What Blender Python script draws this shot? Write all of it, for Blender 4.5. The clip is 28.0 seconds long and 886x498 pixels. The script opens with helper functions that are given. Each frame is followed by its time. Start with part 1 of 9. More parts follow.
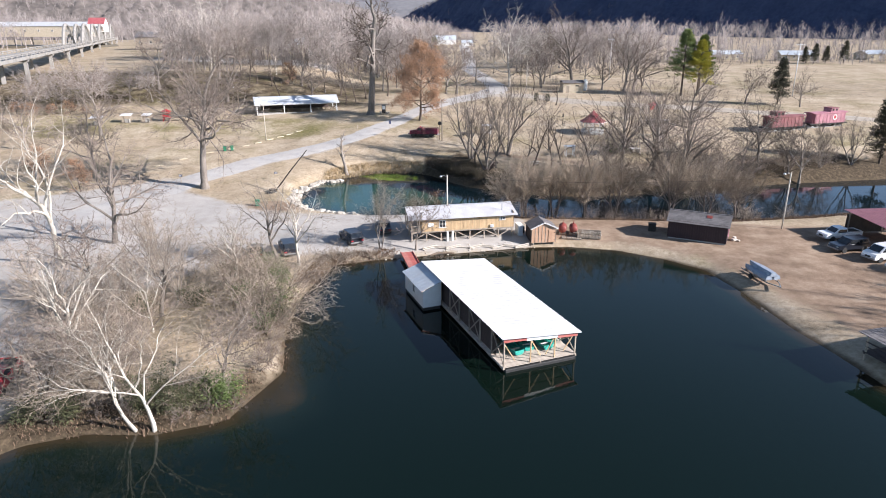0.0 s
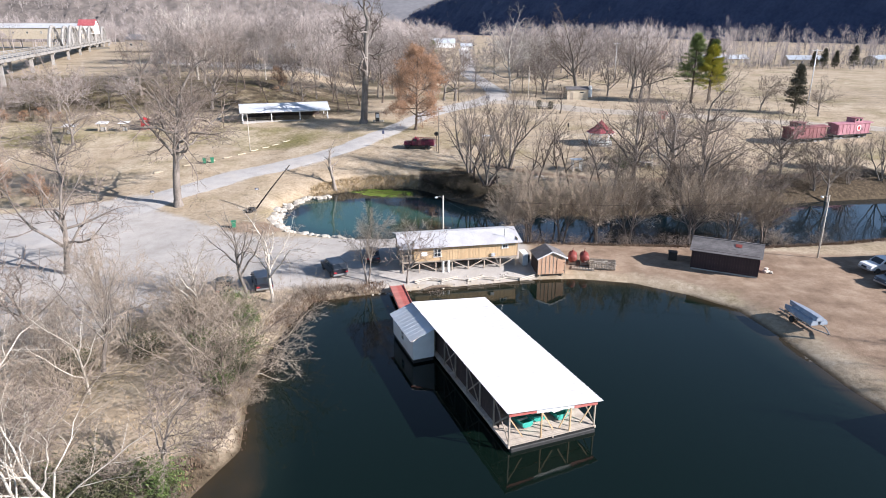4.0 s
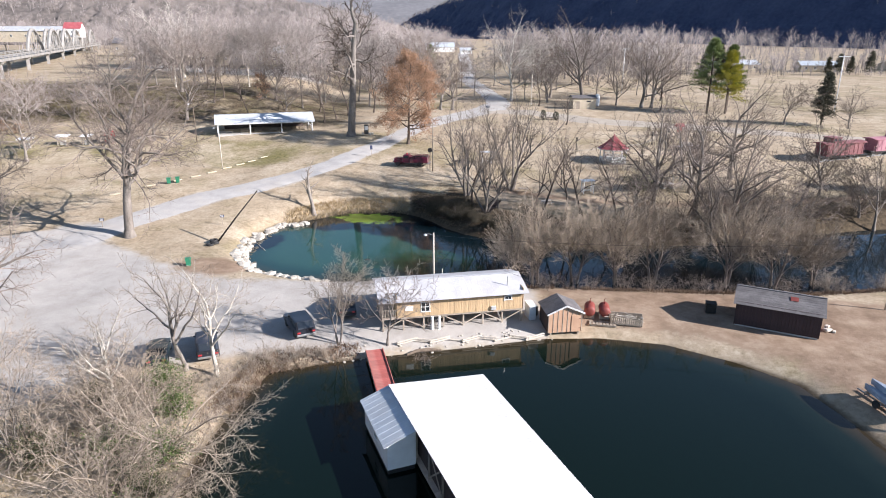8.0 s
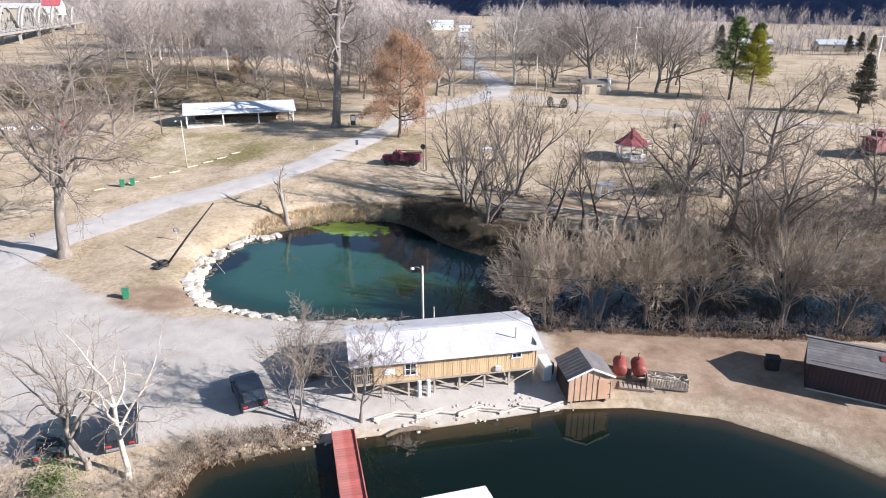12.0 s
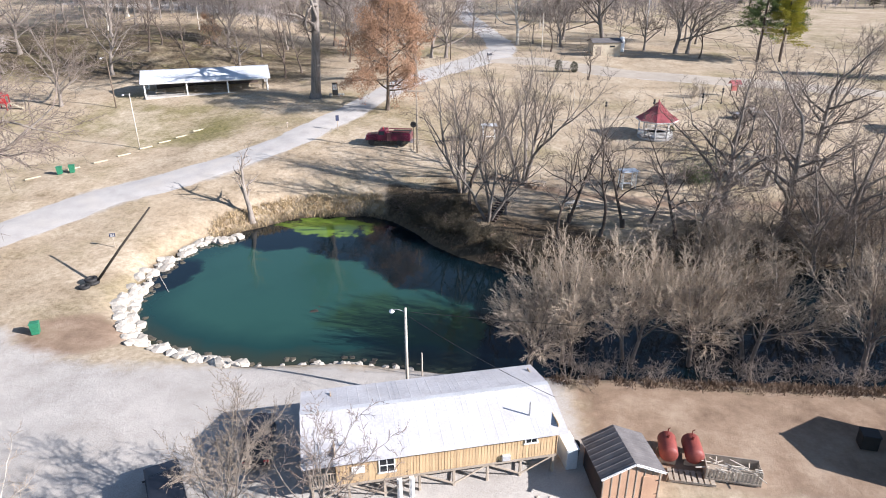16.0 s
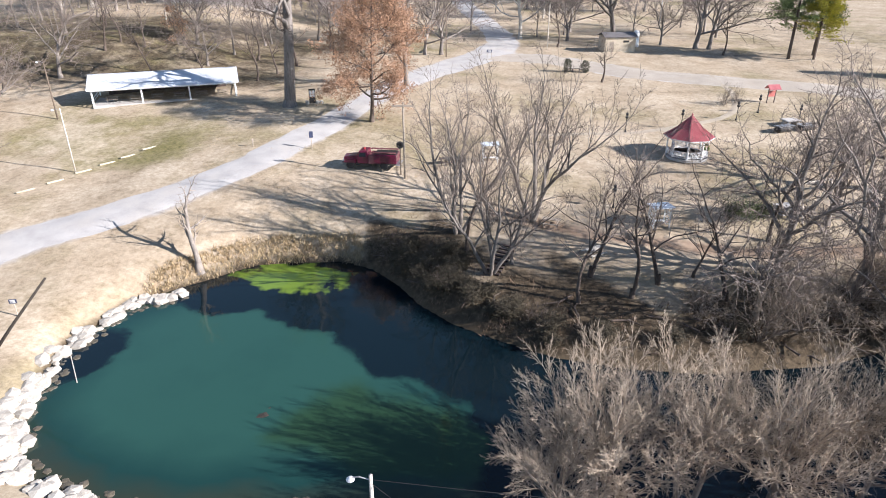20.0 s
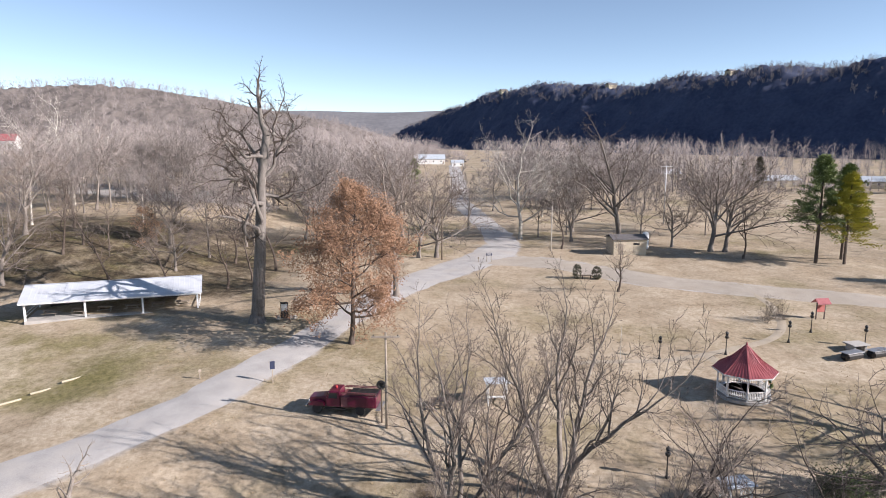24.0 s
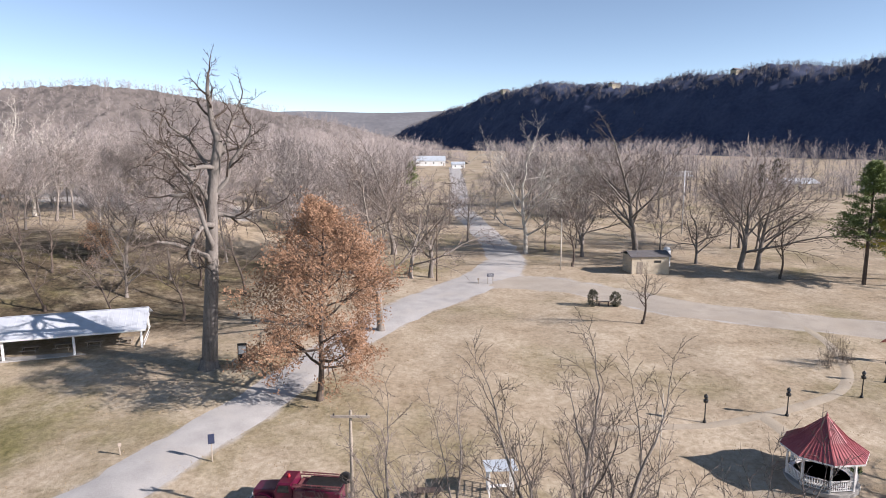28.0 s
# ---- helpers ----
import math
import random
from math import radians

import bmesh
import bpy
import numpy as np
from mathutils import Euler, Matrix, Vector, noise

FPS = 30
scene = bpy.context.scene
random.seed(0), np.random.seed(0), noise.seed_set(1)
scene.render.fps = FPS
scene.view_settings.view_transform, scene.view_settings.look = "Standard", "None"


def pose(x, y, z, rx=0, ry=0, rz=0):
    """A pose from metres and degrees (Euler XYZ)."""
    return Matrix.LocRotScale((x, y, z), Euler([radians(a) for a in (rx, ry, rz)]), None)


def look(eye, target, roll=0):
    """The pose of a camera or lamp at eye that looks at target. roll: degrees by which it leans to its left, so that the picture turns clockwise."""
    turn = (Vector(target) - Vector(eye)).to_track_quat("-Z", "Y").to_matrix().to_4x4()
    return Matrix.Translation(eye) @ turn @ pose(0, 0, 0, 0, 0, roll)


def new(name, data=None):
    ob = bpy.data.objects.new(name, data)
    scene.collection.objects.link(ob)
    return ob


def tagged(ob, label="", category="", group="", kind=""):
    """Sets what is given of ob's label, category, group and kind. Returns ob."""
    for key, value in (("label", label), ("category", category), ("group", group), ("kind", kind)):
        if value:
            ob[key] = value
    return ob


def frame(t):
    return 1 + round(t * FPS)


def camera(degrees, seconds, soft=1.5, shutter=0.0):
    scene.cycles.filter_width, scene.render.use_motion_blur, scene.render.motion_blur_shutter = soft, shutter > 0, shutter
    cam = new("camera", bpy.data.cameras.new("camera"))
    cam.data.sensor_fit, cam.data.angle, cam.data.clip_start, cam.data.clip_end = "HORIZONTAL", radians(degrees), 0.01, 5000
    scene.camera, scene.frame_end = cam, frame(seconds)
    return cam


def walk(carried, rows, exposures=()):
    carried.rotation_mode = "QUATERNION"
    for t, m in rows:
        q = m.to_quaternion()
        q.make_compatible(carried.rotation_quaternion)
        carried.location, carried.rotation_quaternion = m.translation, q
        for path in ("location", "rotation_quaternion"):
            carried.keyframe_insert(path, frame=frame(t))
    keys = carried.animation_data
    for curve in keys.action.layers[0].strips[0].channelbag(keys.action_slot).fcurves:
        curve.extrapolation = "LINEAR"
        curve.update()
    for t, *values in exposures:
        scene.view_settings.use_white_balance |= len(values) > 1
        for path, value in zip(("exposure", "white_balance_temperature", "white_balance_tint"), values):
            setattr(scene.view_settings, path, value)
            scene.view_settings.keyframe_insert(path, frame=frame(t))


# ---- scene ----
PATH = [
    (0.0, -2.558, -49.853, 28.276, 71.074, 0.128, 0.150),
    (1.0, -2.477, -47.943, 28.231, 71.057, 0.143, 0.066),
    (2.0, -2.399, -45.534, 28.279, 71.088, 0.027, 0.118),
    (3.0, -2.281, -42.591, 28.365, 71.148, -0.059, 0.129),
    (3.5, -2.206, -41.010, 28.403, 71.219, -0.045, 0.107),
    (5.5, -1.764, -33.911, 28.404, 71.476, -0.038, 0.113),
    (6.0, -1.619, -32.051, 28.401, 71.499, -0.076, 0.117),
    (7.0, -1.349, -28.229, 28.414, 71.564, -0.124, 0.140),
    (8.0, -1.126, -24.437, 28.467, 71.594, -0.140, 0.126),
    (9.0, -0.958, -20.636, 28.548, 71.570, -0.139, 0.120),
    (10.0, -0.749, -16.640, 28.609, 71.490, -0.167, 0.191),
    (11.0, -0.554, -12.842, 28.655, 70.740, -0.075, 0.126),
    (12.0, -0.427, -9.174, 28.683, 69.757, -0.105, 0.087),
    (12.5, -0.361, -7.329, 28.696, 69.292, -0.108, 0.060),
    (14.5, 0.019, 0.000, 28.653, 67.586, 0.026, 0.023),
    (15.0, 0.091, 1.848, 28.676, 67.329, 0.031, -0.013),
    (16.0, 0.179, 5.754, 28.739, 65.940, 0.045, -0.095),
    (17.0, 0.328, 9.565, 28.784, 64.759, 0.045, -0.155),
    (18.0, 0.511, 13.392, 28.856, 64.753, 0.065, -0.237),
    (19.0, 0.721, 17.312, 28.981, 64.715, 0.079, -0.243),
    (20.0, 0.897, 21.429, 29.085, 64.676, 0.130, -0.261),
    (21.0, 1.002, 25.515, 29.168, 65.524, 0.074, -0.291),
    (21.5, 1.022, 27.588, 29.205, 68.852, 0.087, -0.350),
    (22.0, 1.039, 29.667, 29.243, 72.245, -0.037, -0.372),
    (22.5, 1.056, 31.727, 29.278, 75.628, 0.021, -0.422),
    (24.5, 1.384, 40.477, 29.385, 81.036, -0.083, -0.512),
    (25.0, 1.530, 42.677, 29.440, 81.023, -0.036, -0.521),
    (26.0, 1.858, 46.955, 29.583, 80.961, 0.024, -0.480),
    (27.0, 2.186, 50.704, 29.805, 81.054, 0.114, -0.412),
    (27.5, 2.342, 51.981, 29.937, 81.090, 0.121, -0.393),
    (28.0, 2.490, 52.978, 30.081, 80.801, 0.038, -0.350),
]
cam = camera(68.70, 28.0, soft=1.0)
walk(cam, [(t, pose(*p)) for t, *p in PATH], exposures=((0.0, 1.16, 6250, 16.5), (8.0, 1.20, 6250, 16.5), (14.5, 1.27, 6250, 16.5), (17.0, 1.29, 6240, 16.5), (19.0, 1.37, 6200, 16.5), (21.0, 1.27, 6230, 16.8), (22.5, 1.0, 6400, 18), (25.0, 0.89, 6450, 18.7), (28.0, 0.87, 6450, 19.2)))

# ---- world and sun ----
SUN_UP, SUN_X, SUN_Y = radians(26.3), 0.955, -0.30
world = bpy.data.worlds.new("winter_sky")
scene.world = world
world.use_nodes = True
_nt = world.node_tree
_sky = _nt.nodes.new("ShaderNodeTexSky")
_sky.sky_type = "NISHITA"
_sky.sun_disc = False
_sky.sun_elevation = SUN_UP
_sky.sun_rotation = math.atan2(SUN_X, SUN_Y)
_sky.altitude, _sky.air_density, _sky.dust_density, _sky.ozone_density = 300, 0.5, 0.05, 2.0
_bg = _nt.nodes["Background"]
_bg.inputs[1].default_value = 0.112
_clear = _nt.nodes.new("ShaderNodeMix")
_clear.data_type, _clear.blend_type = "RGBA", "MULTIPLY"
_clear.inputs["Factor"].default_value = 1.0
_clear.inputs["B"].default_value = (1.25, 1.13, 0.90, 1)
_nt.links.new(_sky.outputs[0], _clear.inputs["A"])
_nt.links.new(_clear.outputs["Result"], _bg.inputs[0])

_sun = bpy.data.lights.new("sun", "SUN")
_sun.energy, _sun.angle, _sun.color = 5.0, radians(0.55), (1.0, 0.95, 0.88)
new("sun", _sun).matrix_world = look((SUN_X * 100, SUN_Y * 100, 100 * math.tan(SUN_UP)), (0, 0, 0))

# ---- geometry helpers ----


class Geo:
    """Vertices and faces of one mesh in the making."""

    def __init__(self):
        self.v, self.f = [], []

    def add(self, vs, fs):
        n = len(self.v)
        self.v.extend(tuple(p) for p in vs)
        self.f.extend(tuple(i + n for i in f) for f in fs)
        return self

    def box(self, c, s, rz=0.0, cut=0.0, m=None):
        """A box by its centre and size, turned about z, with chamfered edges."""
        h = Vector(s) / 2
        m = m or pose(c[0], c[1], c[2], 0, 0, rz)
        if cut <= 0:
            vs = [m @ Vector((x * h.x, y * h.y, z * h.z)) for x in (-1, 1) for y in (-1, 1) for z in (-1, 1)]
            return self.add(vs, [(0, 1, 3, 2), (4, 6, 7, 5), (0, 4, 5, 1), (2, 3, 7, 6), (0, 2, 6, 4), (1, 5, 7, 3)])
        cut = min(cut, h.x * 0.8, h.y * 0.8, h.z * 0.8)
        vs, at = [], {}
        for x in (-1, 1):
            for y in (-1, 1):
                for z in (-1, 1):
                    for a in range(3):
                        p = [x * (h.x - cut), y * (h.y - cut), z * (h.z - cut)]
                        p[a] = (x, y, z)[a] * h[a]
                        at[x, y, z, a] = len(vs)
                        vs.append(m @ Vector(p))
        fs = []
        for a in range(3):
            b, c2 = (a + 1) % 3, (a + 2) % 3
            for s1 in (-1, 1):
                quad = []
                for u, w in ((-1, -1), (1, -1), (1, 1), (-1, 1)):
                    k = [0, 0, 0]
                    k[a], k[b], k[c2] = s1, u, w
                    quad.append(at[k[0], k[1], k[2], a])
                fs.append(quad if s1 > 0 else quad[::-1])
            for u in (-1, 1):
                for w in (-1, 1):
                    e = []
                    for s1 in (-1, 1):
                        k = [0, 0, 0]
                        k[a], k[b], k[c2] = s1, u, w
                        e.append((at[k[0], k[1], k[2], b], at[k[0], k[1], k[2], c2]))
                    q = [e[0][0], e[0][1], e[1][1], e[1][0]]
                    fs.append(q if u * w < 0 else q[::-1])
        for x in (-1, 1):
            for y in (-1, 1):
                for z in (-1, 1):
                    q = [at[x, y, z, a] for a in range(3)]
                    fs.append(q if x * y * z > 0 else q[::-1])
        return self.add(vs, fs)

    def beam(self, p, q, w, h=None, cut=0.0):
        """A straight timber from p to q."""
        p, q = Vector(p), Vector(q)
        d = q - p
        m = Matrix.Translation((p + q) / 2) @ d.to_track_quat("X", "Z").to_matrix().to_4x4()
        return self.box((0, 0, 0), (d.length, w, h or w), cut=cut, m=m)

    def tube(self, pts, rads, n=6, caps=True):
        pts = [Vector(p) for p in pts]
        d = (pts[-1] - pts[0]).normalized()
        side = d.orthogonal().normalized()
        vs, fs = [], []
        for i, p in enumerate(pts):
            a, b = pts[max(i - 1, 0)], pts[min(i + 1, len(pts) - 1)]
            t = (b - a).normalized() if (b - a).length > 1e-9 else d
            side = (side - t * side.dot(t)).normalized()
            up = t.cross(side)
            r = rads[i] if hasattr(rads, "__len__") else rads
            for k in range(n):
                w = 2 * math.pi * k / n
                vs.append(p + (side * math.cos(w) + up * math.sin(w)) * r)
        for i in range(len(pts) - 1):
            for k in range(n):
                a, b = i * n + k, i * n + (k + 1) % n
                fs.append((a, b, b + n, a + n))
        if caps:
            fs.append(tuple(range(n))[::-1])
            fs.append(tuple(range((len(pts) - 1) * n, len(pts) * n)))
        return self.add(vs, fs)

    def lathe(self, prof, n=12, c=(0, 0, 0), turn=None):
        """A body of revolution about z from (radius, height) pairs."""
        turn = turn or Matrix.Translation(c)
        vs = [turn @ Vector((r * math.cos(2 * math.pi * k / n), r * math.sin(2 * math.pi * k / n), z)) for r, z in prof for k in range(n)]
        fs = [(i * n + k, i * n + (k + 1) % n, (i + 1) * n + (k + 1) % n, (i + 1) * n + k) for i in range(len(prof) - 1) for k in range(n)]
        fs += [tuple(range(n))[::-1], tuple(range((len(prof) - 1) * n, len(prof) * n))]
        return self.add(vs, fs)

    def prism(self, prof, y0, y1, swap="xz", inset=0.0):
        """A side profile (x, z) drawn out from y0 to y1, narrower at both ends by inset."""
        n = len(prof)
        cx, cz = sum(p[0] for p in prof) / n, sum(p[1] for p in prof) / n

        def at(x, y, z):
            return (x, y, z) if swap == "xz" else (y, x, z)

        rows = [(y0, 1 - inset), (y0 + (0.12 if inset else 0), 1), (y1 - (0.12 if inset else 0), 1), (y1, 1 - inset)] if inset else [(y0, 1), (y1, 1)]
        vs = [at(cx + (x - cx) * s, y, cz + (z - cz) * s) for y, s in rows for x, z in prof]
        k = len(rows)
        fs = [(j * n + i, j * n + (i + 1) % n, (j + 1) * n + (i + 1) % n, (j + 1) * n + i) for j in range(k - 1) for i in range(n)]
        fs += [tuple(range(n))[::-1], tuple(range((k - 1) * n, k * n))]
        return self.add(vs, fs)

    def slab(self, quad, thick):
        """A plate of four corners, thickened downwards along its normal."""
        q = [Vector(p) for p in quad]
        nrm = (q[1] - q[0]).cross(q[3] - q[0]).normalized()
        if nrm.z < 0:
            nrm = -nrm
        vs = q + [p - nrm * thick for p in q]
        return self.add(vs, [(0, 1, 2, 3), (7, 6, 5, 4), (0, 4, 5, 1), (1, 5, 6, 2), (2, 6, 7, 3), (3, 7, 4, 0)])

    def ribbed(self, a, b, c, d, step=0.3, rise_by=0.025, thick=0.02):
        """A folded metal sheet with standing ribs, all one piece: a to b along the eave, d to c along the top."""
        a, b, c, d = (Vector(p) for p in (a, b, c, d))
        nrm = (b - a).cross(d - a).normalized()
        nrm = nrm if nrm.z > 0 else -nrm
        width = (b - a).length
        n = max(1, int(width / step))
        cut = [(0.0, 0.0)]
        for i in range(n):
            m, r = (i + 0.5) / n, 0.022 / width
            cut += [(m - 1.6 * r, 0.0), (m - r, rise_by), (m + r, rise_by), (m + 1.6 * r, 0.0)]
        cut.append((1.0, 0.0))
        k = len(cut)
        vs = [a.lerp(b, f) + nrm * h for f, h in cut] + [d.lerp(c, f) + nrm * h for f, h in cut]
        vs += [a.lerp(b, f) - nrm * thick for f, h in cut] + [d.lerp(c, f) - nrm * thick for f, h in cut]
        fs = []
        for i in range(k - 1):
            fs += [(i, i + 1, k + i + 1, k + i), (2 * k + i, 3 * k + i, 3 * k + i + 1, 2 * k + i + 1), (i, 2 * k + i, 2 * k + i + 1, i + 1), (k + i, k + i + 1, 3 * k + i + 1, 3 * k + i)]
        fs += [(0, k, 3 * k, 2 * k), (k - 1, 3 * k - 1, 4 * k - 1, 2 * k - 1)]
        return self.add(vs, fs)


def mesh_of(geo, name, material, smooth=False):
    me = bpy.data.meshes.new(name)
    me.from_pydata(geo.v, [], geo.f)
    if smooth:
        me.polygons.foreach_set("use_smooth", [True] * len(me.polygons))
    if material:
        me.materials.append(material)
    me.update()
    return me


def part(name, geo, material, parent, label="", smooth=False, m=None):
    """Links geometry as one mesh object under a thing or under a part."""
    ob = new(name, mesh_of(geo, name, material, smooth) if isinstance(geo, Geo) else geo)
    bm = bmesh.new()
    if isinstance(geo, Geo) and len(geo.f) < 20000:
        bm.from_mesh(ob.data)
        bmesh.ops.recalc_face_normals(bm, faces=bm.faces)
        bm.to_mesh(ob.data)
    bm.free()
    ob.parent = parent
    if m is not None:
        ob.matrix_basis = m
    if label:
        ob["label"] = label
    return ob


def thing(name, at, rz=0.0, label="", category="", group="", kind=""):
    ob = new(name)
    ob.empty_display_size = 0.3
    ob.matrix_basis = pose(at[0], at[1], at[2], 0, 0, rz)
    return tagged(ob, label, category, group, kind)


def solid(name, geo, material, label="", category="", group="", kind="", smooth=False, m=None):
    """One thing that is one mesh."""
    ob = part(name, geo, material, None, smooth=smooth, m=m)
    return tagged(ob, label, category, group, kind)


# ---- materials ----


def paint(name, dark, light, scale=2.0, rough=0.7, metal=0.0, bump=0.15, fine=30.0, stain=None, stain_scale=0.6, stain_amount=0.35, vary=0.0, spec=0.5, stretch=None, mid=None):
    """A surface with grain at a fine and a coarse scale, stains, and a shade of its own for each object."""
    mt = bpy.data.materials.new(name)
    mt.use_nodes = True
    nt = mt.node_tree
    nd, ln = nt.nodes, nt.links
    b = nd["Principled BSDF"]
    b.inputs["Roughness"].default_value = rough
    b.inputs["Metallic"].default_value = metal
    b.inputs["Specular IOR Level"].default_value = spec
    tc = nd.new("ShaderNodeTexCoord")
    co = tc.outputs["Object"]
    if stretch:
        mp = nd.new("ShaderNodeMapping")
        mp.inputs["Scale"].default_value = stretch
        ln.new(co, mp.inputs[0])
        co = mp.outputs[0]
    n1, n2 = nd.new("ShaderNodeTexNoise"), nd.new("ShaderNodeTexNoise")
    n1.inputs["Scale"].default_value, n2.inputs["Scale"].default_value = scale, fine
    n1.inputs["Detail"].default_value, n2.inputs["Detail"].default_value = 6, 4
    ln.new(co, n1.inputs["Vector"])
    ln.new(co, n2.inputs["Vector"])
    mixn = nd.new("ShaderNodeMath")
    mixn.operation = "MULTIPLY_ADD"
    ln.new(n2.outputs[0], mixn.inputs[0])
    mixn.inputs[1].default_value = 0.5
    half = nd.new("ShaderNodeMath")
    half.operation = "MULTIPLY"
    ln.new(n1.outputs[0], half.inputs[0])
    half.inputs[1].default_value = 0.5
    ln.new(half.outputs[0], mixn.inputs[2])
    ramp = nd.new("ShaderNodeValToRGB")
    ramp.color_ramp.elements[0].position, ramp.color_ramp.elements[1].position = 0.36, 0.64
    ramp.color_ramp.elements[0].color, ramp.color_ramp.elements[1].color = (*dark, 1), (*light, 1)
    if mid:
        e = ramp.color_ramp.elements.new(0.5)
        e.color = (*mid, 1)
    ln.new(mixn.outputs[0], ramp.inputs[0])
    col = ramp.outputs[0]
    if stain:
        n3 = nd.new("ShaderNodeTexNoise")
        n3.inputs["Scale"].default_value, n3.inputs["Detail"].default_value = stain_scale, 8
        ln.new(co, n3.inputs["Vector"])
        mr = nd.new("ShaderNodeMapRange")
        mr.inputs[1].default_value, mr.inputs[2].default_value, mr.inputs[4].default_value = 0.5, 0.72, stain_amount
        ln.new(n3.outputs[0], mr.inputs[0])
        mx = nd.new("ShaderNodeMix")
        mx.data_type = "RGBA"
        ln.new(mr.outputs[0], mx.inputs["Factor"])
        ln.new(col, mx.inputs["A"])
        mx.inputs["B"].default_value = (*stain, 1)
        col = mx.outputs["Result"]
    if vary:
        oi = nd.new("ShaderNodeObjectInfo")
        mv = nd.new("ShaderNodeMapRange")
        mv.inputs[3].default_value, mv.inputs[4].default_value = 1 - vary, 1 + vary
        ln.new(oi.outputs["Random"], mv.inputs[0])
        hs = nd.new("ShaderNodeHueSaturation")
        ln.new(mv.outputs[0], hs.inputs["Value"])
        ln.new(col, hs.inputs["Color"])
        col = hs.outputs[0]
    ln.new(col, b.inputs["Base Color"])
    if bump:
        bp = nd.new("ShaderNodeBump")
        bp.inputs["Strength"].default_value, bp.inputs["Distance"].default_value = bump, 0.03
        ln.new(n2.outputs[0], bp.inputs["Height"])
        ln.new(bp.outputs[0], b.inputs["Normal"])
    return mt


M = {}
M["white_metal"] = paint("white_roof_metal", (0.54, 0.54, 0.555), (0.66, 0.66, 0.668), 0.6, 0.42, 0.0, 0.05, 9, stain=(0.5, 0.47, 0.42), stain_scale=0.35, stain_amount=0.25)
M["pavilion_roof"] = paint("pale_pavilion_roof", (0.42, 0.45, 0.49), (0.56, 0.59, 0.63), 0.7, 0.4, 0.0, 0.05, 12, stain=(0.46, 0.46, 0.46), stain_scale=0.5, stain_amount=0.4)
M["grey_metal"] = paint("galvanised_roof", (0.5, 0.51, 0.52), (0.66, 0.67, 0.68), 0.7, 0.45, 0.35, 0.05, 12, stain=(0.40, 0.38, 0.36), stain_scale=0.5, stain_amount=0.4)
M["pale_metal"] = paint("pale_blue_roof", (0.42, 0.47, 0.52), (0.55, 0.6, 0.64), 0.8, 0.5, 0.1, 0.05, 12, stain=(0.35, 0.34, 0.33), stain_amount=0.3)
M["red_metal"] = paint("red_roof_metal", (0.27, 0.06, 0.068), (0.39, 0.105, 0.115), 1.2, 0.45, 0.0, 0.06, 14, stain=(0.45, 0.2, 0.18), stain_scale=0.8, stain_amount=0.35)
M["dark_shingle"] = paint("weathered_shingle", (0.085, 0.08, 0.082), (0.17, 0.16, 0.16), 1.5, 0.85, 0.0, 0.4, 22, vary=0.15)
M["maroon_roof"] = paint("maroon_roof", (0.16, 0.06, 0.08), (0.25, 0.11, 0.13), 1.2, 0.6, 0.0, 0.1, 14)
M["cabin_roof"] = paint("stained_cabin_roof", (0.40, 0.40, 0.42), (0.57, 0.57, 0.585), 0.5, 0.5, 0.0, 0.06, 7, stain=(0.36, 0.34, 0.33), stain_scale=0.45, stain_amount=0.55, vary=0.06)
M["white_paint"] = paint("white_paint", (0.72, 0.72, 0.7), (0.82, 0.82, 0.8), 1.5, 0.55, 0.0, 0.06, 20, stain=(0.5, 0.47, 0.42), stain_amount=0.3)
M["pine_board"] = paint("new_pine_board", (0.40, 0.27, 0.15), (0.56, 0.41, 0.24), 1.2, 0.7, 0.0, 0.2, 18, vary=0.12, stretch=(6, 6, 0.6))
M["tan_ply"] = paint("tan_plywood", (0.42, 0.25, 0.16), (0.55, 0.35, 0.23), 1.0, 0.75, 0.0, 0.12, 16, vary=0.08)
M["grey_wood"] = paint("weathered_timber", (0.24, 0.2, 0.16), (0.42, 0.36, 0.29), 2.0, 0.85, 0.0, 0.3, 25, vary=0.18)
M["deck_wood"] = paint("grey_deck_board", (0.36, 0.31, 0.26), (0.52, 0.46, 0.39), 2.0, 0.85, 0.0, 0.25, 20, vary=0.16)
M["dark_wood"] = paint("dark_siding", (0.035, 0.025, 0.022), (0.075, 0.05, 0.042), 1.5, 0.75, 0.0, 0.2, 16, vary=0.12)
M["maroon_wood"] = paint("maroon_siding", (0.022, 0.013, 0.016), (0.042, 0.022, 0.026), 1.5, 0.7, 0.0, 0.2, 16, vary=0.12)
M["red_wood"] = paint("red_painted_boards", (0.30, 0.07, 0.06), (0.42, 0.13, 0.11), 2.0, 0.7, 0.0, 0.2, 18, vary=0.14, stain=(0.4, 0.3, 0.26), stain_amount=0.4)
M["red_paint"] = paint("red_paint", (0.32, 0.02, 0.025), (0.45, 0.035, 0.04), 1.5, 0.35, 0.0, 0.03, 12, stain=(0.2, 0.02, 0.02), stain_amount=0.3)
M["rust_red"] = paint("oxide_red_steel", (0.15, 0.03, 0.025), (0.24, 0.052, 0.04), 1.6, 0.6, 0.0, 0.15, 14, stain=(0.15, 0.05, 0.03), stain_amount=0.5)
M["boxcar_red"] = paint("faded_railcar_red", (0.15, 0.048, 0.052), (0.23, 0.085, 0.09), 0.8, 0.7, 0.0, 0.12, 12, stain=(0.38, 0.2, 0.2), stain_amount=0.5)
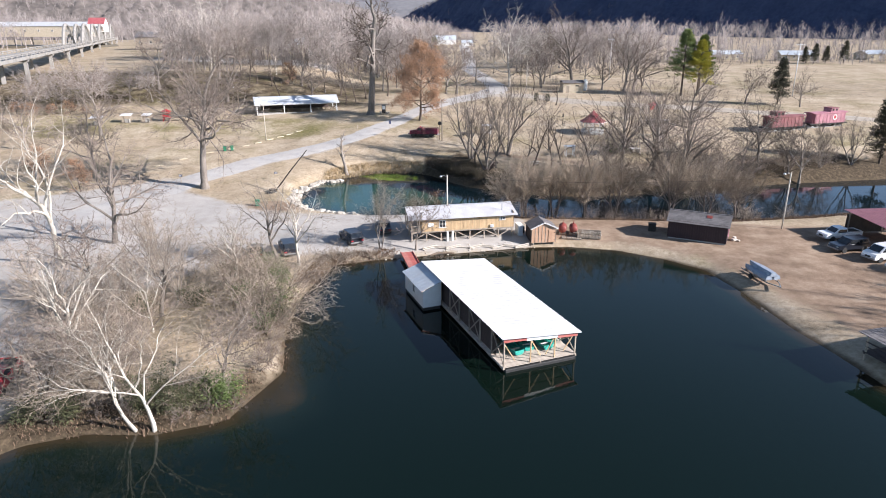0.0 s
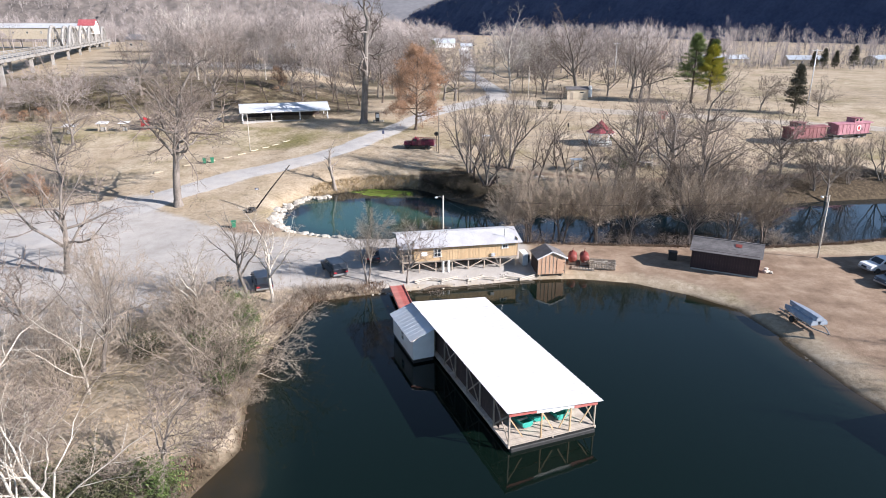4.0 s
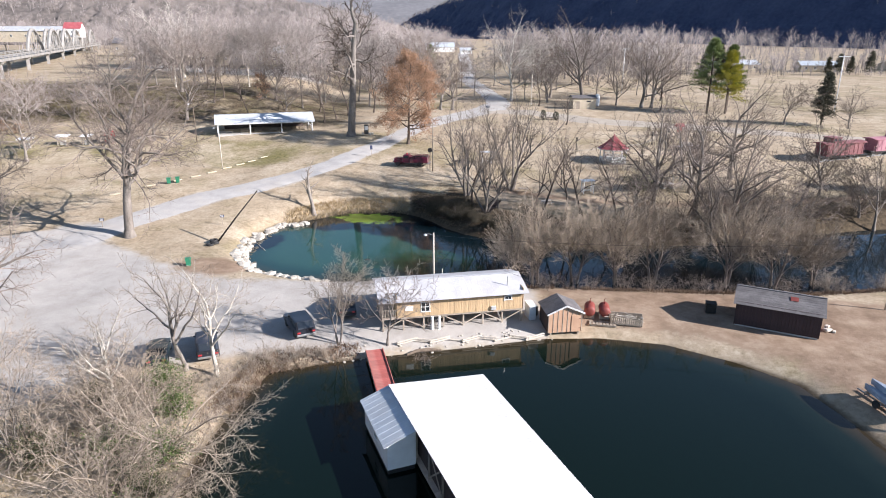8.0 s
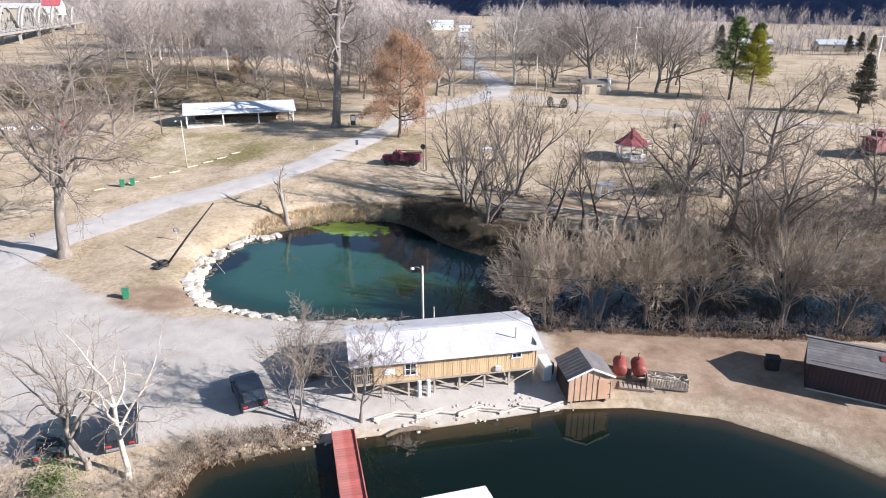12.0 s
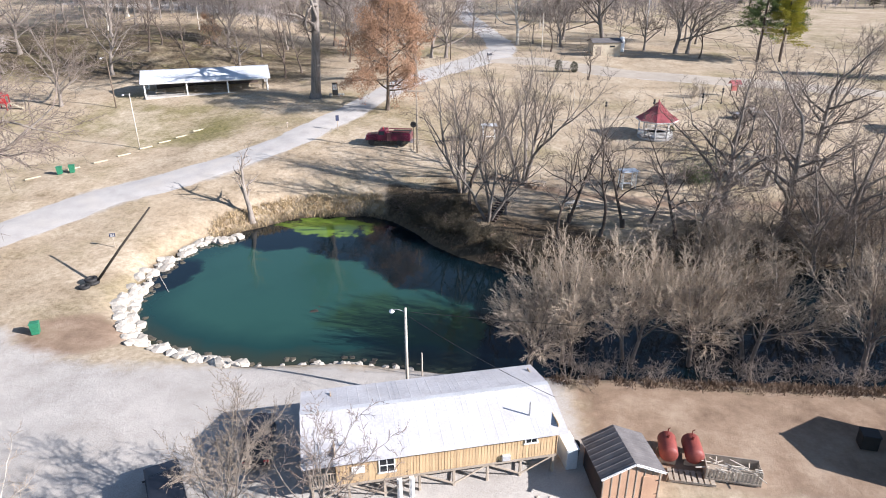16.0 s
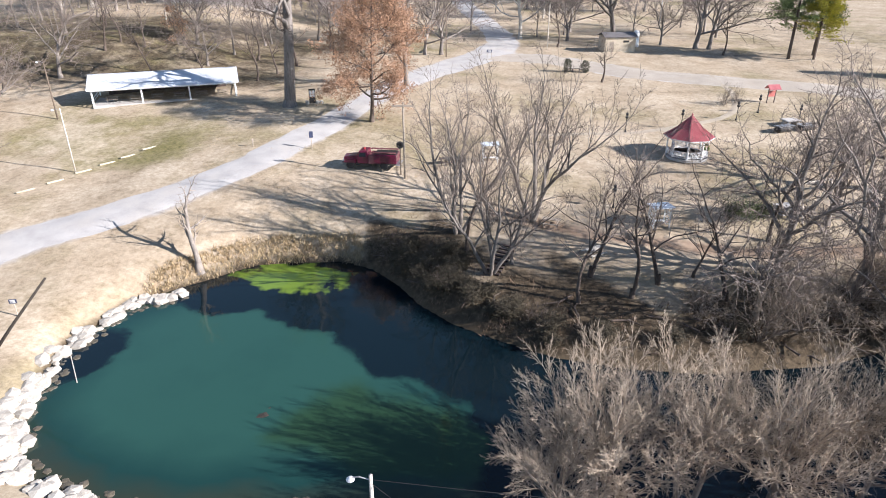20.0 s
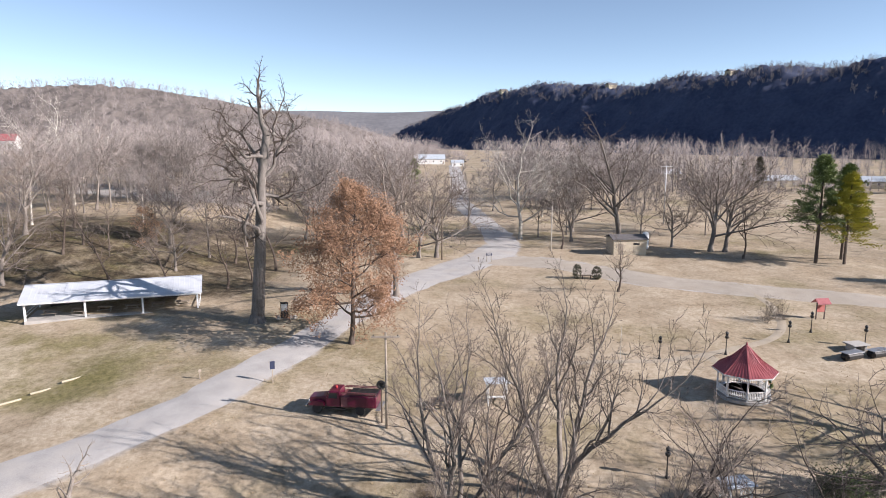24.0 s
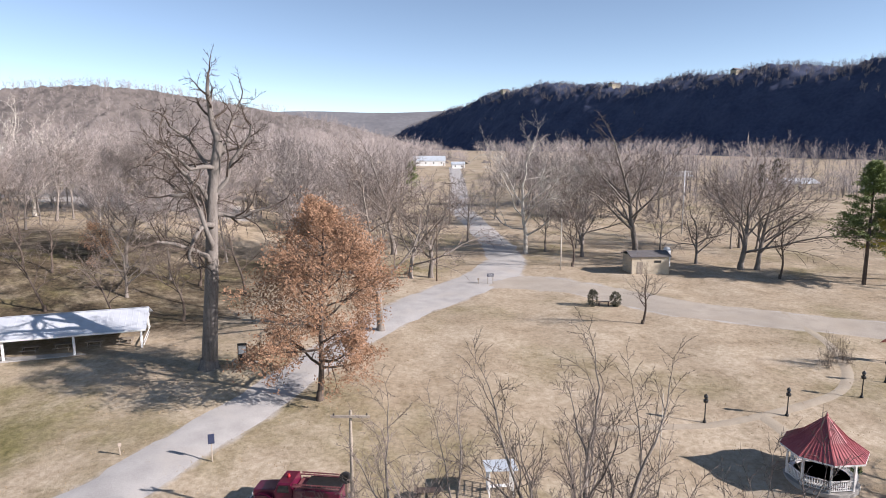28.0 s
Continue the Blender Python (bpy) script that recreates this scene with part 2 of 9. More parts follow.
M["pink_red"] = paint("sun_bleached_red", (0.29, 0.115, 0.145), (0.39, 0.18, 0.215), 0.8, 0.65, 0.0, 0.1, 12, stain=(0.55, 0.35, 0.36), stain_amount=0.4)
M["boat_grey"] = paint("dull_boat_paint", (0.19, 0.23, 0.29), (0.29, 0.34, 0.40), 1.5, 0.5, 0.0, 0.05, 12)
M["teal"] = paint("teal_boat_paint", (0.02, 0.26, 0.21), (0.05, 0.38, 0.31), 1.5, 0.35, 0.0, 0.05, 12, vary=0.15)
M["green_bin"] = paint("green_plastic", (0.015, 0.13, 0.07), (0.03, 0.2, 0.11), 2.0, 0.45, 0.0, 0.05, 15)
M["black"] = paint("black_rubber", (0.012, 0.012, 0.013), (0.03, 0.03, 0.03), 3.0, 0.7, 0.0, 0.15, 30)
M["steel"] = paint("dull_steel", (0.3, 0.3, 0.3), (0.46, 0.46, 0.46), 2.0, 0.4, 0.7, 0.05, 25)
M["chrome"] = paint("chrome", (0.6, 0.6, 0.6), (0.75, 0.75, 0.75), 2.0, 0.15, 1.0, 0.0, 25)
M["concrete"] = paint("pale_concrete", (0.33, 0.315, 0.29), (0.47, 0.45, 0.42), 0.7, 0.9, 0.0, 0.2, 14, stain=(0.28, 0.26, 0.23), stain_scale=0.4, stain_amount=0.5)
M["stone"] = paint("limestone_riprap", (0.33, 0.30, 0.255), (0.53, 0.495, 0.435), 1.2, 0.9, 0.0, 0.4, 9, stain=(0.28, 0.25, 0.2), stain_scale=1.0, stain_amount=0.5, vary=0.14)
M["wet_stone"] = paint("dark_wet_stone", (0.06, 0.052, 0.038), (0.13, 0.112, 0.08), 1.5, 0.5, 0.0, 0.4, 9, vary=0.2)
M["curb"] = paint("painted_curb", (0.33, 0.29, 0.21), (0.44, 0.39, 0.29), 1.5, 0.85, 0.0, 0.15, 14, vary=0.08)
M["tan_wall"] = paint("tan_block_wall", (0.42, 0.36, 0.27), (0.54, 0.47, 0.36), 1.0, 0.85, 0.0, 0.15, 10, stain=(0.3, 0.25, 0.18), stain_amount=0.3)
M["pole_wood"] = paint("creosote_pole", (0.10, 0.075, 0.055), (0.2, 0.155, 0.115), 2.0, 0.9, 0.0, 0.3, 22, stretch=(3, 3, 0.5))
M["pale_pole"] = paint("bleached_pole", (0.42, 0.38, 0.32), (0.58, 0.53, 0.46), 2.0, 0.85, 0.0, 0.2, 22, stretch=(3, 3, 0.5))
M["charred"] = paint("blackened_pole", (0.02, 0.016, 0.013), (0.05, 0.04, 0.03), 2.0, 0.9, 0.0, 0.3, 22, stretch=(3, 3, 0.5))
M["bark"] = paint("grey_brown_bark", (0.115, 0.099, 0.085), (0.27, 0.237, 0.205), 1.2, 0.95, 0.0, 0.5, 12, stretch=(2, 2, 0.5), vary=0.22)
M["old_bark"] = paint("pale_furrowed_bark", (0.10, 0.088, 0.078), (0.24, 0.215, 0.192), 1.6, 0.95, 0.0, 0.6, 10, stretch=(3, 3, 0.5), stain=(0.09, 0.075, 0.06), stain_scale=0.8, stain_amount=0.5)
M["dark_bark"] = paint("dark_bark", (0.06, 0.045, 0.035), (0.13, 0.10, 0.08), 1.2, 0.95, 0.0, 0.5, 12, stretch=(2, 2, 0.5), vary=0.2)
M["pale_bark"] = paint("pale_sycamore_bark", (0.33, 0.295, 0.245), (0.60, 0.565, 0.50), 0.9, 0.85, 0.0, 0.2, 7, stain=(0.2, 0.16, 0.12), stain_scale=1.2, stain_amount=0.7, vary=0.1)
M["twig"] = paint("grey_twigs", (0.12, 0.095, 0.078), (0.24, 0.195, 0.165), 0.5, 0.9, 0.0, 0.0, 5, vary=0.2)
# twig colour paled by the haze of distance
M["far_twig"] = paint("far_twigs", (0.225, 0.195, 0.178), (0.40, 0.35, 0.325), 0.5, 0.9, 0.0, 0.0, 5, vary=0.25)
M["tan_twig"] = paint("tan_shrub_twigs", (0.195, 0.158, 0.122), (0.355, 0.295, 0.236), 0.4, 0.9, 0.0, 0.0, 4, vary=0.18)
M["stream_twig"] = paint("grey_tan_twigs", (0.20, 0.16, 0.122), (0.38, 0.31, 0.236), 0.4, 0.9, 0.0, 0.0, 4, vary=0.2)
M["pale_twig"] = paint("pale_sycamore_twigs", (0.38, 0.345, 0.295), (0.6, 0.56, 0.5), 0.5, 0.9, 0.0, 0.0, 5, vary=0.1)
M["dry_leaf"] = paint("russet_oak_leaves", (0.20, 0.105, 0.056), (0.41, 0.25, 0.155), 0.8, 0.8, 0.0, 0.0, 3.5)
M["dull_leaf"] = paint("dull_undergrowth", (0.035, 0.042, 0.018), (0.10, 0.10, 0.045), 0.8, 0.8, 0.0, 0.0, 4)
M["bank_leaf"] = paint("brown_olive_undergrowth", (0.03, 0.026, 0.016), (0.09, 0.072, 0.044), 0.8, 0.85, 0.0, 0.0, 4)
M["pine_leaf"] = paint("pine_needles", (0.075, 0.105, 0.028), (0.19, 0.235, 0.065), 0.8, 0.7, 0.0, 0.0, 4)
M["yellow_leaf"] = paint("yellow_green_needles", (0.26, 0.26, 0.035), (0.46, 0.42, 0.07), 0.8, 0.7, 0.0, 0.0, 4)
M["cedar_leaf"] = paint("cedar_foliage", (0.032, 0.034, 0.02), (0.085, 0.078, 0.045), 0.8, 0.8, 0.0, 0.0, 4)
M["green_leaf"] = paint("evergreen_shrub_leaves", (0.05, 0.085, 0.02), (0.13, 0.17, 0.05), 1.0, 0.6, 0.0, 0.0, 5)
M["dry_grass"] = paint("dry_grass_tufts", (0.28, 0.20, 0.11), (0.5, 0.39, 0.23), 0.6, 0.95, 0.0, 0.0, 6)
M["leaf_litter"] = paint("brown_litter", (0.095, 0.06, 0.04), (0.21, 0.145, 0.098), 0.6, 0.95, 0.0, 0.0, 6)
# woodland colour lightened to carry the haze before it
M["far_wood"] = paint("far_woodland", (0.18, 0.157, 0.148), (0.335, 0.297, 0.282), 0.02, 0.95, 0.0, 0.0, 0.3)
M["sign_blue"] = paint("dark_blue_sign", (0.02, 0.028, 0.06), (0.04, 0.05, 0.10), 2.0, 0.5, 0.0, 0.02, 15)
M["lamp_black"] = paint("black_cast_iron", (0.012, 0.012, 0.012), (0.028, 0.028, 0.028), 3.0, 0.5, 0.2, 0.05, 20)
M["roof_white"] = paint("far_white_roof", (0.62, 0.62, 0.62), (0.76, 0.76, 0.76), 0.3, 0.6, 0.0, 0.0, 3)


def glass(name, tint):
    mt = bpy.data.materials.new(name)
    mt.use_nodes = True
    b = mt.node_tree.nodes["Principled BSDF"]
    b.inputs["Base Color"].default_value = (*tint, 1)
    b.inputs["Roughness"].default_value = 0.06
    b.inputs["Specular IOR Level"].default_value = 0.8
    return mt


M["glass"] = glass("dark_window_glass", (0.02, 0.024, 0.028))
M["lens"] = glass("lamp_lens", (0.65, 0.65, 0.6))


def gloss(name, dark, light, rough=0.28, vary=0.0):
    mt = paint(name, dark, light, 0.8, rough, 0.0, 0.0, 6, vary=vary)
    mt.node_tree.nodes["Principled BSDF"].inputs["Coat Weight"].default_value = 0.4
    return mt


M["car_white"] = gloss("white_car_paint", (0.7, 0.7, 0.7), (0.78, 0.78, 0.78))
M["car_dark"] = gloss("dark_car_paint", (0.012, 0.014, 0.02), (0.022, 0.025, 0.034))
M["car_green"] = gloss("dark_green_car_paint", (0.015, 0.025, 0.025), (0.028, 0.04, 0.04))
M["car_silver"] = gloss("silver_car_paint", (0.42, 0.45, 0.48), (0.5, 0.53, 0.56))
M["car_red"] = gloss("red_car_paint", (0.35, 0.02, 0.03), (0.42, 0.03, 0.04))
M["engine_red"] = gloss("fire_engine_red", (0.08, 0.005, 0.024), (0.125, 0.009, 0.034))
POND = [(-60, -130), (-60, -40), (-46, -24), (-36, -14), (-32.8, -10.7), (-29, -9.3), (-24, -9.4), (-19.2, -7.6), (-16.6, -0.3), (-17.9, 6.1), (-18.5, 15), (-17.5, 22), (-16.4, 26.4), (-8.8, 29), (0, 31), (8.6, 33.2), (14.2, 33.4), (20.3, 32), (25.5, 28.5), (29.2, 24.5), (30.6, 18), (31.7, 8.5), (32.8, 3.7), (34, -3), (40, -12), (52, -25), (60, -45), (60, -130)]
SPRING = [(-27.0, 71.4), (-29.2, 65.5), (-28.3, 56.5), (-24.5, 51), (-19, 48.7), (-15, 47.7), (-6.7, 48.1), (0, 46.8), (14, 45.8), (27.7, 44.8), (40, 44.2), (52, 46), (68, 50), (90, 54), (150, 60), (150, 84), (82, 74), (63, 70.7), (51, 67.5), (39, 65), (30, 62), (20.8, 61), (15.4, 61.6), (9.8, 63.2), (6, 65.4), (1.9, 68.2), (-0.9, 71.3), (-3, 75), (-5.8, 78.4), (-9, 80.2), (-17.6, 79.4), (-20.9, 76.6), (-24.4, 74)]


def shore(poly, px, py):
    """Distance to the water's edge: above zero on land, below zero on water."""
    px, py = np.asarray(px, float), np.asarray(py, float)
    best, inside = np.full(px.shape, 1e9), np.zeros(px.shape, bool)
    for (x0, y0), (x1, y1) in zip(poly, poly[1:] + poly[:1]):
        ex, ey = x1 - x0, y1 - y0
        k = np.clip(((px - x0) * ex + (py - y0) * ey) / (ex * ex + ey * ey), 0, 1)
        best = np.minimum(best, np.hypot(px - x0 - k * ex, py - y0 - k * ey))
        inside ^= ((y0 > py) != (y1 > py)) & (px < x0 + (py - y0) * ex / (ey if abs(ey) > 1e-9 else 1e-9))
    return np.where(inside, -best, best)


def ease(a, b, v):
    k = np.clip((v - a) / (b - a), 0, 1)
    return k * k * (3 - 2 * k)


RISE_Y = [-200, 45, 60, 75, 85, 95, 105, 117, 131, 160, 300, 600, 1000, 3000]
RISE_Z = [1.0, 1.0, 1.2, 2.3, 3.8, 5.2, 6.2, 7.1, 7.8, 8.5, 10, 14, 18, 22]


def rise(x, y):
    """The lie of the land away from the water."""
    x, y = np.asarray(x, float), np.asarray(y, float)
    z = np.interp(y, RISE_Y, RISE_Z)
    z = z + 5.5 * ease(-28, -62, x) * ease(122, 152, y) * (1 - 0.6 * ease(300, 700, y))
    z = z - 0.9 * ease(-22, -40, x) * ease(80, 95, y) * (1 - ease(100, 120, y))
    return z


def land(x, y):
    """The ground's height."""
    x, y = np.asarray(x, float), np.asarray(y, float)
    a, b = shore(POND, x, y), shore(SPRING, x, y)
    top = rise(x, y)
    da, db = np.maximum(a, 0), np.maximum(b, 0)
    z = top * (1 - np.exp(-0.45 * da / np.maximum(top, 1) - 0.02 * da)) * (1 - np.exp(-1.1 * db / np.maximum(top, 1) - 0.02 * db))
    deep = np.minimum(a, b)
    z = np.where(deep < 0, np.maximum(-3.5, 0.45 * deep), z)
    return z + 0.12 * np.sin(0.31 * x + 0.2 * y) * np.sin(0.23 * y - 0.17 * x) * ease(2, 12, np.minimum(a, b))


# ---- the ground ----
ROAD = [(-62, 38, 3.4), (-54, 54, 3.2), (-48.5, 68, 3.0), (-41.5, 77.5, 2.9), (-36, 81.9, 2.8), (-28.7, 88, 2.7), (-21, 97, 2.6), (-15, 108, 2.5), (-9.6, 122, 2.6), (-3.4, 136, 3.4), (3.5, 146.5, 4.2), (11.0, 158, 4.4), (15.2, 171, 3.7), (15.0, 186, 3.3), (12.6, 219, 3.2), (8.6, 262, 3.6), (11, 330, 3.6), (14, 540, 4.0)]
BRANCH = [(8, 153.5, 4.0), (16, 154.5, 4.4), (24, 150.5, 4.2), (35, 138.5, 4.0), (47, 132.6, 3.8), (57, 129, 3.3), (80, 119, 2.8), (120, 103, 2.6)]
PATHWAY = [(14, 104.5, 0.5), (25, 105.2, 0.55), (33, 107.6, 0.6), (41, 111.4, 0.6), (44.5, 116, 0.6), (47, 124, 0.6), (48, 136, 0.6)]
SPUR = [(31, 107, 0.7), (32, 103.4, 0.7), (31.4, 100.2, 0.7)]
TRAIL = [(7, 84, 0.9), (16, 79.4, 0.9), (30, 76.6, 0.9), (48, 77, 0.9), (70, 80, 0.9)]
LOT = [(-80, -30), (-37, -13), (-34.5, -2), (-37, 14), (-30, 24), (-18, 28.8), (-9, 29.4), (9, 33.0), (9, 46), (-13, 46.9), (-24.4, 46.5), (-31.6, 48.5), (-47.4, 60), (-53, 68), (-80, 52)]
FAR_LOT = [(-66, 204), (-42, 207), (-46, 226), (-84, 246), (-130, 276), (-138, 250), (-100, 226)]
DIRT = [(9, 34.5), (16, 34.6), (24, 32), (30, 27), (33, 18), (36, 6), (60, -8), (84, 5), (84, 40), (46, 40), (30, 43.5), (9, 45)]


def line_gap(line, px, py):
    """How far a place lies outside a band of varying width."""
    best = np.full(np.shape(px), 1e9)
    for (x0, y0, w0), (x1, y1, w1) in zip(line, line[1:]):
        ex, ey = x1 - x0, y1 - y0
        k = np.clip(((px - x0) * ex + (py - y0) * ey) / (ex * ex + ey * ey), 0, 1)
        best = np.minimum(best, np.hypot(px - x0 - k * ex, py - y0 - k * ey) - (w0 + (w1 - w0) * k))
    return best


def spread(near0, near1, step, far0, far1, grow=1.12):
    """Grid lines: even in the middle, wider and wider outside."""
    mid = list(np.arange(near0, near1 + step / 2, step))
    low, s = [near0], step
    while low[-1] > far0:
        s *= grow
        low.append(low[-1] - s)
    high, s = [mid[-1]], step
    while high[-1] < far1:
        s *= grow
        high.append(high[-1] + s)
    return np.array(low[:0:-1] + mid + high[1:])


def sheet(name, xs, ys, height, attributes, material):
    gx, gy = np.meshgrid(xs, ys)
    z = height(gx, gy)
    nx, ny = len(xs), len(ys)
    i = np.arange(nx * ny).reshape(ny, nx)
    quads = np.stack([i[:-1, :-1], i[:-1, 1:], i[1:, 1:], i[1:, :-1]], -1).reshape(-1, 4)
    me = bpy.data.meshes.new(name)
    me.from_pydata(np.stack([gx, gy, z], -1).reshape(-1, 3).tolist(), [], quads.tolist())
    me.polygons.foreach_set("use_smooth", [True] * len(me.polygons))
    for key, values in attributes(gx, gy).items():
        me.attributes.new(key, "FLOAT", "POINT").data.foreach_set("value", np.asarray(values, np.float32).ravel())
    me.materials.append(material)
    return new(name, me)


def ground_marks(x, y):
    a, b = shore(POND, x, y), shore(SPRING, x, y)
    gravel = np.maximum.reduce([0.5 - line_gap(ROAD, x, y) / 2.8, 0.5 - line_gap(BRANCH, x, y) / 2.4, 0.5 - shore(LOT, x, y) / 5, 0.45 - shore(FAR_LOT, x, y) / 8])
    dirt = np.maximum(0.5 - shore(DIRT, x, y) / 5, 0.55 - line_gap(TRAIL, x, y) / 2.5)
    dirt = np.maximum(dirt, 0.5 - (np.hypot((x + 30) / 1.0, (y - 51) / 0.7) - 5.0) / 5)
    leaf = ease(-7, 5, x + 3 * np.sin(0.33 * y) + 1.5 * np.sin(0.9 * y + 0.4 * x)) * (1 - ease(3, 15, b + 2 * np.sin(0.4 * x) + 1.5 * np.sin(0.9 * x + 0.5 * y))) * ease(56, 62, y) * (1 - ease(150, 200, y))
    leaf = np.maximum(leaf, 0.62 * ease(-10, -30, x) * ease(120, 132, y) * (1 - 0.8 * ease(165, 200, y)))
    leaf = np.maximum(leaf, (1 - ease(1.5, 6, a)) * (x < -15) * (y < 24) * (0.3 + 0.55 * ease(1, -4, y)))
    leaf = np.maximum(leaf, 0.42 * (1 - ease(0.5, 3.5, b)) * (y > 72))
    # dark litter spread along the north bank also stands in for tree shade
    leaf = np.maximum(leaf, (1 - ease(3, 8, b + np.sin(0.7 * x + 0.5 * y))) * ease(-9, -5, x) * ease(58, 61, y))
    leaf = np.maximum(leaf, 0.4 * ease(40, 56, x) * ease(136, 150, y) * (1 - ease(185, 225, y)))
    leaf = np.maximum(leaf, 0.5 * np.exp(-((x - 2) / 11) ** 2 - ((y - 77) / 8) ** 2))
    green = 0.58 * ease(-14, -34, x) * ease(84, 100, y) * (1 - ease(112, 124, y))
    green = np.maximum(green, 0.75 * ease(-12, -34, x) * ease(120, 134, y) * (1 - ease(165, 190, y)))
    bare = ease(-12, -7, x) * (1 - ease(20, 30, x)) * ease(18, 26, y)
    wet = np.maximum((0.8 - 0.25 * bare) - (0.55 + 0.6 * bare) * a, 0.8 - 0.6 * b)
    return {"gravel": np.clip(gravel, 0, 1), "dirt": np.clip(dirt, 0, 1), "leaf": np.clip(leaf, 0, 1), "green": np.clip(green, 0, 1), "wet": np.clip(wet, 0, 1)}


def ground_material():
    mt = bpy.data.materials.new("winter_ground")
    mt.use_nodes = True
    nt = mt.node_tree
    nd, ln = nt.nodes, nt.links
    b = nd["Principled BSDF"]
    b.inputs["Roughness"].default_value = 0.95
    b.inputs["Specular IOR Level"].default_value = 0.15
    pos = nd.new("ShaderNodeNewGeometry").outputs["Position"]

    def noise_at(scale, detail=6, rough=0.6):
        n = nd.new("ShaderNodeTexNoise")
        n.inputs["Scale"].default_value, n.inputs["Detail"].default_value, n.inputs["Roughness"].default_value = scale, detail, rough
        ln.new(pos, n.inputs["Vector"])
        return n.outputs[0]

    def ramp_of(fac, *stops):
        r = nd.new("ShaderNodeValToRGB")
        els = r.color_ramp.elements
        while len(els) < len(stops):
            els.new(0.5)
        for e, (at, c) in zip(els, stops):
            e.position, e.color = at, (*c, 1)
        ln.new(fac, r.inputs[0])
        return r.outputs[0]

    def blend(fac, a, c):
        mx = nd.new("ShaderNodeMix")
        mx.data_type = "RGBA"
        ln.new(fac, mx.inputs["Factor"])
        ln.new(a, mx.inputs["A"])
        ln.new(c, mx.inputs["B"])
        return mx.outputs["Result"]

    def edge(key, n, jag=0.9, lo=0.42, hi=0.58):
        at = nd.new("ShaderNodeAttribute")
        at.attribute_name = key
        off = nd.new("ShaderNodeMath")
        off.operation = "MULTIPLY_ADD"
        ln.new(n, off.inputs[0])
        off.inputs[1].default_value, off.inputs[2].default_value = jag, -jag / 2
        sm = nd.new("ShaderNodeMath")
        ln.new(at.outputs["Fac"], sm.inputs[0])
        ln.new(off.outputs[0], sm.inputs[1])
        mr = nd.new("ShaderNodeMapRange")
        mr.interpolation_type = "SMOOTHSTEP"
        mr.inputs[1].default_value, mr.inputs[2].default_value = lo, hi
        ln.new(sm.outputs[0], mr.inputs[0])
        return mr.outputs[0]

    broad, medium, fine, grit = noise_at(0.06, 8), noise_at(0.35, 10, 0.68), noise_at(1.9, 10, 0.75), noise_at(14, 4)
    grass = ramp_of(medium, (0.3, (0.172, 0.130, 0.080)), (0.48, (0.335, 0.268, 0.188)), (0.72, (0.46, 0.386, 0.292)))
    tuft = ramp_of(fine, (0.32, (0.12, 0.09, 0.054)), (0.6, (0.455, 0.372, 0.27)))
    half = nd.new("ShaderNodeValue")
    half.outputs[0].default_value = 0.45
    grass = blend(half.outputs[0], grass, tuft)
    greens = ramp_of(fine, (0.35, (0.095, 0.088, 0.036)), (0.65, (0.24, 0.21, 0.092)))
    grass = blend(edge("green", broad, 1.6, 0.45, 0.9), grass, greens)
    patch = nd.new("ShaderNodeMapRange")
    patch.inputs[1].default_value, patch.inputs[2].default_value, patch.inputs[4].default_value = 0.5, 0.66, 0.6
    ln.new(broad, patch.inputs[0])
    grass = blend(patch.outputs[0], grass, greens)
    straw = ramp_of(fine, (0.3, (0.30, 0.243, 0.156)), (0.6, (0.535, 0.457, 0.358)))
    pale = nd.new("ShaderNodeMapRange")
    pale.inputs[1].default_value, pale.inputs[2].default_value, pale.inputs[4].default_value = 0.46, 0.64, 0.75
    ln.new(noise_at(0.13, 7, 0.7), pale.inputs[0])
    grass = blend(pale.outputs[0], grass, straw)
    clump = nd.new("ShaderNodeMapRange")
    clump.inputs[1].default_value, clump.inputs[2].default_value, clump.inputs[4].default_value = 0.56, 0.7, 0.55
    ln.new(noise_at(0.8, 8, 0.72), clump.inputs[0])
    weeds = ramp_of(grit, (0.35, (0.10, 0.082, 0.042)), (0.65, (0.25, 0.2, 0.12)))
    grass = blend(clump.outputs[0], grass, weeds)
    litter = ramp_of(fine, (0.3, (0.024, 0.019, 0.012)), (0.5, (0.068, 0.052, 0.034)), (0.72, (0.17, 0.128, 0.085)))
    col = blend(edge("leaf", medium, 1.0, 0.3, 0.75), grass, litter)
    soil = ramp_of(medium, (0.3, (0.142, 0.098, 0.068)), (0.5, (0.25, 0.18, 0.128)), (0.7, (0.36, 0.28, 0.207)))
    col = blend(edge("dirt", medium, 1.3, 0.35, 0.75), col, soil)
    stones = ramp_of(medium, (0.28, (0.261, 0.239, 0.213)), (0.5, (0.365, 0.344, 0.318)), (0.72, (0.452, 0.426, 0.396)))
    speck = ramp_of(grit, (0.35, (0.261, 0.244, 0.226)), (0.6, (0.522, 0.500, 0.470)))
    third = nd.new("ShaderNodeValue")
    third.outputs[0].default_value = 0.3
    stones = blend(third.outputs[0], stones, speck)
    col = blend(edge("gravel", medium, 0.8, 0.3, 0.7), col, stones)
    mud = ramp_of(fine, (0.3, (0.05, 0.038, 0.024)), (0.7, (0.12, 0.092, 0.06)))
    col = blend(edge("wet", medium, 0.7, 0.4, 0.8), col, mud)
    ln.new(col, b.inputs["Base Color"])
    bp = nd.new("ShaderNodeBump")
    bp.inputs["Strength"].default_value, bp.inputs["Distance"].default_value = 0.5, 0.12
    ln.new(fine, bp.inputs["Height"])
    ln.new(bp.outputs[0], b.inputs["Normal"])
    return mt


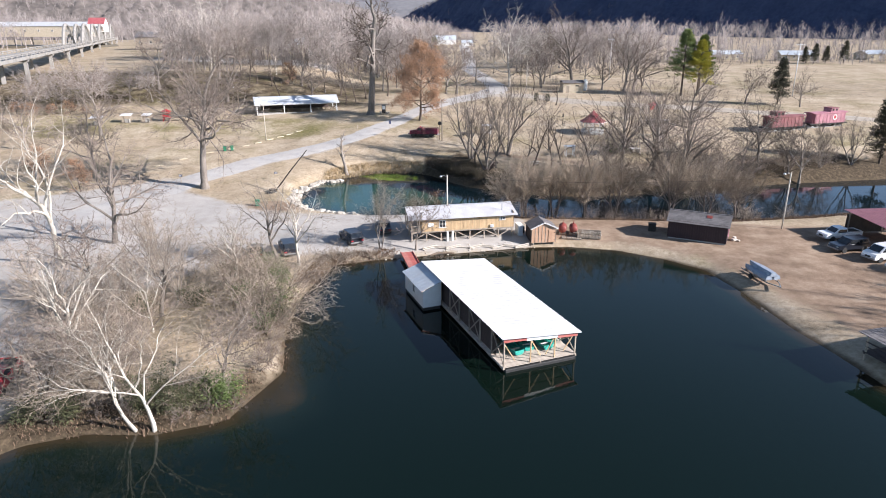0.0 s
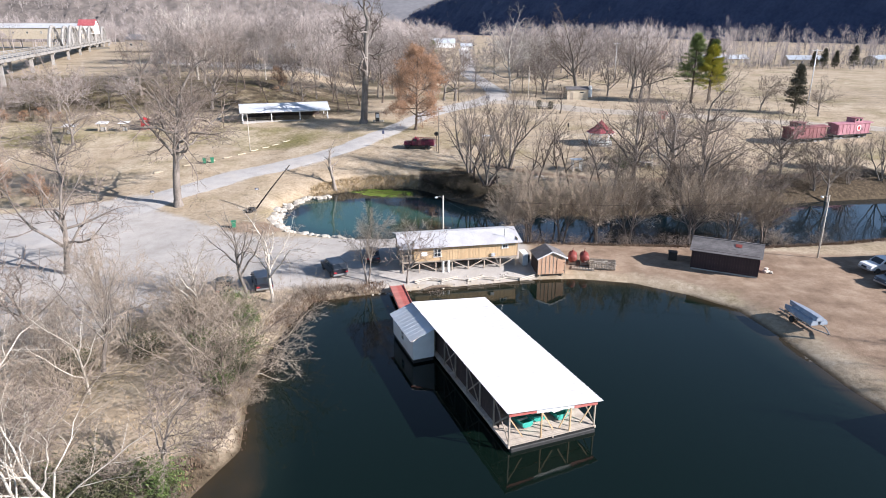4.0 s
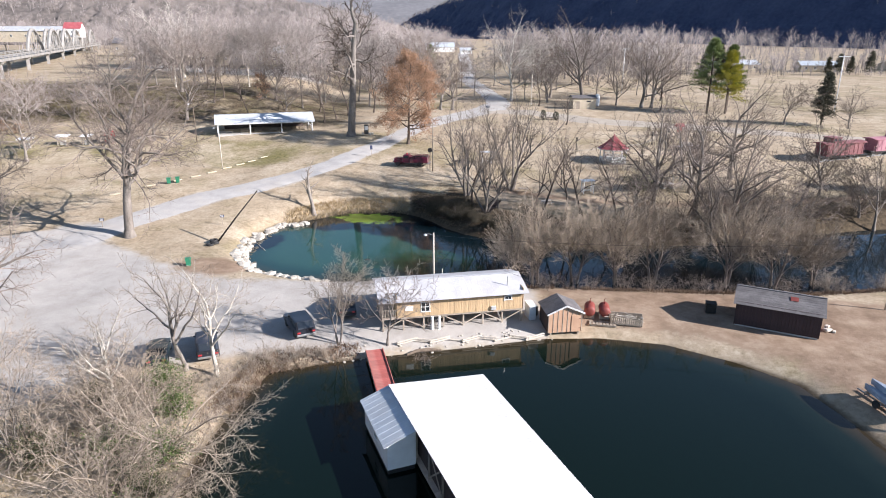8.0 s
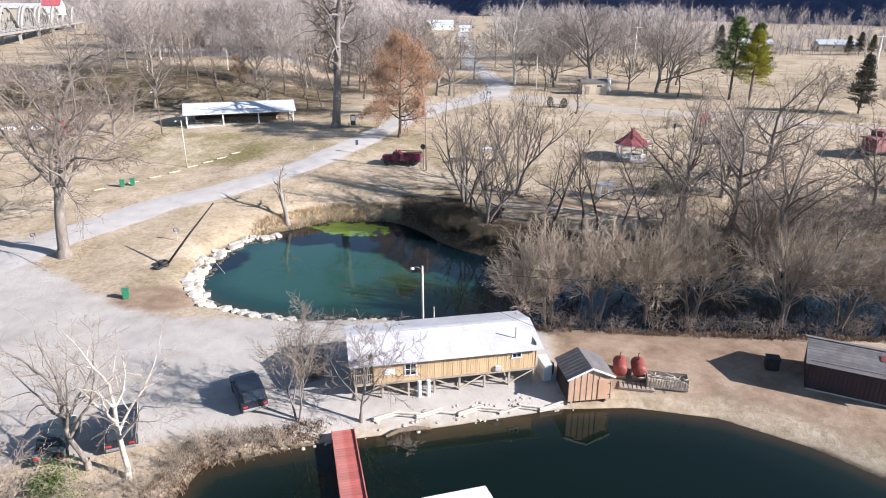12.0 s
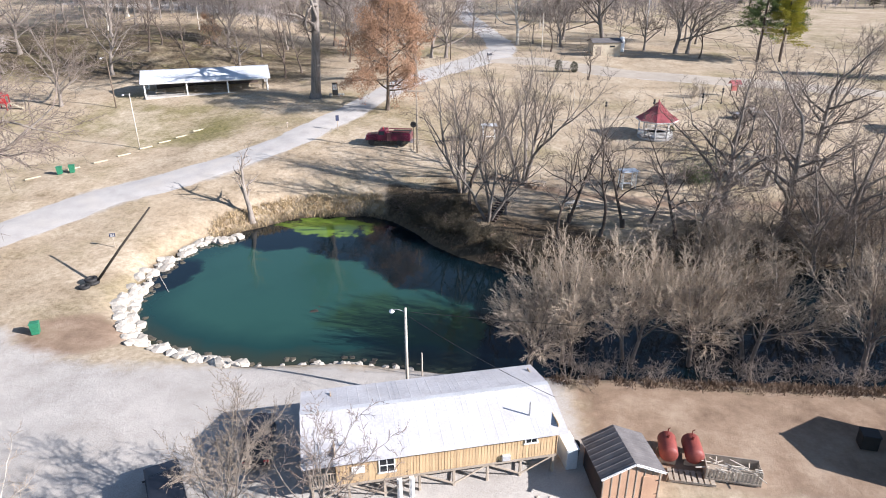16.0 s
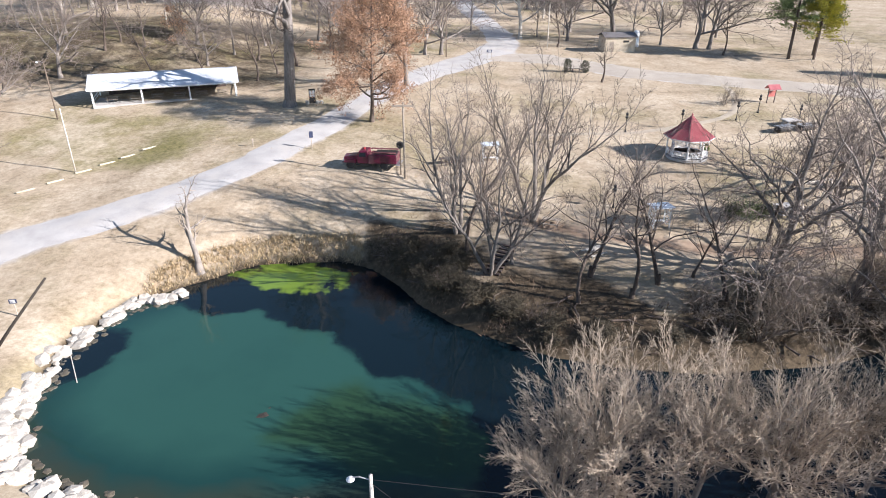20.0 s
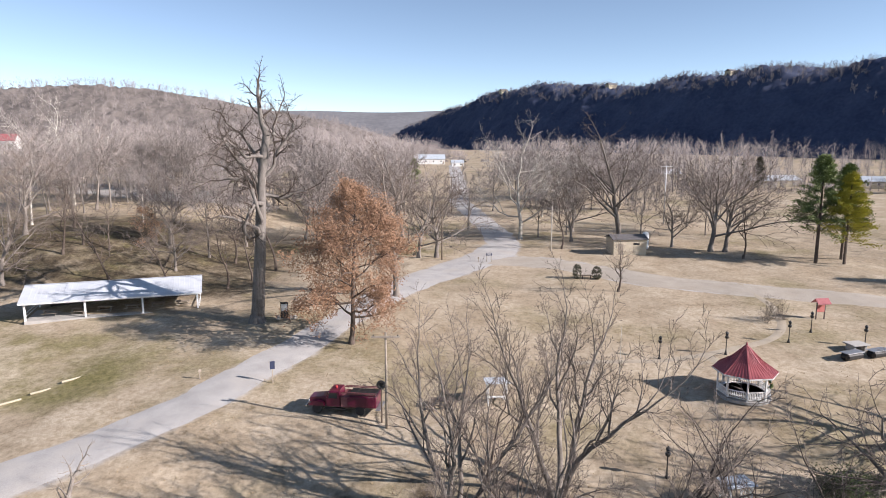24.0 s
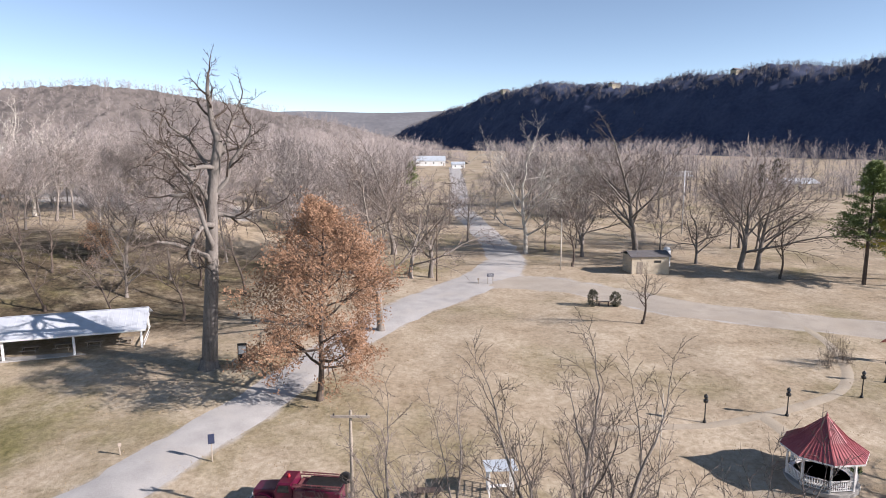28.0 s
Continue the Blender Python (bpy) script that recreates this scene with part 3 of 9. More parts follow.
GROUND = ground_material()
tagged(sheet("ground", spread(-66, 92, 0.7, -2500, 2500, 1.16), spread(-24, 130, 0.7, -400, 4200, 1.12), land, ground_marks, GROUND), "tan winter grass, leaf litter and gravel round two ponds", "ground", kind="structure")


def road_strip(name, line, lift, material, label, category, wobble=0.55, across=6):
    """A lane that lies on the ground along a centre line."""
    pts = []
    for (x0, y0, w0), (x1, y1, w1) in zip(line, line[1:]):
        n = max(2, int(math.hypot(x1 - x0, y1 - y0) / 1.0))
        n = min(n, 60)
        pts += [(x0 + (x1 - x0) * i / n, y0 + (y1 - y0) * i / n, w0 + (w1 - w0) * i / n) for i in range(n)]
    pts.append(line[-1])
    p = np.array(pts)
    for _ in range(8):
        p[1:-1] = (p[:-2] + 2 * p[1:-1] + p[2:]) / 4
    d = np.gradient(p[:, :2], axis=0)
    d /= np.linalg.norm(d, axis=1)[:, None]
    side = np.stack([-d[:, 1], d[:, 0]], 1)
    rng = np.random.default_rng(len(line))
    ragged = [np.convolve(rng.normal(0, wobble, len(p) + 4), np.ones(5) / 5, "valid") for _ in range(2)]
    vs, fs = [], []
    for j in range(across + 1):
        k = 2 * j / across - 1
        off = k * p[:, 2] + np.where(j == 0, -ragged[0], np.where(j == across, ragged[1], 0))
        q = p[:, :2] + side * off[:, None]
        z = land(q[:, 0], q[:, 1]) + lift - (0.06 if j in (0, across) else 0) + 0.03 * (1 - k * k)
        vs += np.column_stack([q, z]).tolist()
    n = len(p)
    for j in range(across):
        for i in range(n - 1):
            fs.append((j * n + i, (j + 1) * n + i, (j + 1) * n + i + 1, j * n + i + 1))
    g = Geo().add(vs, fs)
    return solid(name, g, material, label, category, kind="structure", smooth=True)


M["gravel_road"] = paint("pale_gravel", (0.31, 0.298, 0.285), (0.45, 0.435, 0.415), 0.5, 0.95, 0.0, 0.4, 12, stain=(0.36, 0.32, 0.27), stain_scale=0.25, stain_amount=0.45)
M["footpath"] = paint("grey_footpath", (0.29, 0.245, 0.185), (0.39, 0.335, 0.255), 0.8, 0.9, 0.0, 0.2, 14, stain=(0.3, 0.27, 0.22), stain_amount=0.4)
road_strip("road", ROAD, 0.06, M["gravel_road"], "pale gravel park road winding through dry grass", "road")
M["dirt_road"] = paint("tan_gravel", (0.29, 0.255, 0.21), (0.41, 0.365, 0.305), 0.5, 0.95, 0.0, 0.4, 12, stain=(0.3, 0.25, 0.19), stain_scale=0.25, stain_amount=0.5)
road_strip("road", BRANCH, 0.05, M["dirt_road"], "pale gravel side road across the field", "road")
road_strip("footpath", PATHWAY, 0.05, M["footpath"], "narrow grey footpath past the lamp posts", "footpath", 0.05, 2)
road_strip("footpath", SPUR, 0.055, M["footpath"], "short grey footpath to the gazebo", "footpath", 0.05, 2)


# ---- water ----


def water_material(name, shallow, middle, deep, cloud, rough, bed=None):
    mt = bpy.data.materials.new(name)
    mt.use_nodes = True
    nt = mt.node_tree
    nd, ln = nt.nodes, nt.links
    b = nd["Principled BSDF"]
    b.inputs["Roughness"].default_value = rough
    b.inputs["IOR"].default_value = 1.33
    pos = nd.new("ShaderNodeNewGeometry").outputs["Position"]
    at = nd.new("ShaderNodeAttribute")
    at.attribute_name = "depth"
    n = nd.new("ShaderNodeTexNoise")
    n.inputs["Scale"].default_value, n.inputs["Detail"].default_value = 0.2, 6
    ln.new(pos, n.inputs["Vector"])
    off = nd.new("ShaderNodeMath")
    off.operation = "MULTIPLY_ADD"
    ln.new(n.outputs[0], off.inputs[0])
    off.inputs[1].default_value, off.inputs[2].default_value = cloud, -cloud / 2
    sm = nd.new("ShaderNodeMath")
    ln.new(at.outputs["Fac"], sm.inputs[0])
    ln.new(off.outputs[0], sm.inputs[1])
    r = nd.new("ShaderNodeValToRGB")
    e = r.color_ramp.elements
    e.new(0.3)
    for q, (p, c) in zip(e, ((0.045, shallow), (0.38, middle), (0.95, deep))):
        q.position, q.color = p, (*c, 1)
    ln.new(sm.outputs[0], r.inputs[0])
    al = nd.new("ShaderNodeAttribute")
    al.attribute_name = "algae"
    n2 = nd.new("ShaderNodeTexNoise")
    n2.inputs["Scale"].default_value, n2.inputs["Detail"].default_value = 0.55, 7
    ln.new(pos, n2.inputs["Vector"])
    mu = nd.new("ShaderNodeMath")
    ln.new(al.outputs["Fac"], mu.inputs[0])
    ln.new(n2.outputs[0], mu.inputs[1])
    mr = nd.new("ShaderNodeMapRange")
    mr.inputs[1].default_value, mr.inputs[2].default_value = 0.98, 1.12
    ln.new(mu.outputs[0], mr.inputs[0])
    mx = nd.new("ShaderNodeMix")
    mx.data_type = "RGBA"
    ln.new(mr.outputs[0], mx.inputs["Factor"])
    tone = r.outputs[0]
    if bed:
        # weed and bank shade coloured as torn-edged dark patches, olive silt drifts between them
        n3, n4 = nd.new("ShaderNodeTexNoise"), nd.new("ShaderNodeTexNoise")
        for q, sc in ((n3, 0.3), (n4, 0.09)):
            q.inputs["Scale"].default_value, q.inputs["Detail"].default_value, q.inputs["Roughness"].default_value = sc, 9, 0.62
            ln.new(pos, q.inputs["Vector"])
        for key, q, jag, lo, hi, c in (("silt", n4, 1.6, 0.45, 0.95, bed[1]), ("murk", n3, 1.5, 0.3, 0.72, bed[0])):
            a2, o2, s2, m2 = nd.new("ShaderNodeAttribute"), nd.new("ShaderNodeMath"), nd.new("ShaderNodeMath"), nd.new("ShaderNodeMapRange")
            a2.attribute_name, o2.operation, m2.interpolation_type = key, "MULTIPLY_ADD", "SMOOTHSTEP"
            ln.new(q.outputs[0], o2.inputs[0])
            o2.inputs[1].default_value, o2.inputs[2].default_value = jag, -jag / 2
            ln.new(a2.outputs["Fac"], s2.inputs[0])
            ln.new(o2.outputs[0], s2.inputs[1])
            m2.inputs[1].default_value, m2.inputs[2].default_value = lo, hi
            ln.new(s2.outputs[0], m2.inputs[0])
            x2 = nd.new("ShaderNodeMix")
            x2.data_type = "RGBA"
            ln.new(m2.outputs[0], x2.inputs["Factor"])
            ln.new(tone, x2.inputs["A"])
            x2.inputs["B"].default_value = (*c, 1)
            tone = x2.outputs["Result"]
    ln.new(tone, mx.inputs["A"])
    mx.inputs["B"].default_value = (0.12, 0.19, 0.025, 1)
    ln.new(mx.outputs["Result"], b.inputs["Base Color"])
    w = nd.new("ShaderNodeTexNoise")
    w.inputs["Scale"].default_value, w.inputs["Detail"].default_value = 1.4, 3
    ln.new(pos, w.inputs["Vector"])
    bp = nd.new("ShaderNodeBump")
    bp.inputs["Strength"].default_value, bp.inputs["Distance"].default_value = 0.10, 0.06
    ln.new(w.outputs[0], bp.inputs["Height"])
    ln.new(bp.outputs[0], b.inputs["Normal"])
    return mt


# dark outlines of weed beds with the bank's shade put into the colour
WEED_AND_SHADE = [[(-24.5, 74), (-23.5, 72), (-19.4, 69.6), (-15.1, 70.4), (-11.8, 68), (-8.5, 66.8), (-6.5, 64.7), (-4.1, 61.2), (-0.5, 59.8), (2.4, 57.5), (4.0, 53), (3.0, 50), (2, 44), (150, 40), (150, 92), (-10, 92), (-22, 80)], [(-29.6, 66), (-27.5, 67.8), (-25, 67), (-24.2, 64.8), (-25.4, 61.2), (-27.3, 59.8), (-29.6, 61)]]
SILT = [(-6, 62), (2, 58), (10, 53), (8, 49), (-4, 50), (-12, 54)]


def water_sheet(name, poly, x0, x1, y0, y1, step, material, reach, algae, label, dim=lambda x, y: 1.0):
    xs, ys = np.arange(x0, x1 + step, step), np.arange(y0, y1 + step, step)

    def marks(x, y):
        d = -shore(poly, x, y)
        murk = np.maximum.reduce([0.5 - shore(p, x, y) / 2.4 for p in WEED_AND_SHADE])
        silt = 0.5 - shore(SILT, x, y) / 6
        return {"depth": np.clip(d / reach, 0, 1) * dim(x, y), "algae": algae(x, y), "murk": np.clip(murk, 0, 1), "silt": np.clip(silt, 0, 1)}

    gx, gy = np.meshgrid(xs, ys)
    keep = shore(poly, gx, gy) < 1.6
    me = bpy.data.meshes.new(name)
    i = np.arange(gx.size).reshape(gx.shape)
    quads = np.stack([i[:-1, :-1], i[:-1, 1:], i[1:, 1:], i[1:, :-1]], -1).reshape(-1, 4)
    used = keep.ravel()[quads].any(1)
    me.from_pydata(np.stack([gx, gy, 0 * gx], -1).reshape(-1, 3).tolist(), [], quads[used].tolist())
    for key, values in marks(gx, gy).items():
        me.attributes.new(key, "FLOAT", "POINT").data.foreach_set("value", np.asarray(values, np.float32).ravel())
    me.materials.append(material)
    bm = bmesh.new()
    bm.from_mesh(me)
    bmesh.ops.delete(bm, geom=[v for v in bm.verts if not v.link_faces], context="VERTS")
    bm.to_mesh(me)
    bm.free()
    return tagged(new(name, me), label, "pond", kind="structure")


water_sheet("water", POND, -62, 62, -130, 36, 1.0, water_material("dark_pond_water", (0.034, 0.026, 0.015), (0.006, 0.012, 0.009), (0.0024, 0.0070, 0.0050), 0.3, 0.035), 4.5, lambda x, y: 0 * x, "still dark green pond water", lambda x, y: 1 - 0.85 * np.exp(-((x + 15.2) / 2.4) ** 2 - ((y + 4.5) / 3.6) ** 2))
# dim puts shade and depth of the east and south into the colour
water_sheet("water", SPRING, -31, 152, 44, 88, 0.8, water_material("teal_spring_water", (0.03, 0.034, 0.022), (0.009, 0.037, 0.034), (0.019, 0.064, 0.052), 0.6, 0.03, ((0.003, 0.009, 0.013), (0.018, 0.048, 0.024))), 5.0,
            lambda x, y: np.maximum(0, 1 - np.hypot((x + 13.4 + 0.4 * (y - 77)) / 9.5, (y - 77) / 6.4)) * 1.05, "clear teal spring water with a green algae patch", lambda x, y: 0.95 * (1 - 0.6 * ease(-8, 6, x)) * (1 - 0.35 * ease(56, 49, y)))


# ---- trees ----


def bent(rng, d, amount):
    return (d + Vector((rng.gauss(0, amount), rng.gauss(0, amount), rng.gauss(0, amount)))).normalized()


def grow(thick, fine, rng, p, d, length, r, level, k, tips):
    """One branch and all that springs from it. k: the habit of the tree."""
    last = k["levels"] - 1
    if level == last:
        q = p + d * length * 0.5
        e = q + bent(rng, d, 0.35) * length * 0.5
        s = d.orthogonal().normalized() * r
        u = d.cross(s)
        fine.add([p + s, p - s * 0.5 + u * 0.87, p - s * 0.5 - u * 0.87, q + s * 0.6, q - s * 0.3 + u * 0.5, q - s * 0.3 - u * 0.5, e], [(0, 1, 4, 3), (1, 2, 5, 4), (2, 0, 3, 5), (3, 4, 6), (4, 5, 6), (5, 3, 6)] if k.get("full") else [(0, 1, 6), (1, 2, 6)])
        tips.append(e)
        return
    n = k["segs"][level]
    pts, rads, dirs = [p], [r], [d]
    for i in range(n):
        d = bent(rng, d, k["wobble"][level])
        d = (d + Vector((0, 0, k["lift"][level]))).normalized()
        p = p + d * length / n
        pts.append(p)
        dirs.append(d)
        rads.append(r * (1 - (1 - k["taper"][level]) * (i + 1) / n))
    (thick if level <= k["heavy"] else fine).tube(pts, rads, k["sides"][level], caps=False)
    count = k["kids"][level]
    count = max(1, int(count * rng.uniform(0.8, 1.2) + 0.5))
    lo = k["from"][level]
    turn = rng.uniform(0, 6.28)
    for c in range(count):
        f = lo + (1 - lo) * (c + rng.uniform(0.1, 0.9)) / count
        i = min(n - 1, int(f * n))
        w = f * n - i
        at = pts[i].lerp(pts[i + 1], w)
        along = dirs[i + 1]
        turn += 2.4 + rng.uniform(-0.5, 0.5)
        side = along.orthogonal().normalized()
        side = Matrix.Rotation(turn, 3, along) @ side
        ang = radians(k["angle"][level] * rng.uniform(0.7, 1.25))
        way = (along * math.cos(ang) + side * math.sin(ang)).normalized()
        shrink = 1 - k["cone"][level] * (f - lo) / max(1e-3, 1 - lo)
        if level == 0 and k.get("oval"):
            shrink = max(0.2, math.sin(math.pi * (0.2 + 0.76 * (f - lo) / (1 - lo))))
        here = rads[i] * (1 - w) + rads[i + 1] * w
        grow(thick, fine, rng, at, way, length * k["ratio"][level] * shrink * rng.uniform(0.75, 1.2), max(k["thin"], here * k["girth"][level]), level + 1, k, tips)
    if k["go_on"][level] and level + 1 <= last:
        grow(thick, fine, rng, pts[-1], dirs[-1], length * k["ratio"][level] * 0.8, max(k["thin"], rads[-1] * 0.9), level + 1, k, tips)


def habit(**kw):
    k = dict(levels=5, segs=[5, 5, 3, 2], sides=[8, 6, 4, 3], wobble=[0.07, 0.16, 0.2, 0.25], lift=[0.03, 0.07, 0.05, 0.03], taper=[0.45, 0.25, 0.25, 0.3],
             kids=[7, 6, 6, 6], angle=[52, 48, 45, 45], ratio=[0.62, 0.55, 0.5, 0.5], cone=[0.35, 0.4, 0.4, 0.3], girth=[0.6, 0.55, 0.55, 0.6], go_on=[1, 1, 1, 1], thin=0.022, heavy=1, stems=1, lean=0.0)
    k["from"] = [0.32, 0.25, 0.2, 0.15]
    k.update(kw)
    return k


HABITS = {
    "broad": habit(first=0.42, kids=[9, 7, 6, 4], angle=[60, 50, 48, 46], ratio=[1.4, 0.52, 0.48, 0.5], cone=[0.35, 0.45, 0.4, 0.3], lift=[0.0, 0.06, 0.05, 0.02], girth=[0.6, 0.58, 0.55, 0.6], wobble=[0.08, 0.2, 0.26, 0.28], taper=[0.55, 0.3, 0.25, 0.3]),
    "upright": habit(first=0.45, kids=[8, 7, 6, 4], angle=[40, 42, 46, 46], ratio=[1.2, 0.52, 0.48, 0.5], lift=[0.03, 0.08, 0.06, 0.03], girth=[0.62, 0.58, 0.55, 0.6], wobble=[0.09, 0.18, 0.24, 0.28], taper=[0.55, 0.3, 0.25, 0.3]),
    "slender": habit(levels=4, thin=0.015, segs=[7, 5, 3, 2], kids=[11, 6, 7, 4], angle=[44, 44, 46, 40], ratio=[0.48, 0.52, 0.5, 0.4], taper=[0.25, 0.28, 0.3, 0.3], wobble=[0.1, 0.22, 0.26, 0.2], girth=[0.6, 0.6, 0.55, 0.6]),
    "vase": habit(levels=5, thin=0.016, stems=4, lean=0.5, segs=[7, 5, 3, 2], sides=[7, 5, 4, 3], kids=[6, 5, 5, 4], angle=[28, 34, 40, 42], ratio=[0.58, 0.52, 0.5, 0.5], taper=[0.35, 0.3, 0.3, 0.3], wobble=[0.11, 0.17, 0.22, 0.24], girth=[0.66, 0.6, 0.55, 0.5], lift=[0.02, 0.06, 0.04, 0.02], heavy=1),
    "shrub": habit(levels=4, stems=11, lean=1.15, segs=[6, 4, 2, 1], sides=[5, 3, 3, 3], kids=[8, 6, 6, 4], angle=[42, 46, 46, 40], ratio=[0.44, 0.5, 0.5, 0.4], taper=[0.3, 0.3, 0.3, 0.3], wobble=[0.2, 0.26, 0.32, 0.3], lift=[-0.02, 0.0, 0.0, 0.0], heavy=0, thin=0.011, girth=[0.6, 0.5, 0.5, 0.5]),
    "crooked": habit(first=0.45, kids=[7, 6, 6, 5], angle=[48, 50, 48, 45], wobble=[0.12, 0.22, 0.28, 0.28], ratio=[1.25, 0.55, 0.5, 0.5], segs=[6, 6, 3, 2], lift=[0.03, 0.08, 0.06, 0.03]),
    "veteran": habit(first=0.72, kids=[12, 6, 6, 5], angle=[66, 48, 48, 45], wobble=[0.035, 0.3, 0.34, 0.3], ratio=[0.34, 0.52, 0.5, 0.5], segs=[8, 8, 4, 2], taper=[0.55, 0.4, 0.3, 0.3], cone=[-0.15, 0.4, 0.4, 0.3], lift=[0.0, 0.1, 0.03, 0.0], girth=[0.5, 0.55, 0.5, 0.6]),
    "far": habit(first=0.46, levels=4, segs=[3, 3, 2, 2], sides=[5, 3, 3, 3], kids=[10, 10, 14, 5], angle=[46, 46, 48, 45], ratio=[1.1, 0.5, 0.5, 0.5], thin=0.03, heavy=0),
    "oak": habit(first=0.92, levels=4, segs=[6, 4, 2, 2], oval=1, kids=[30, 9, 6, 4], angle=[72, 46, 45, 40], ratio=[0.36, 0.5, 0.45, 0.4], cone=[0.5, 0.4, 0.3, 0.3], taper=[0.12, 0.25, 0.3, 0.3], lift=[0.02, 0.03, 0.03, 0.0], wobble=[0.03, 0.2, 0.24, 0.2], go_on=[0, 1, 1, 1]),
}
HABITS["great"] = habit(first=0.62, kids=[17, 9, 7, 5], angle=[68, 48, 46, 45], ratio=[0.72, 0.5, 0.48, 0.5], cone=[0.32, 0.45, 0.4, 0.3], lift=[0.0, 0.05, 0.04, 0.0], girth=[0.5, 0.55, 0.55, 0.6], wobble=[0.07, 0.2, 0.26, 0.28], taper=[0.5, 0.28, 0.25, 0.3], segs=[6, 7, 3, 2])
HABITS["great"]["from"] = [0.42, 0.2, 0.2, 0.15]
HABITS["brush"] = dict(HABITS["shrub"], stems=9, kids=[5, 4, 4, 3], thin=0.016)
HABITS["fan"] = habit(first=0.3, stems=2, lean=0.3, kids=[10, 9, 8, 6], angle=[48, 34, 32, 32], ratio=[1.5, 0.44, 0.5, 0.55], cone=[0.2, 0.4, 0.4, 0.3], lift=[0.0, 0.07, 0.04, 0.0], wobble=[0.1, 0.11, 0.12, 0.13], taper=[0.7, 0.25, 0.3, 0.3], girth=[0.5, 0.5, 0.5, 0.5], segs=[3, 5, 3, 2], sides=[6, 4, 3, 3], thin=0.009)
HABITS["fan"]["from"] = [0.45, 0.2, 0.2, 0.15]
HABITS["snag"] = habit(first=0.8, levels=4, segs=[7, 4, 3, 2], kids=[9, 4, 3, 3], angle=[48, 46, 46, 40], ratio=[0.36, 0.5, 0.5, 0.4], wobble=[0.12, 0.25, 0.28, 0.2], taper=[0.35, 0.3, 0.3, 0.3], thin=0.014)
HABITS["snag"]["from"] = [0.3, 0.2, 0.2, 0.15]
HABITS["limby"] = habit(first=0.5, kids=[6, 6, 5, 4], angle=[36, 44, 46, 45], wobble=[0.12, 0.2, 0.24, 0.26], ratio=[1.1, 0.5, 0.5, 0.5], segs=[6, 7, 4, 2], lift=[0.02, 0.05, 0.03, 0.0], heavy=2, thin=0.012, girth=[0.72, 0.55, 0.5, 0.5], taper=[0.7, 0.25, 0.25, 0.3])
HABITS["limby"]["from"] = [0.5, 0.25, 0.2, 0.15]
HABITS["sycamore"] = habit(first=0.5, kids=[6, 6, 5, 4], angle=[46, 46, 46, 45], wobble=[0.1, 0.17, 0.2, 0.25], ratio=[1.15, 0.52, 0.5, 0.5], segs=[6, 6, 3, 2], lift=[0.02, 0.06, 0.04, 0.02], heavy=2, flare=1.25, thin=0.014, girth=[0.62, 0.5, 0.5, 0.5])
HABITS["far_tall"] = habit(first=0.5, levels=4, segs=[4, 3, 2, 2], sides=[5, 3, 3, 3], kids=[11, 9, 11, 5], angle=[34, 40, 46, 45], ratio=[0.95, 0.5, 0.5, 0.5], thin=0.034, heavy=1)
HABITS["far_round"] = habit(first=0.4, levels=4, segs=[3, 4, 2, 2], sides=[5, 3, 3, 3], kids=[10, 11, 13, 5], angle=[60, 50, 48, 45], ratio=[1.2, 0.48, 0.5, 0.5], thin=0.03, heavy=1, wobble=[0.07, 0.2, 0.25, 0.25])
for _k in ("far", "far_tall", "far_round"):
    HABITS[_k]["from"] = [0.5, 0.25, 0.2, 0.15]
HABITS["veteran"]["from"] = [0.46, 0.25, 0.2, 0.15]
HABITS["oak"]["from"] = [0.16, 0.2, 0.2, 0.15]
HABITS["shrub"]["from"] = [0.12, 0.15, 0.15, 0.15]
HABITS["vase"]["from"] = [0.3, 0.2, 0.2, 0.15]


def tree_geo(kind, seed, height, girth):
    k = HABITS[kind]
    rng = random.Random(seed)
    thick, fine, tips = Geo(), Geo(), []
    for s in range(k["stems"]):
        w = 6.28 * (s + rng.uniform(0, 0.6)) / k["stems"]
        lean = k["lean"] * rng.uniform(0.15, 1.0) if k["stems"] > 1 else 0.03
        d = Vector((math.cos(w) * lean, math.sin(w) * lean, 1)).normalized()
        foot = Vector((math.cos(w), math.sin(w), 0)) * girth * (1.5 if k["stems"] > 1 else 0) * rng.uniform(0.4, 1.6)
        if k["stems"] == 1:
            thick.tube([foot + Vector((0, 0, -0.25)), foot + Vector((0, 0, 0.1)), foot + d * 0.9], [girth * k.get("flare", 1.7), girth * (0.3 + 0.6 * k.get("flare", 1.7)), girth * 0.98], 8, caps=False)
        first = k.get("first", 0.85)
        grow(thick, fine, rng, foot + Vector((0, 0, -0.2)), d, height * first * rng.uniform(0.9, 1.05), girth, 0, k, tips)
    top = max(v[2] for v in (fine.v or thick.v))
    s = height / top
    for g in (thick, fine):
        g.v = [(x * s, y * s, z * s) for x, y, z in g.v]
    return thick, fine, [t * s for t in tips]


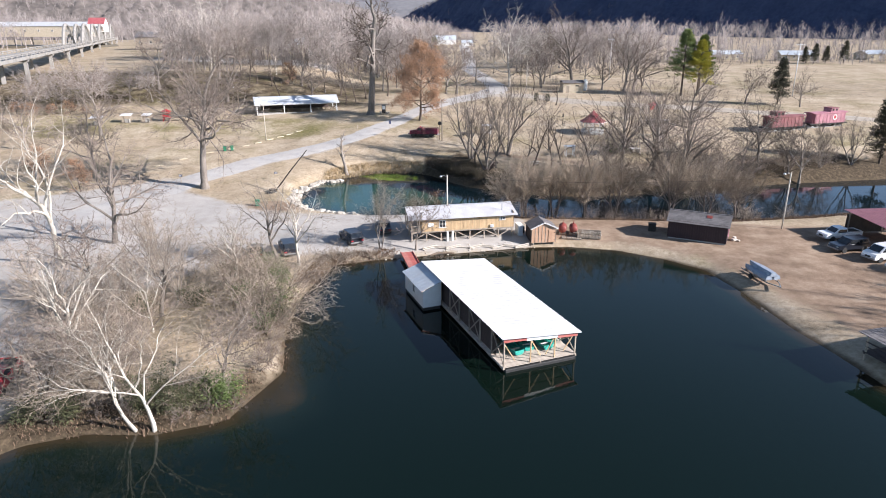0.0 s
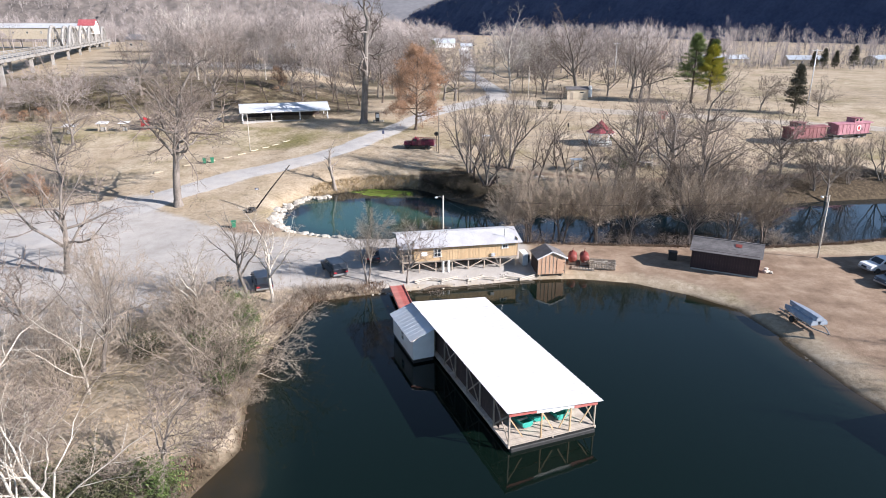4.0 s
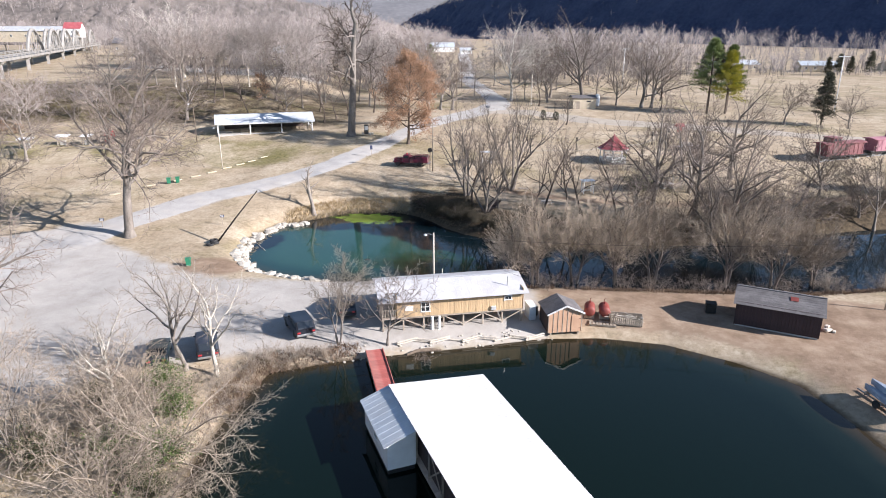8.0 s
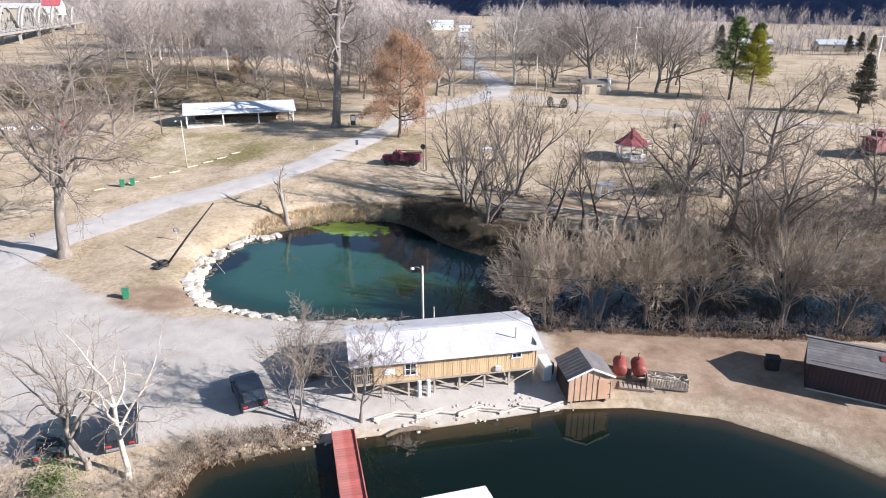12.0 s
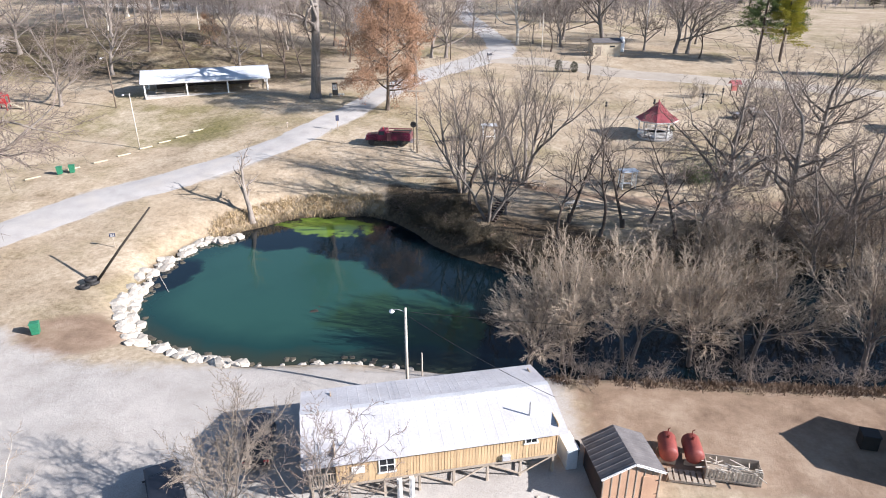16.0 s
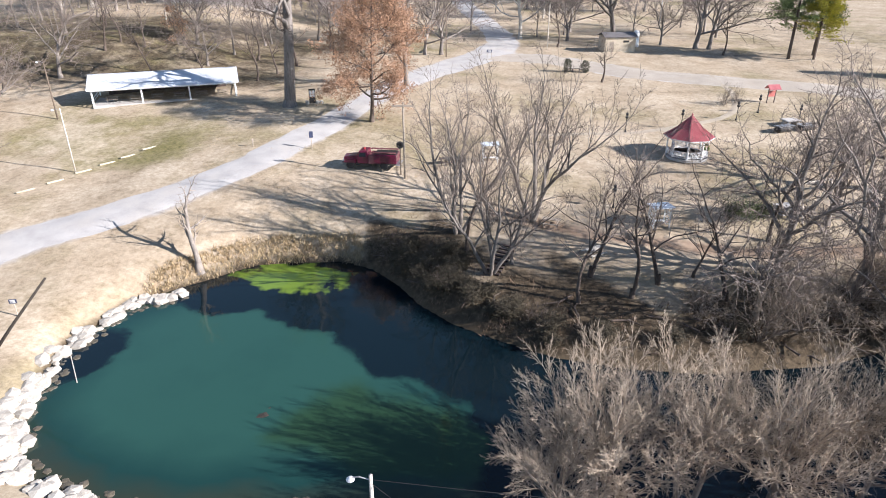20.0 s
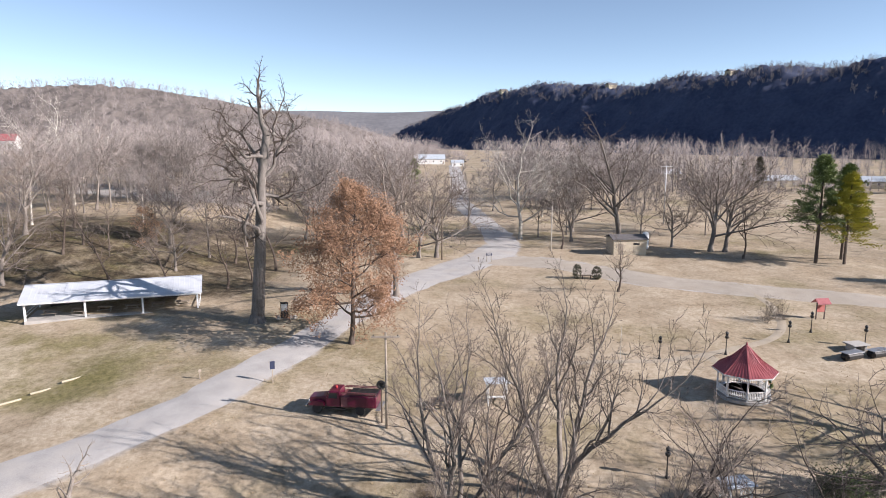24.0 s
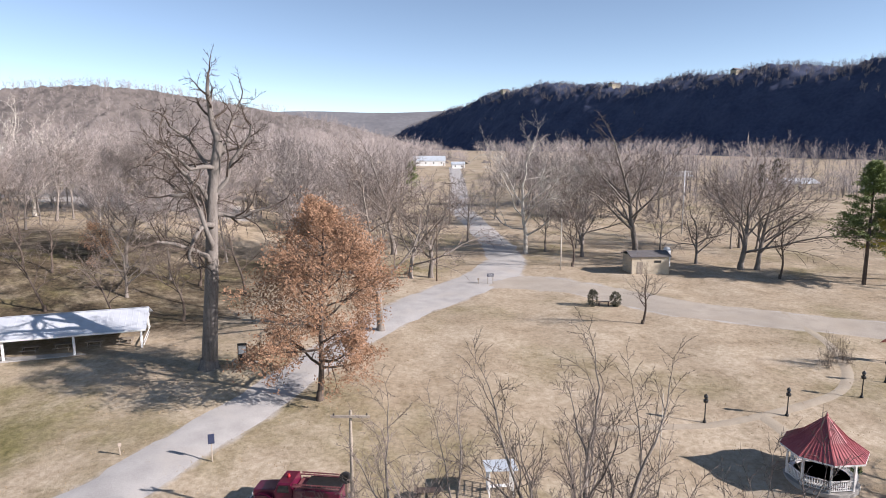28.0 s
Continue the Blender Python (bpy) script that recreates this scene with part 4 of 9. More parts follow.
def leaf_geo(rng, tips, count, size, scatter, edge_bias=1.0):
    """Many small folded leaves about the twigs' ends."""
    g = Geo()
    out = max(1e-3, max(math.hypot(t.x, t.y) for t in tips))
    for _ in range(count):
        c = rng.choice(tips)
        while rng.random() > edge_bias + (1 - edge_bias) * math.hypot(c.x, c.y) / out:
            c = rng.choice(tips)
        c = c + Vector((rng.gauss(0, scatter), rng.gauss(0, scatter), rng.gauss(0, scatter)))
        a = Vector((rng.gauss(0, 1), rng.gauss(0, 1), rng.gauss(0, 0.7))).normalized()
        b = a.orthogonal().normalized()
        n = a.cross(b) * 0.3
        s = size * rng.uniform(0.6, 1.4)
        g.add([c - a * s, c + b * s * 0.45 + n * s, c + a * s, c - b * s * 0.45 + n * s], [(0, 1, 2), (0, 2, 3)])
    return g


TREE_KINDS = {}


def tree_kind(key, kind, seed, height, girth, bark, twig, leaves=None, leaf_mat=None):
    """Keeps the meshes of one kind of tree for its copies."""
    thick, fine, tips = tree_geo(kind, seed, height, girth)
    crown = None
    if leaves:
        crown = mesh_of(leaf_geo(random.Random(seed), tips, *leaves), "foliage", leaf_mat)
    TREE_KINDS[key] = (mesh_of(thick, "trunk", bark, True), mesh_of(fine, "crown", twig, False), crown, height)




def tree(key, x, y, height, rz=0.0, name="tree", label="bare grey-brown winter tree standing in dry grass", group="trees of the park", wide=1.0, tilt=0.0):
    trunk, crown, leaves, h = TREE_KINDS[key]
    s = height / h
    t = thing(name, (x, y, float(land(x, y))), 0, label, "shrub" if name.endswith("shrub") else "tree", group)
    t.matrix_basis = pose(x, y, float(land(x, y)) - 0.05, tilt, 0, rz) @ Matrix.Diagonal((s * wide, s * wide, s, 1))
    part("trunk", trunk, None, t)
    part("crown", crown, None, t)
    if leaves:
        part("foliage", leaves, None, t)
    return t


tree_kind("broad_1", "broad", 11, 20, 0.46, M["bark"], M["twig"])
tree_kind("great", "great", 15, 22, 0.58, M["bark"], M["twig"])
tree_kind("snag", "snag", 17, 9, 0.38, M["bark"], M["tan_twig"])
tree_kind("broad_2", "broad", 12, 16, 0.30, M["bark"], M["twig"])
tree_kind("upright_1", "upright", 21, 20, 0.40, M["bark"], M["twig"])
tree_kind("upright_2", "upright", 22, 16, 0.28, M["bark"], M["twig"])
tree_kind("crooked_1", "crooked", 31, 12, 0.2, M["bark"], M["twig"])
tree_kind("crooked_2", "broad", 34, 20, 0.36, M["dark_bark"], M["twig"])
tree_kind("slender_1", "slender", 41, 14, 0.20, M["dark_bark"], M["twig"])
tree_kind("slender_2", "slender", 42, 12, 0.17, M["dark_bark"], M["twig"])
tree_kind("vase_1", "vase", 51, 14, 0.27, M["bark"], M["twig"])
tree_kind("vase_2", "vase", 52, 10, 0.10, M["bark"], M["tan_twig"])
tree_kind("sycamore_1", "sycamore", 61, 14, 0.16, M["pale_bark"], M["tan_twig"])
tree_kind("sycamore_3", "sycamore", 64, 14, 0.17, M["pale_bark"], M["tan_twig"])
tree_kind("sycamore_5", "limby", 63, 20, 0.34, M["pale_bark"], M["tan_twig"])
tree_kind("limby_1", "limby", 65, 12, 0.2, M["pale_bark"], M["tan_twig"])
tree_kind("limby_2", "limby", 66, 12, 0.2, M["bark"], M["tan_twig"])
tree_kind("sycamore_2", "broad", 68, 26, 0.4, M["pale_bark"], M["pale_twig"])
tree_kind("veteran", "veteran", 71, 31, 0.74, M["old_bark"], M["dark_bark"])
tree_kind("brush", "brush", 84, 4, 0.05, M["twig"], M["twig"])
tree_kind("thicket", "shrub", 85, 9, 0.09, M["twig"], M["stream_twig"])
tree_kind("fan_1", "fan", 86, 10, 0.14, M["twig"], M["stream_twig"])
tree_kind("fan_2", "fan", 87, 10, 0.13, M["twig"], M["stream_twig"])
tree_kind("shrub_1", "shrub", 81, 8, 0.07, M["tan_twig"], M["tan_twig"])
tree_kind("shrub_2", "shrub", 82, 7, 0.06, M["twig"], M["stream_twig"])
tree_kind("shrub_3", "shrub", 83, 4, 0.04, M["tan_twig"], M["tan_twig"])
tree_kind("oak", "oak", 91, 19, 0.32, M["dark_bark"], M["dark_bark"], (34000, 0.13, 0.36, 0.25), M["dry_leaf"])
tree_kind("small_oak", "oak", 92, 9, 0.14, M["dark_bark"], M["dark_bark"], (2600, 0.13, 0.3), M["dry_leaf"])
for _i in range(6):
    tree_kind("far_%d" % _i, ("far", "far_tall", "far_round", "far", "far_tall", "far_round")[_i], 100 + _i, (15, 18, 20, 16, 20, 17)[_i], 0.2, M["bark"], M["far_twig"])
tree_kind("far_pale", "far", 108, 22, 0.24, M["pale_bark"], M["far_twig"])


def conifer_meshes(seed, height, radius, bottom, count, leaf_mat, droop=0.25, sparse=1.0):
    rng = random.Random(seed)
    trunk, leaf = Geo(), Geo()
    trunk.tube([(0, 0, -0.2), (0.05, 0, height * 0.5), (0, 0, height)], [height * 0.017, height * 0.012, 0.03], 7)
    for _ in range(count):
        f = rng.random() ** 0.8
        z = height * (bottom + (1 - bottom) * f)
        reach = radius * (1 - f) ** 0.75 * rng.uniform(0.55, 1.1) + 0.15
        w = rng.uniform(0, 6.28)
        a, e = Vector((0, 0, z)), Vector((math.cos(w) * reach, math.sin(w) * reach, z + reach * rng.uniform(-droop, 0.35)))
        trunk.tube([a, e], [0.035, 0.012], 3, caps=False)
        d = (e - a).normalized()
        for _ in range(int(34 * sparse)):
            q = a.lerp(e, rng.uniform(0.25, 1.05)) + Vector((rng.gauss(0, 0.28), rng.gauss(0, 0.28), rng.gauss(0, 0.2)))
            n = (d + Vector((rng.gauss(0, 0.8), rng.gauss(0, 0.8), rng.gauss(0.15, 0.6)))).normalized() * rng.uniform(0.3, 0.6)
            s = n.orthogonal().normalized() * 0.1
            leaf.add([q - s, q + s, q + n], [(0, 1, 2)])
    return mesh_of(trunk, "trunk", M["dark_bark"]), mesh_of(leaf, "foliage", leaf_mat)


def conifer(meshes, x, y, s, label, group="evergreens"):
    t = thing("conifer_tree", (x, y, 0), 0, label, "tree", group)
    t.matrix_basis = pose(x, y, float(land(x, y)), 0, 0, x * 37) @ Matrix.Diagonal((s, s, s, 1))
    part("trunk", meshes[0], None, t)
    part("foliage", meshes[1], None, t)
    return t


# The park's single trees
tree("great", -45.1, 62.2, 26, 40, label="large bare spreading tree beside the gravel road", wide=1.0)
tree("broad_2", -69.5, 72.5, 17, 130, label="bare spreading tree at the road's edge")
tree("snag", -22.2, 76.7, 9.2, 0, label="small gnarled bare tree on the spring pond's bank", wide=0.9)
tree("vase_2", -11.0, 30.7, 9.4, 10, label="bare many-stemmed tree on the shore by the parked cars", wide=1.15)
tree("crooked_1", -6.4, 30.9, 8.2, 100, label="slim bare tree on the shore beside the gangway", wide=0.8)
tree("veteran", -21.4, 117.6, 33, 0, label="very tall old bare tree with a thick grey trunk")
tree("oak", -8.6, 110.3, 19.0, 0, "oak_tree", "oak still holding russet brown leaves by the road", wide=0.92)
tree("upright_1", -4.6, 129, 23.5, 60, label="tall dark-barked bare tree beyond the oak")
for _k, _x, _y, _h, _r, _w in (("vase_1", 2.6, 80.4, 17.5, 200, 0.95), ("vase_1", 5.4, 73.2, 15.0, 50, 0.95), ("vase_1", 10.2, 82.8, 18.6, 140, 1.0), ("upright_1", 40.5, 66.0, 19.0, 200, 1.0), ("slender_1", 17.0, 69.2, 16.0, 0, 1.0), ("slender_2", 19.8, 71.2, 15.0, 70, 1.0), ("slender_1", 12.4, 68.6, 14.5, 150, 1.0), ("slender_2", 14.2, 72.6, 15.5, 250, 1.0), ("slender_2", 24.8, 68.8, 14.0, 30, 1.1), ("slender_1", 3.4, 77.4, 15.0, 120, 1.0),
                               ("slender_2", 23.3, 72.4, 9.6, 200, 1.0), ("slender_1", 32.6, 78.4, 17.5, 90, 0.9), ("upright_1", 31.4, 73.6, 21.0, 70, 1.0), ("broad_1", 36.2, 69.6, 22.0, 200, 0.95), ("vase_1", 41.6, 62.6, 12.5, 240, 0.9), ("broad_1", 49.4, 88.4, 20.0, 30, 0.95),
                               ("upright_1", 39.8, 81.5, 17.0, 120, 0.9), ("slender_1", 27.0, 68.0, 11.0, 20, 1.1), ("crooked_1", 45.3, 62.8, 13, 40, 0.9), ("crooked_1", 64.5, 70.6, 13, 140, 0.9), ("crooked_1", 55.8, 76.2, 10, 10, 1.0), ("crooked_1", 63.4, 73.0, 9.8, 200, 1.0), ("vase_2", 70.9, 75.6, 9.7, 20, 1.0),
                               ("vase_1", 78.0, 77.5, 11, 20, 0.9), ("slender_1", 28.0, 131.6, 9.8, 20, 1.4), ("crooked_1", 80.6, 133.4, 11.3, 20, 1.0), ("broad_2", 93.0, 128, 11.7, 60, 1.0), ("upright_2", 7.4, 74.8, 10.5, 200, 0.8), ("upright_1", 37.0, 63.6, 15.0, 310, 0.9), ("crooked_1", 26.2, 66.2, 12.0, 330, 1.0), ("upright_2", 59.5, 78.0, 15.0, 80, 1.0)):
    tree(_k, _x, _y, _h, _r, wide=_w, label="bare slender tree on the leafy stream bank" if _y < 84 else "bare winter tree in the dry field")
for _k, _x, _y, _h, _r in (("sycamore_2", 19.5, 179.0, 27.3, 0), ("upright_1", 40.9, 178, 27, 0), ("far_0", 8.7, 192.5, 17.3, 0), ("broad_2", 48.9, 168, 14, 0), ("upright_2", 54.9, 163.4, 22, 10), ("upright_1", 57.6, 163, 19, 200), ("slender_1", 58.1, 156.4, 13.2, 0),
                           ("upright_2", -2.2, 156.7, 15.9, 0), ("upright_2", 1.1, 157.6, 17.8, 90), ("upright_1", -6.4, 178.9, 23.4, 0), ("slender_1", 26.2, 166.3, 13.3, 0), ("upright_2", -15.8, 201, 17, 0), ("far_1", 18, 233, 16, 0), ("far_2", 58.6, 262, 22, 0),
                           ("sycamore_2", -86.8, 196, 26.6, 90), ("broad_2", -40.7, 140.6, 9.9, 0), ("slender_1", -57.5, 145.1, 10, 0), ("slender_2", -53, 144.5, 8.4, 0), ("slender_1", -58.7, 141.1, 12, 90), ("broad_2", -62.8, 113.5, 15, 0), ("broad_2", -99.3, 126.9, 16, 0),
                           ("upright_2", -46.0, 152.0, 13, 0), ("slender_1", -34.0, 150.0, 12, 30), ("slender_2", -28.0, 139.0, 10, 30), ("upright_2", -70.0, 150.0, 14, 70), ("slender_1", -20.0, 152.0, 13, 30), ("upright_2", 33.0, 190.0, 18, 30), ("upright_2", 30.0, 176.0, 15, 130), ("broad_2", -82.0, 100.0, 15, 30), ("broad_2", -92, 88, 14, 200), ("broad_2", -110, 100, 15, 100), ("slender_1", -30, 133, 11, 10), ("slender_2", -38, 132, 9, 80), ("upright_2", -62, 131, 13, 10), ("slender_1", -75, 137, 12, 200), ("slender_2", -48, 134, 10, 100), ("slender_1", -26, 146, 13, 300), ("upright_2", -84, 140, 14, 300), ("slender_1", -66, 158, 12, 20), ("slender_2", -14, 141, 11, 20), ("slender_1", -16, 165, 14, 20)):
    _h = _h * (1.25 if _x < -12 and 130 < _y < 166 else 1.05)
    tree(_k, _x, _y, _h, _r, label="tall white-barked bare tree on the park's edge" if _k.startswith("syc") else "bare winter tree on the park's edge", wide=1.15)
tree("small_oak", -49.0, 150.0, 7, 0, "oak_tree", "small russet-leaved oak on the leafy slope")
tree("small_oak", -66.0, 60.0, 6, 0, "oak_tree", "small russet-leaved oak beside the road")
tree("small_oak", -76.0, 66.0, 7, 90, "oak_tree", "small russet-leaved oak beside the road")
tree("shrub_3", 43.3, 117.8, 4.1, 0, "vase_shrub", "upright bare shrub beside the footpath", "upright shrubs", 0.42)
tree("shrub_3", 45.2, 118.4, 3.4, 100, "vase_shrub", "upright bare shrub beside the footpath", "upright shrubs", 0.4)

for _x, _y, _h, _r in ((-93.4, 121.1, 14.1, 0), (-105.8, 124.9, 12.3, 70), (-89.1, 131.6, 10.5, 140), (-109.6, 121.1, 10.0, 210), (-82.7, 131.3, 10.4, 280), (-101.6, 128.4, 13.2, 330), (-114.0, 128.0, 11.0, 30), (-97.0, 134.0, 11.0, 100)):
    tree("far_%d" % (int(_r) % 4), _x, _y, _h, _r, label="bare spreading tree on the rise below the bridge", wide=1.15)
for _x, _y, _h in ((-108, 117.5, 3.4), (-103.4, 118.6, 3.0), (-99, 119.2, 3.6), (-113, 119.4, 3.2), (-94.6, 118.4, 2.6)):
    tree("small_oak", _x, _y, _h, _x * 40, "oak_shrub", "low russet-leaved oak scrub at the field's edge", "russet scrub", 1.5)
# Trees of the east bank that shade the dirt lot
for _k, _x, _y, _h, _r in (("far_2", 60, -3, 17, 0), ("far_0", 67, 3, 18, 80), ("far_2", 74, -7, 18, 160), ("far_0", 64, -13, 17, 240), ("great", 80, 7, 19, 20), ("great", 86, 15, 18, 100), ("great", 71, 9, 16, 300), ("far_2", 92, 26, 18, 60), ("broad_1", 76, 13, 18, 10), ("broad_1", 84, 22, 18, 130), ("broad_1", 91, 9, 20, 220), ("broad_1", 70, -2, 17, 310), ("broad_2", 79, -12, 17, 60)):
    tree(_k, _x, _y, _h, _r, label="bare tree on the east bank beside the dirt lot")

# The peninsula's trees and thicket
tree("sycamore_1", -24.0, -9.0, 13.2, 20, label="white-barked sycamore leaning from the water's edge", wide=1.3, tilt=0)
tree("sycamore_3", -27.2, -6.9, 9.5, 120, label="pale crooked sycamore among the undergrowth", wide=1.1)
tree("sycamore_3", -25.4, -9.0, 11.5, -80, label="pale forked sycamore at the water's edge", wide=1.1, tilt=30)
tree("sycamore_5", -48.9, 23.6, 22.5, 100, label="white-barked sycamore beside the gravel lot", wide=0.9)
tree("broad_1", -46.8, 32.6, 19.5, 200, label="dark bare tree beside the gravel lot", wide=0.85)
tree("crooked_1", -20.6, -3.6, 7.5, 60, label="crooked bare tree leaning over the pond")
tree("limby_1", -26.3, 18.4, 10.0, 160, label="pale bare tree on the peninsula")
tree("limby_1", -20.4, 24.4, 11.5, 300, label="pale sycamore with long bare limbs on the shore")
tree("limby_2", -23.2, 25.0, 12.0, 20, label="grey crooked tree with long limbs beside the parked cars", tilt=8)
tree("vase_2", -33.0, 6.0, 9.0, 20, label="bare many-stemmed tree on the peninsula")
tree("vase_2", -30.5, 13.0, 9.5, 120, label="bare many-stemmed tree on the peninsula")
tree("vase_2", -36.0, 20.0, 10, 220, label="bare many-stemmed tree on the peninsula")
for _k, _x, _y, _h, _r in (("shrub_1", -20.4, 13.2, 9.0, 0), ("shrub_1", -22.0, 8.4, 8.4, 90), ("shrub_2", -24.5, 17.5, 6.0, 50), ("shrub_2", -28.5, -4.5, 5.8, 150), ("shrub_2", -31.5, -2.5, 6.2, 250), ("shrub_2", -33.0, 1.5, 6.0, 20), ("shrub_3", -18.3, 4.6, 3.0, 20),
                           ("shrub_1", -31.2, 4.2, 8.8, 300), ("shrub_2", -19.8, 6.3, 7.6, 30), ("shrub_1", -30.6, 15.0, 7.2, 60), ("shrub_2", -25.1, 15.1, 7.7, 130), ("shrub_1", -38.5, 9.1, 7.7, 200), ("shrub_1", -43.7, 12.1, 6.8, 330), ("shrub_2", -34.1, -5.4, 7.6, 70), ("shrub_2", -29.5, -6.6, 5.6, 10), ("shrub_1", -35.5, 3.5, 7.5, 110), ("shrub_3", -22.5, -5.5, 3.5, 100), ("shrub_3", -17.9, 25.4, 2.4, 40), ("shrub_3", -16.4, 27.4, 2.6, 140), ("shrub_3", -14.4, 28.2, 2.2, 240), ("shrub_3", -12.2, 28.6, 1.8, 300), ("shrub_3", -19.0, 22.8, 2.8, 90), ("shrub_3", -25.5, -6.5, 3.0, 200), ("shrub_2", -27.5, 21.0, 5.2, 200), ("shrub_3", -22.0, 21.0, 3.2, 10)):
    tree(_k, _x, _y, _h, _r, "tan_shrub", "dense tan leafless shrub by the water", "shrubs on the peninsula")

for _k, _x, _y, _h, _r, _l in (("limby_1", -33.5, -1.0, 12.5, 40, "pale slim sycamore among the undergrowth"), ("limby_2", -31.0, 9.5, 11.5, 250, "grey crooked tree on the peninsula"), ("crooked_1", -28.6, -5.0, 9.0, 330, "grey crooked tree among the undergrowth"), ("sycamore_3", -30.2, 5.6, 10.5, 200, "pale slim sycamore on the peninsula"), ("limby_2", -38.0, 4.0, 11.0, 90, "grey crooked tree by the gravel lot"), ("crooked_1", -35.5, -6.0, 8.5, 10, "grey crooked tree by the red pickup"), ("crooked_1", -39.5, 14.0, 11.0, 300, "grey crooked tree by the gravel lot")):
    tree(_k, _x, _y, _h, _r, label=_l)

_rng = random.Random(44)
for _x, _y in ((-32.4, -8.2), (-30.6, -8.0), (-28.6, -8.0), (-26.6, -7.8), (-22.6, -7.6), (-20.8, -7.0), (-19.0, -6.0), (-17.8, 2.6), (-18.4, 8.2), (-18.8, 11.0), (-18.6, 18.4), (-18.0, 20.6), (-31.4, -6.6), (-29.4, -6.4), (-27.4, -5.8), (-25.2, -6.0), (-23.4, -5.4), (-21.4, -4.6), (-19.6, -3.2), (-18.6, -1.0), (-18.2, 0.8), (-33.6, -6.4)):
    tree("brush", _x, _y, _rng.uniform(1.2, 2.2), _rng.uniform(0, 360), "brown_shrub", "tangled brown brush at the peninsula's edge", "brush on the bank", _rng.uniform(1.0, 1.5))
tree("brush", -2.9, 28.4, 1.0, 30, "brush_heap", "heap of brown dead branches in the shallow water", "brush on the bank", 1.5).location.z = -0.05
# The stream bank's shrubs
for _k, _x, _y, _h, _r, _w in (("fan_2", 6.6, 47.2, 9.2, 0, 0.9), ("fan_1", 9.8, 48.2, 11.2, 45, 0.9), ("fan_2", 14.4, 48.4, 11.6, 80, 0.95), ("fan_1", 19.4, 48.2, 11.2, 160, 0.95), ("fan_2", 24.2, 48.6, 11.6, 240, 0.95), ("fan_1", 32.4, 47.4, 11.4, 320, 1.0), ("fan_2", 37.6, 47.2, 11.0, 40, 1.0), ("fan_1", 43.0, 48.0, 9.0, 130, 1.0), ("shrub_2", 40.5, 66.8, 7.0, 220, 1.1),
                               ("shrub_2", 46.5, 69.5, 6.5, 310, 1.1), ("shrub_3", 44.0, 46.2, 3.2, 50, 1.1), ("shrub_3", 50.0, 46.2, 3.0, 150, 1.1), ("shrub_2", 29.5, 67.4, 4.6, 10, 1.1), ("shrub_2", 56.0, 72.0, 6.5, 10, 1.1), ("shrub_2", 64.0, 74.0, 6.5, 100, 1.1), ("shrub_2", 72.0, 77.0, 6.0, 200, 1.1), ("shrub_3", 22.0, 67.5, 3.2, 20, 1.1), ("thicket", 25.5, 63.6, 6.5, 10, 1.0), ("thicket", 29.4, 65.0, 8.5, 160, 1.0), ("thicket", 37.6, 64.6, 8.0, 250, 1.1), ("thicket", 34.2, 67.2, 9.5, 70, 1.0), ("thicket", 40.4, 67.6, 9.0, 140, 1.0), ("thicket", 45.6, 68.6, 9.0, 210, 1.0)):
    t_ = tree(_k, _x, _y, _h, _r, "tan_shrub", "dense tan leafless shrub leaning over the stream", "shrubs along the stream", _w)
    t_.location.z = max(t_.location.z, -0.1)

# Low brush between the stream's shrubs and the gravel
_rng = random.Random(52)
for _i in range(15):
    _x = 9.0 + 2.6 * _i + _rng.uniform(-0.6, 0.6)
    tree("brush", _x, 45.9 + _rng.uniform(-0.5, 0.6), _rng.uniform(1.8, 3.2), _rng.uniform(0, 360), "brown_shrub", "tangled brown leafless brush beside the stream", "brush on the bank", _rng.uniform(1.0, 1.4))

# Brown brush along the north bank
_rng = random.Random(5)
for _x, _y in ((-4.9, 79.8), (-3.6, 78.4), (-2.2, 76.6), (-0.4, 75.0), (1.4, 72.4), (9.0, 66.0), (22.5, 63.6), (27.0, 64.4), (33.5, 66.0)):
    tree("brush", _x, _y, _rng.uniform(1.4, 2.4), _rng.uniform(0, 360), "brown_shrub", "tangled brown leafless brush on the pond's bank", "brush on the bank", _rng.uniform(0.9, 1.4))

_pine = conifer_meshes(5, 19, 6.2, 0.3, 120, M["pine_leaf"], 0.1, 2.6)
_gold = conifer_meshes(6, 16, 5.4, 0.25, 120, M["yellow_leaf"], 0.1, 2.4)
_cedar = conifer_meshes(7, 12, 3.4, 0.1, 170, M["cedar_leaf"], 0.1)
conifer(_pine, 69.3, 152.4, 1.0, "dark green pine at the field's edge")
conifer(_gold, 73.6, 151.0, 1.0, "yellow-green evergreen beside the pine")
conifer(_pine, 75.5, 155.0, 0.9, "dark green pine at the field's edge")
conifer(_cedar, 89.1, 132.6, 1.0, "dark cedar in the open field")
conifer(_cedar, 84.1, 78.4, 1.1, "dark cedar by the stream")
for _x, _y, _s in ((125, 300, 1.0), (133, 304, 1.15), (180, 293, 0.7), (186, 295, 0.8), (193, 297, 0.7), (204, 300, 0.9)):
    conifer(_cedar, _x, _y, _s, "dark cedar in the hedge beyond the field", "far evergreens")
conifer(_pine, -8, 300, 0.7, "far evergreen among bare trees", "far evergreens")


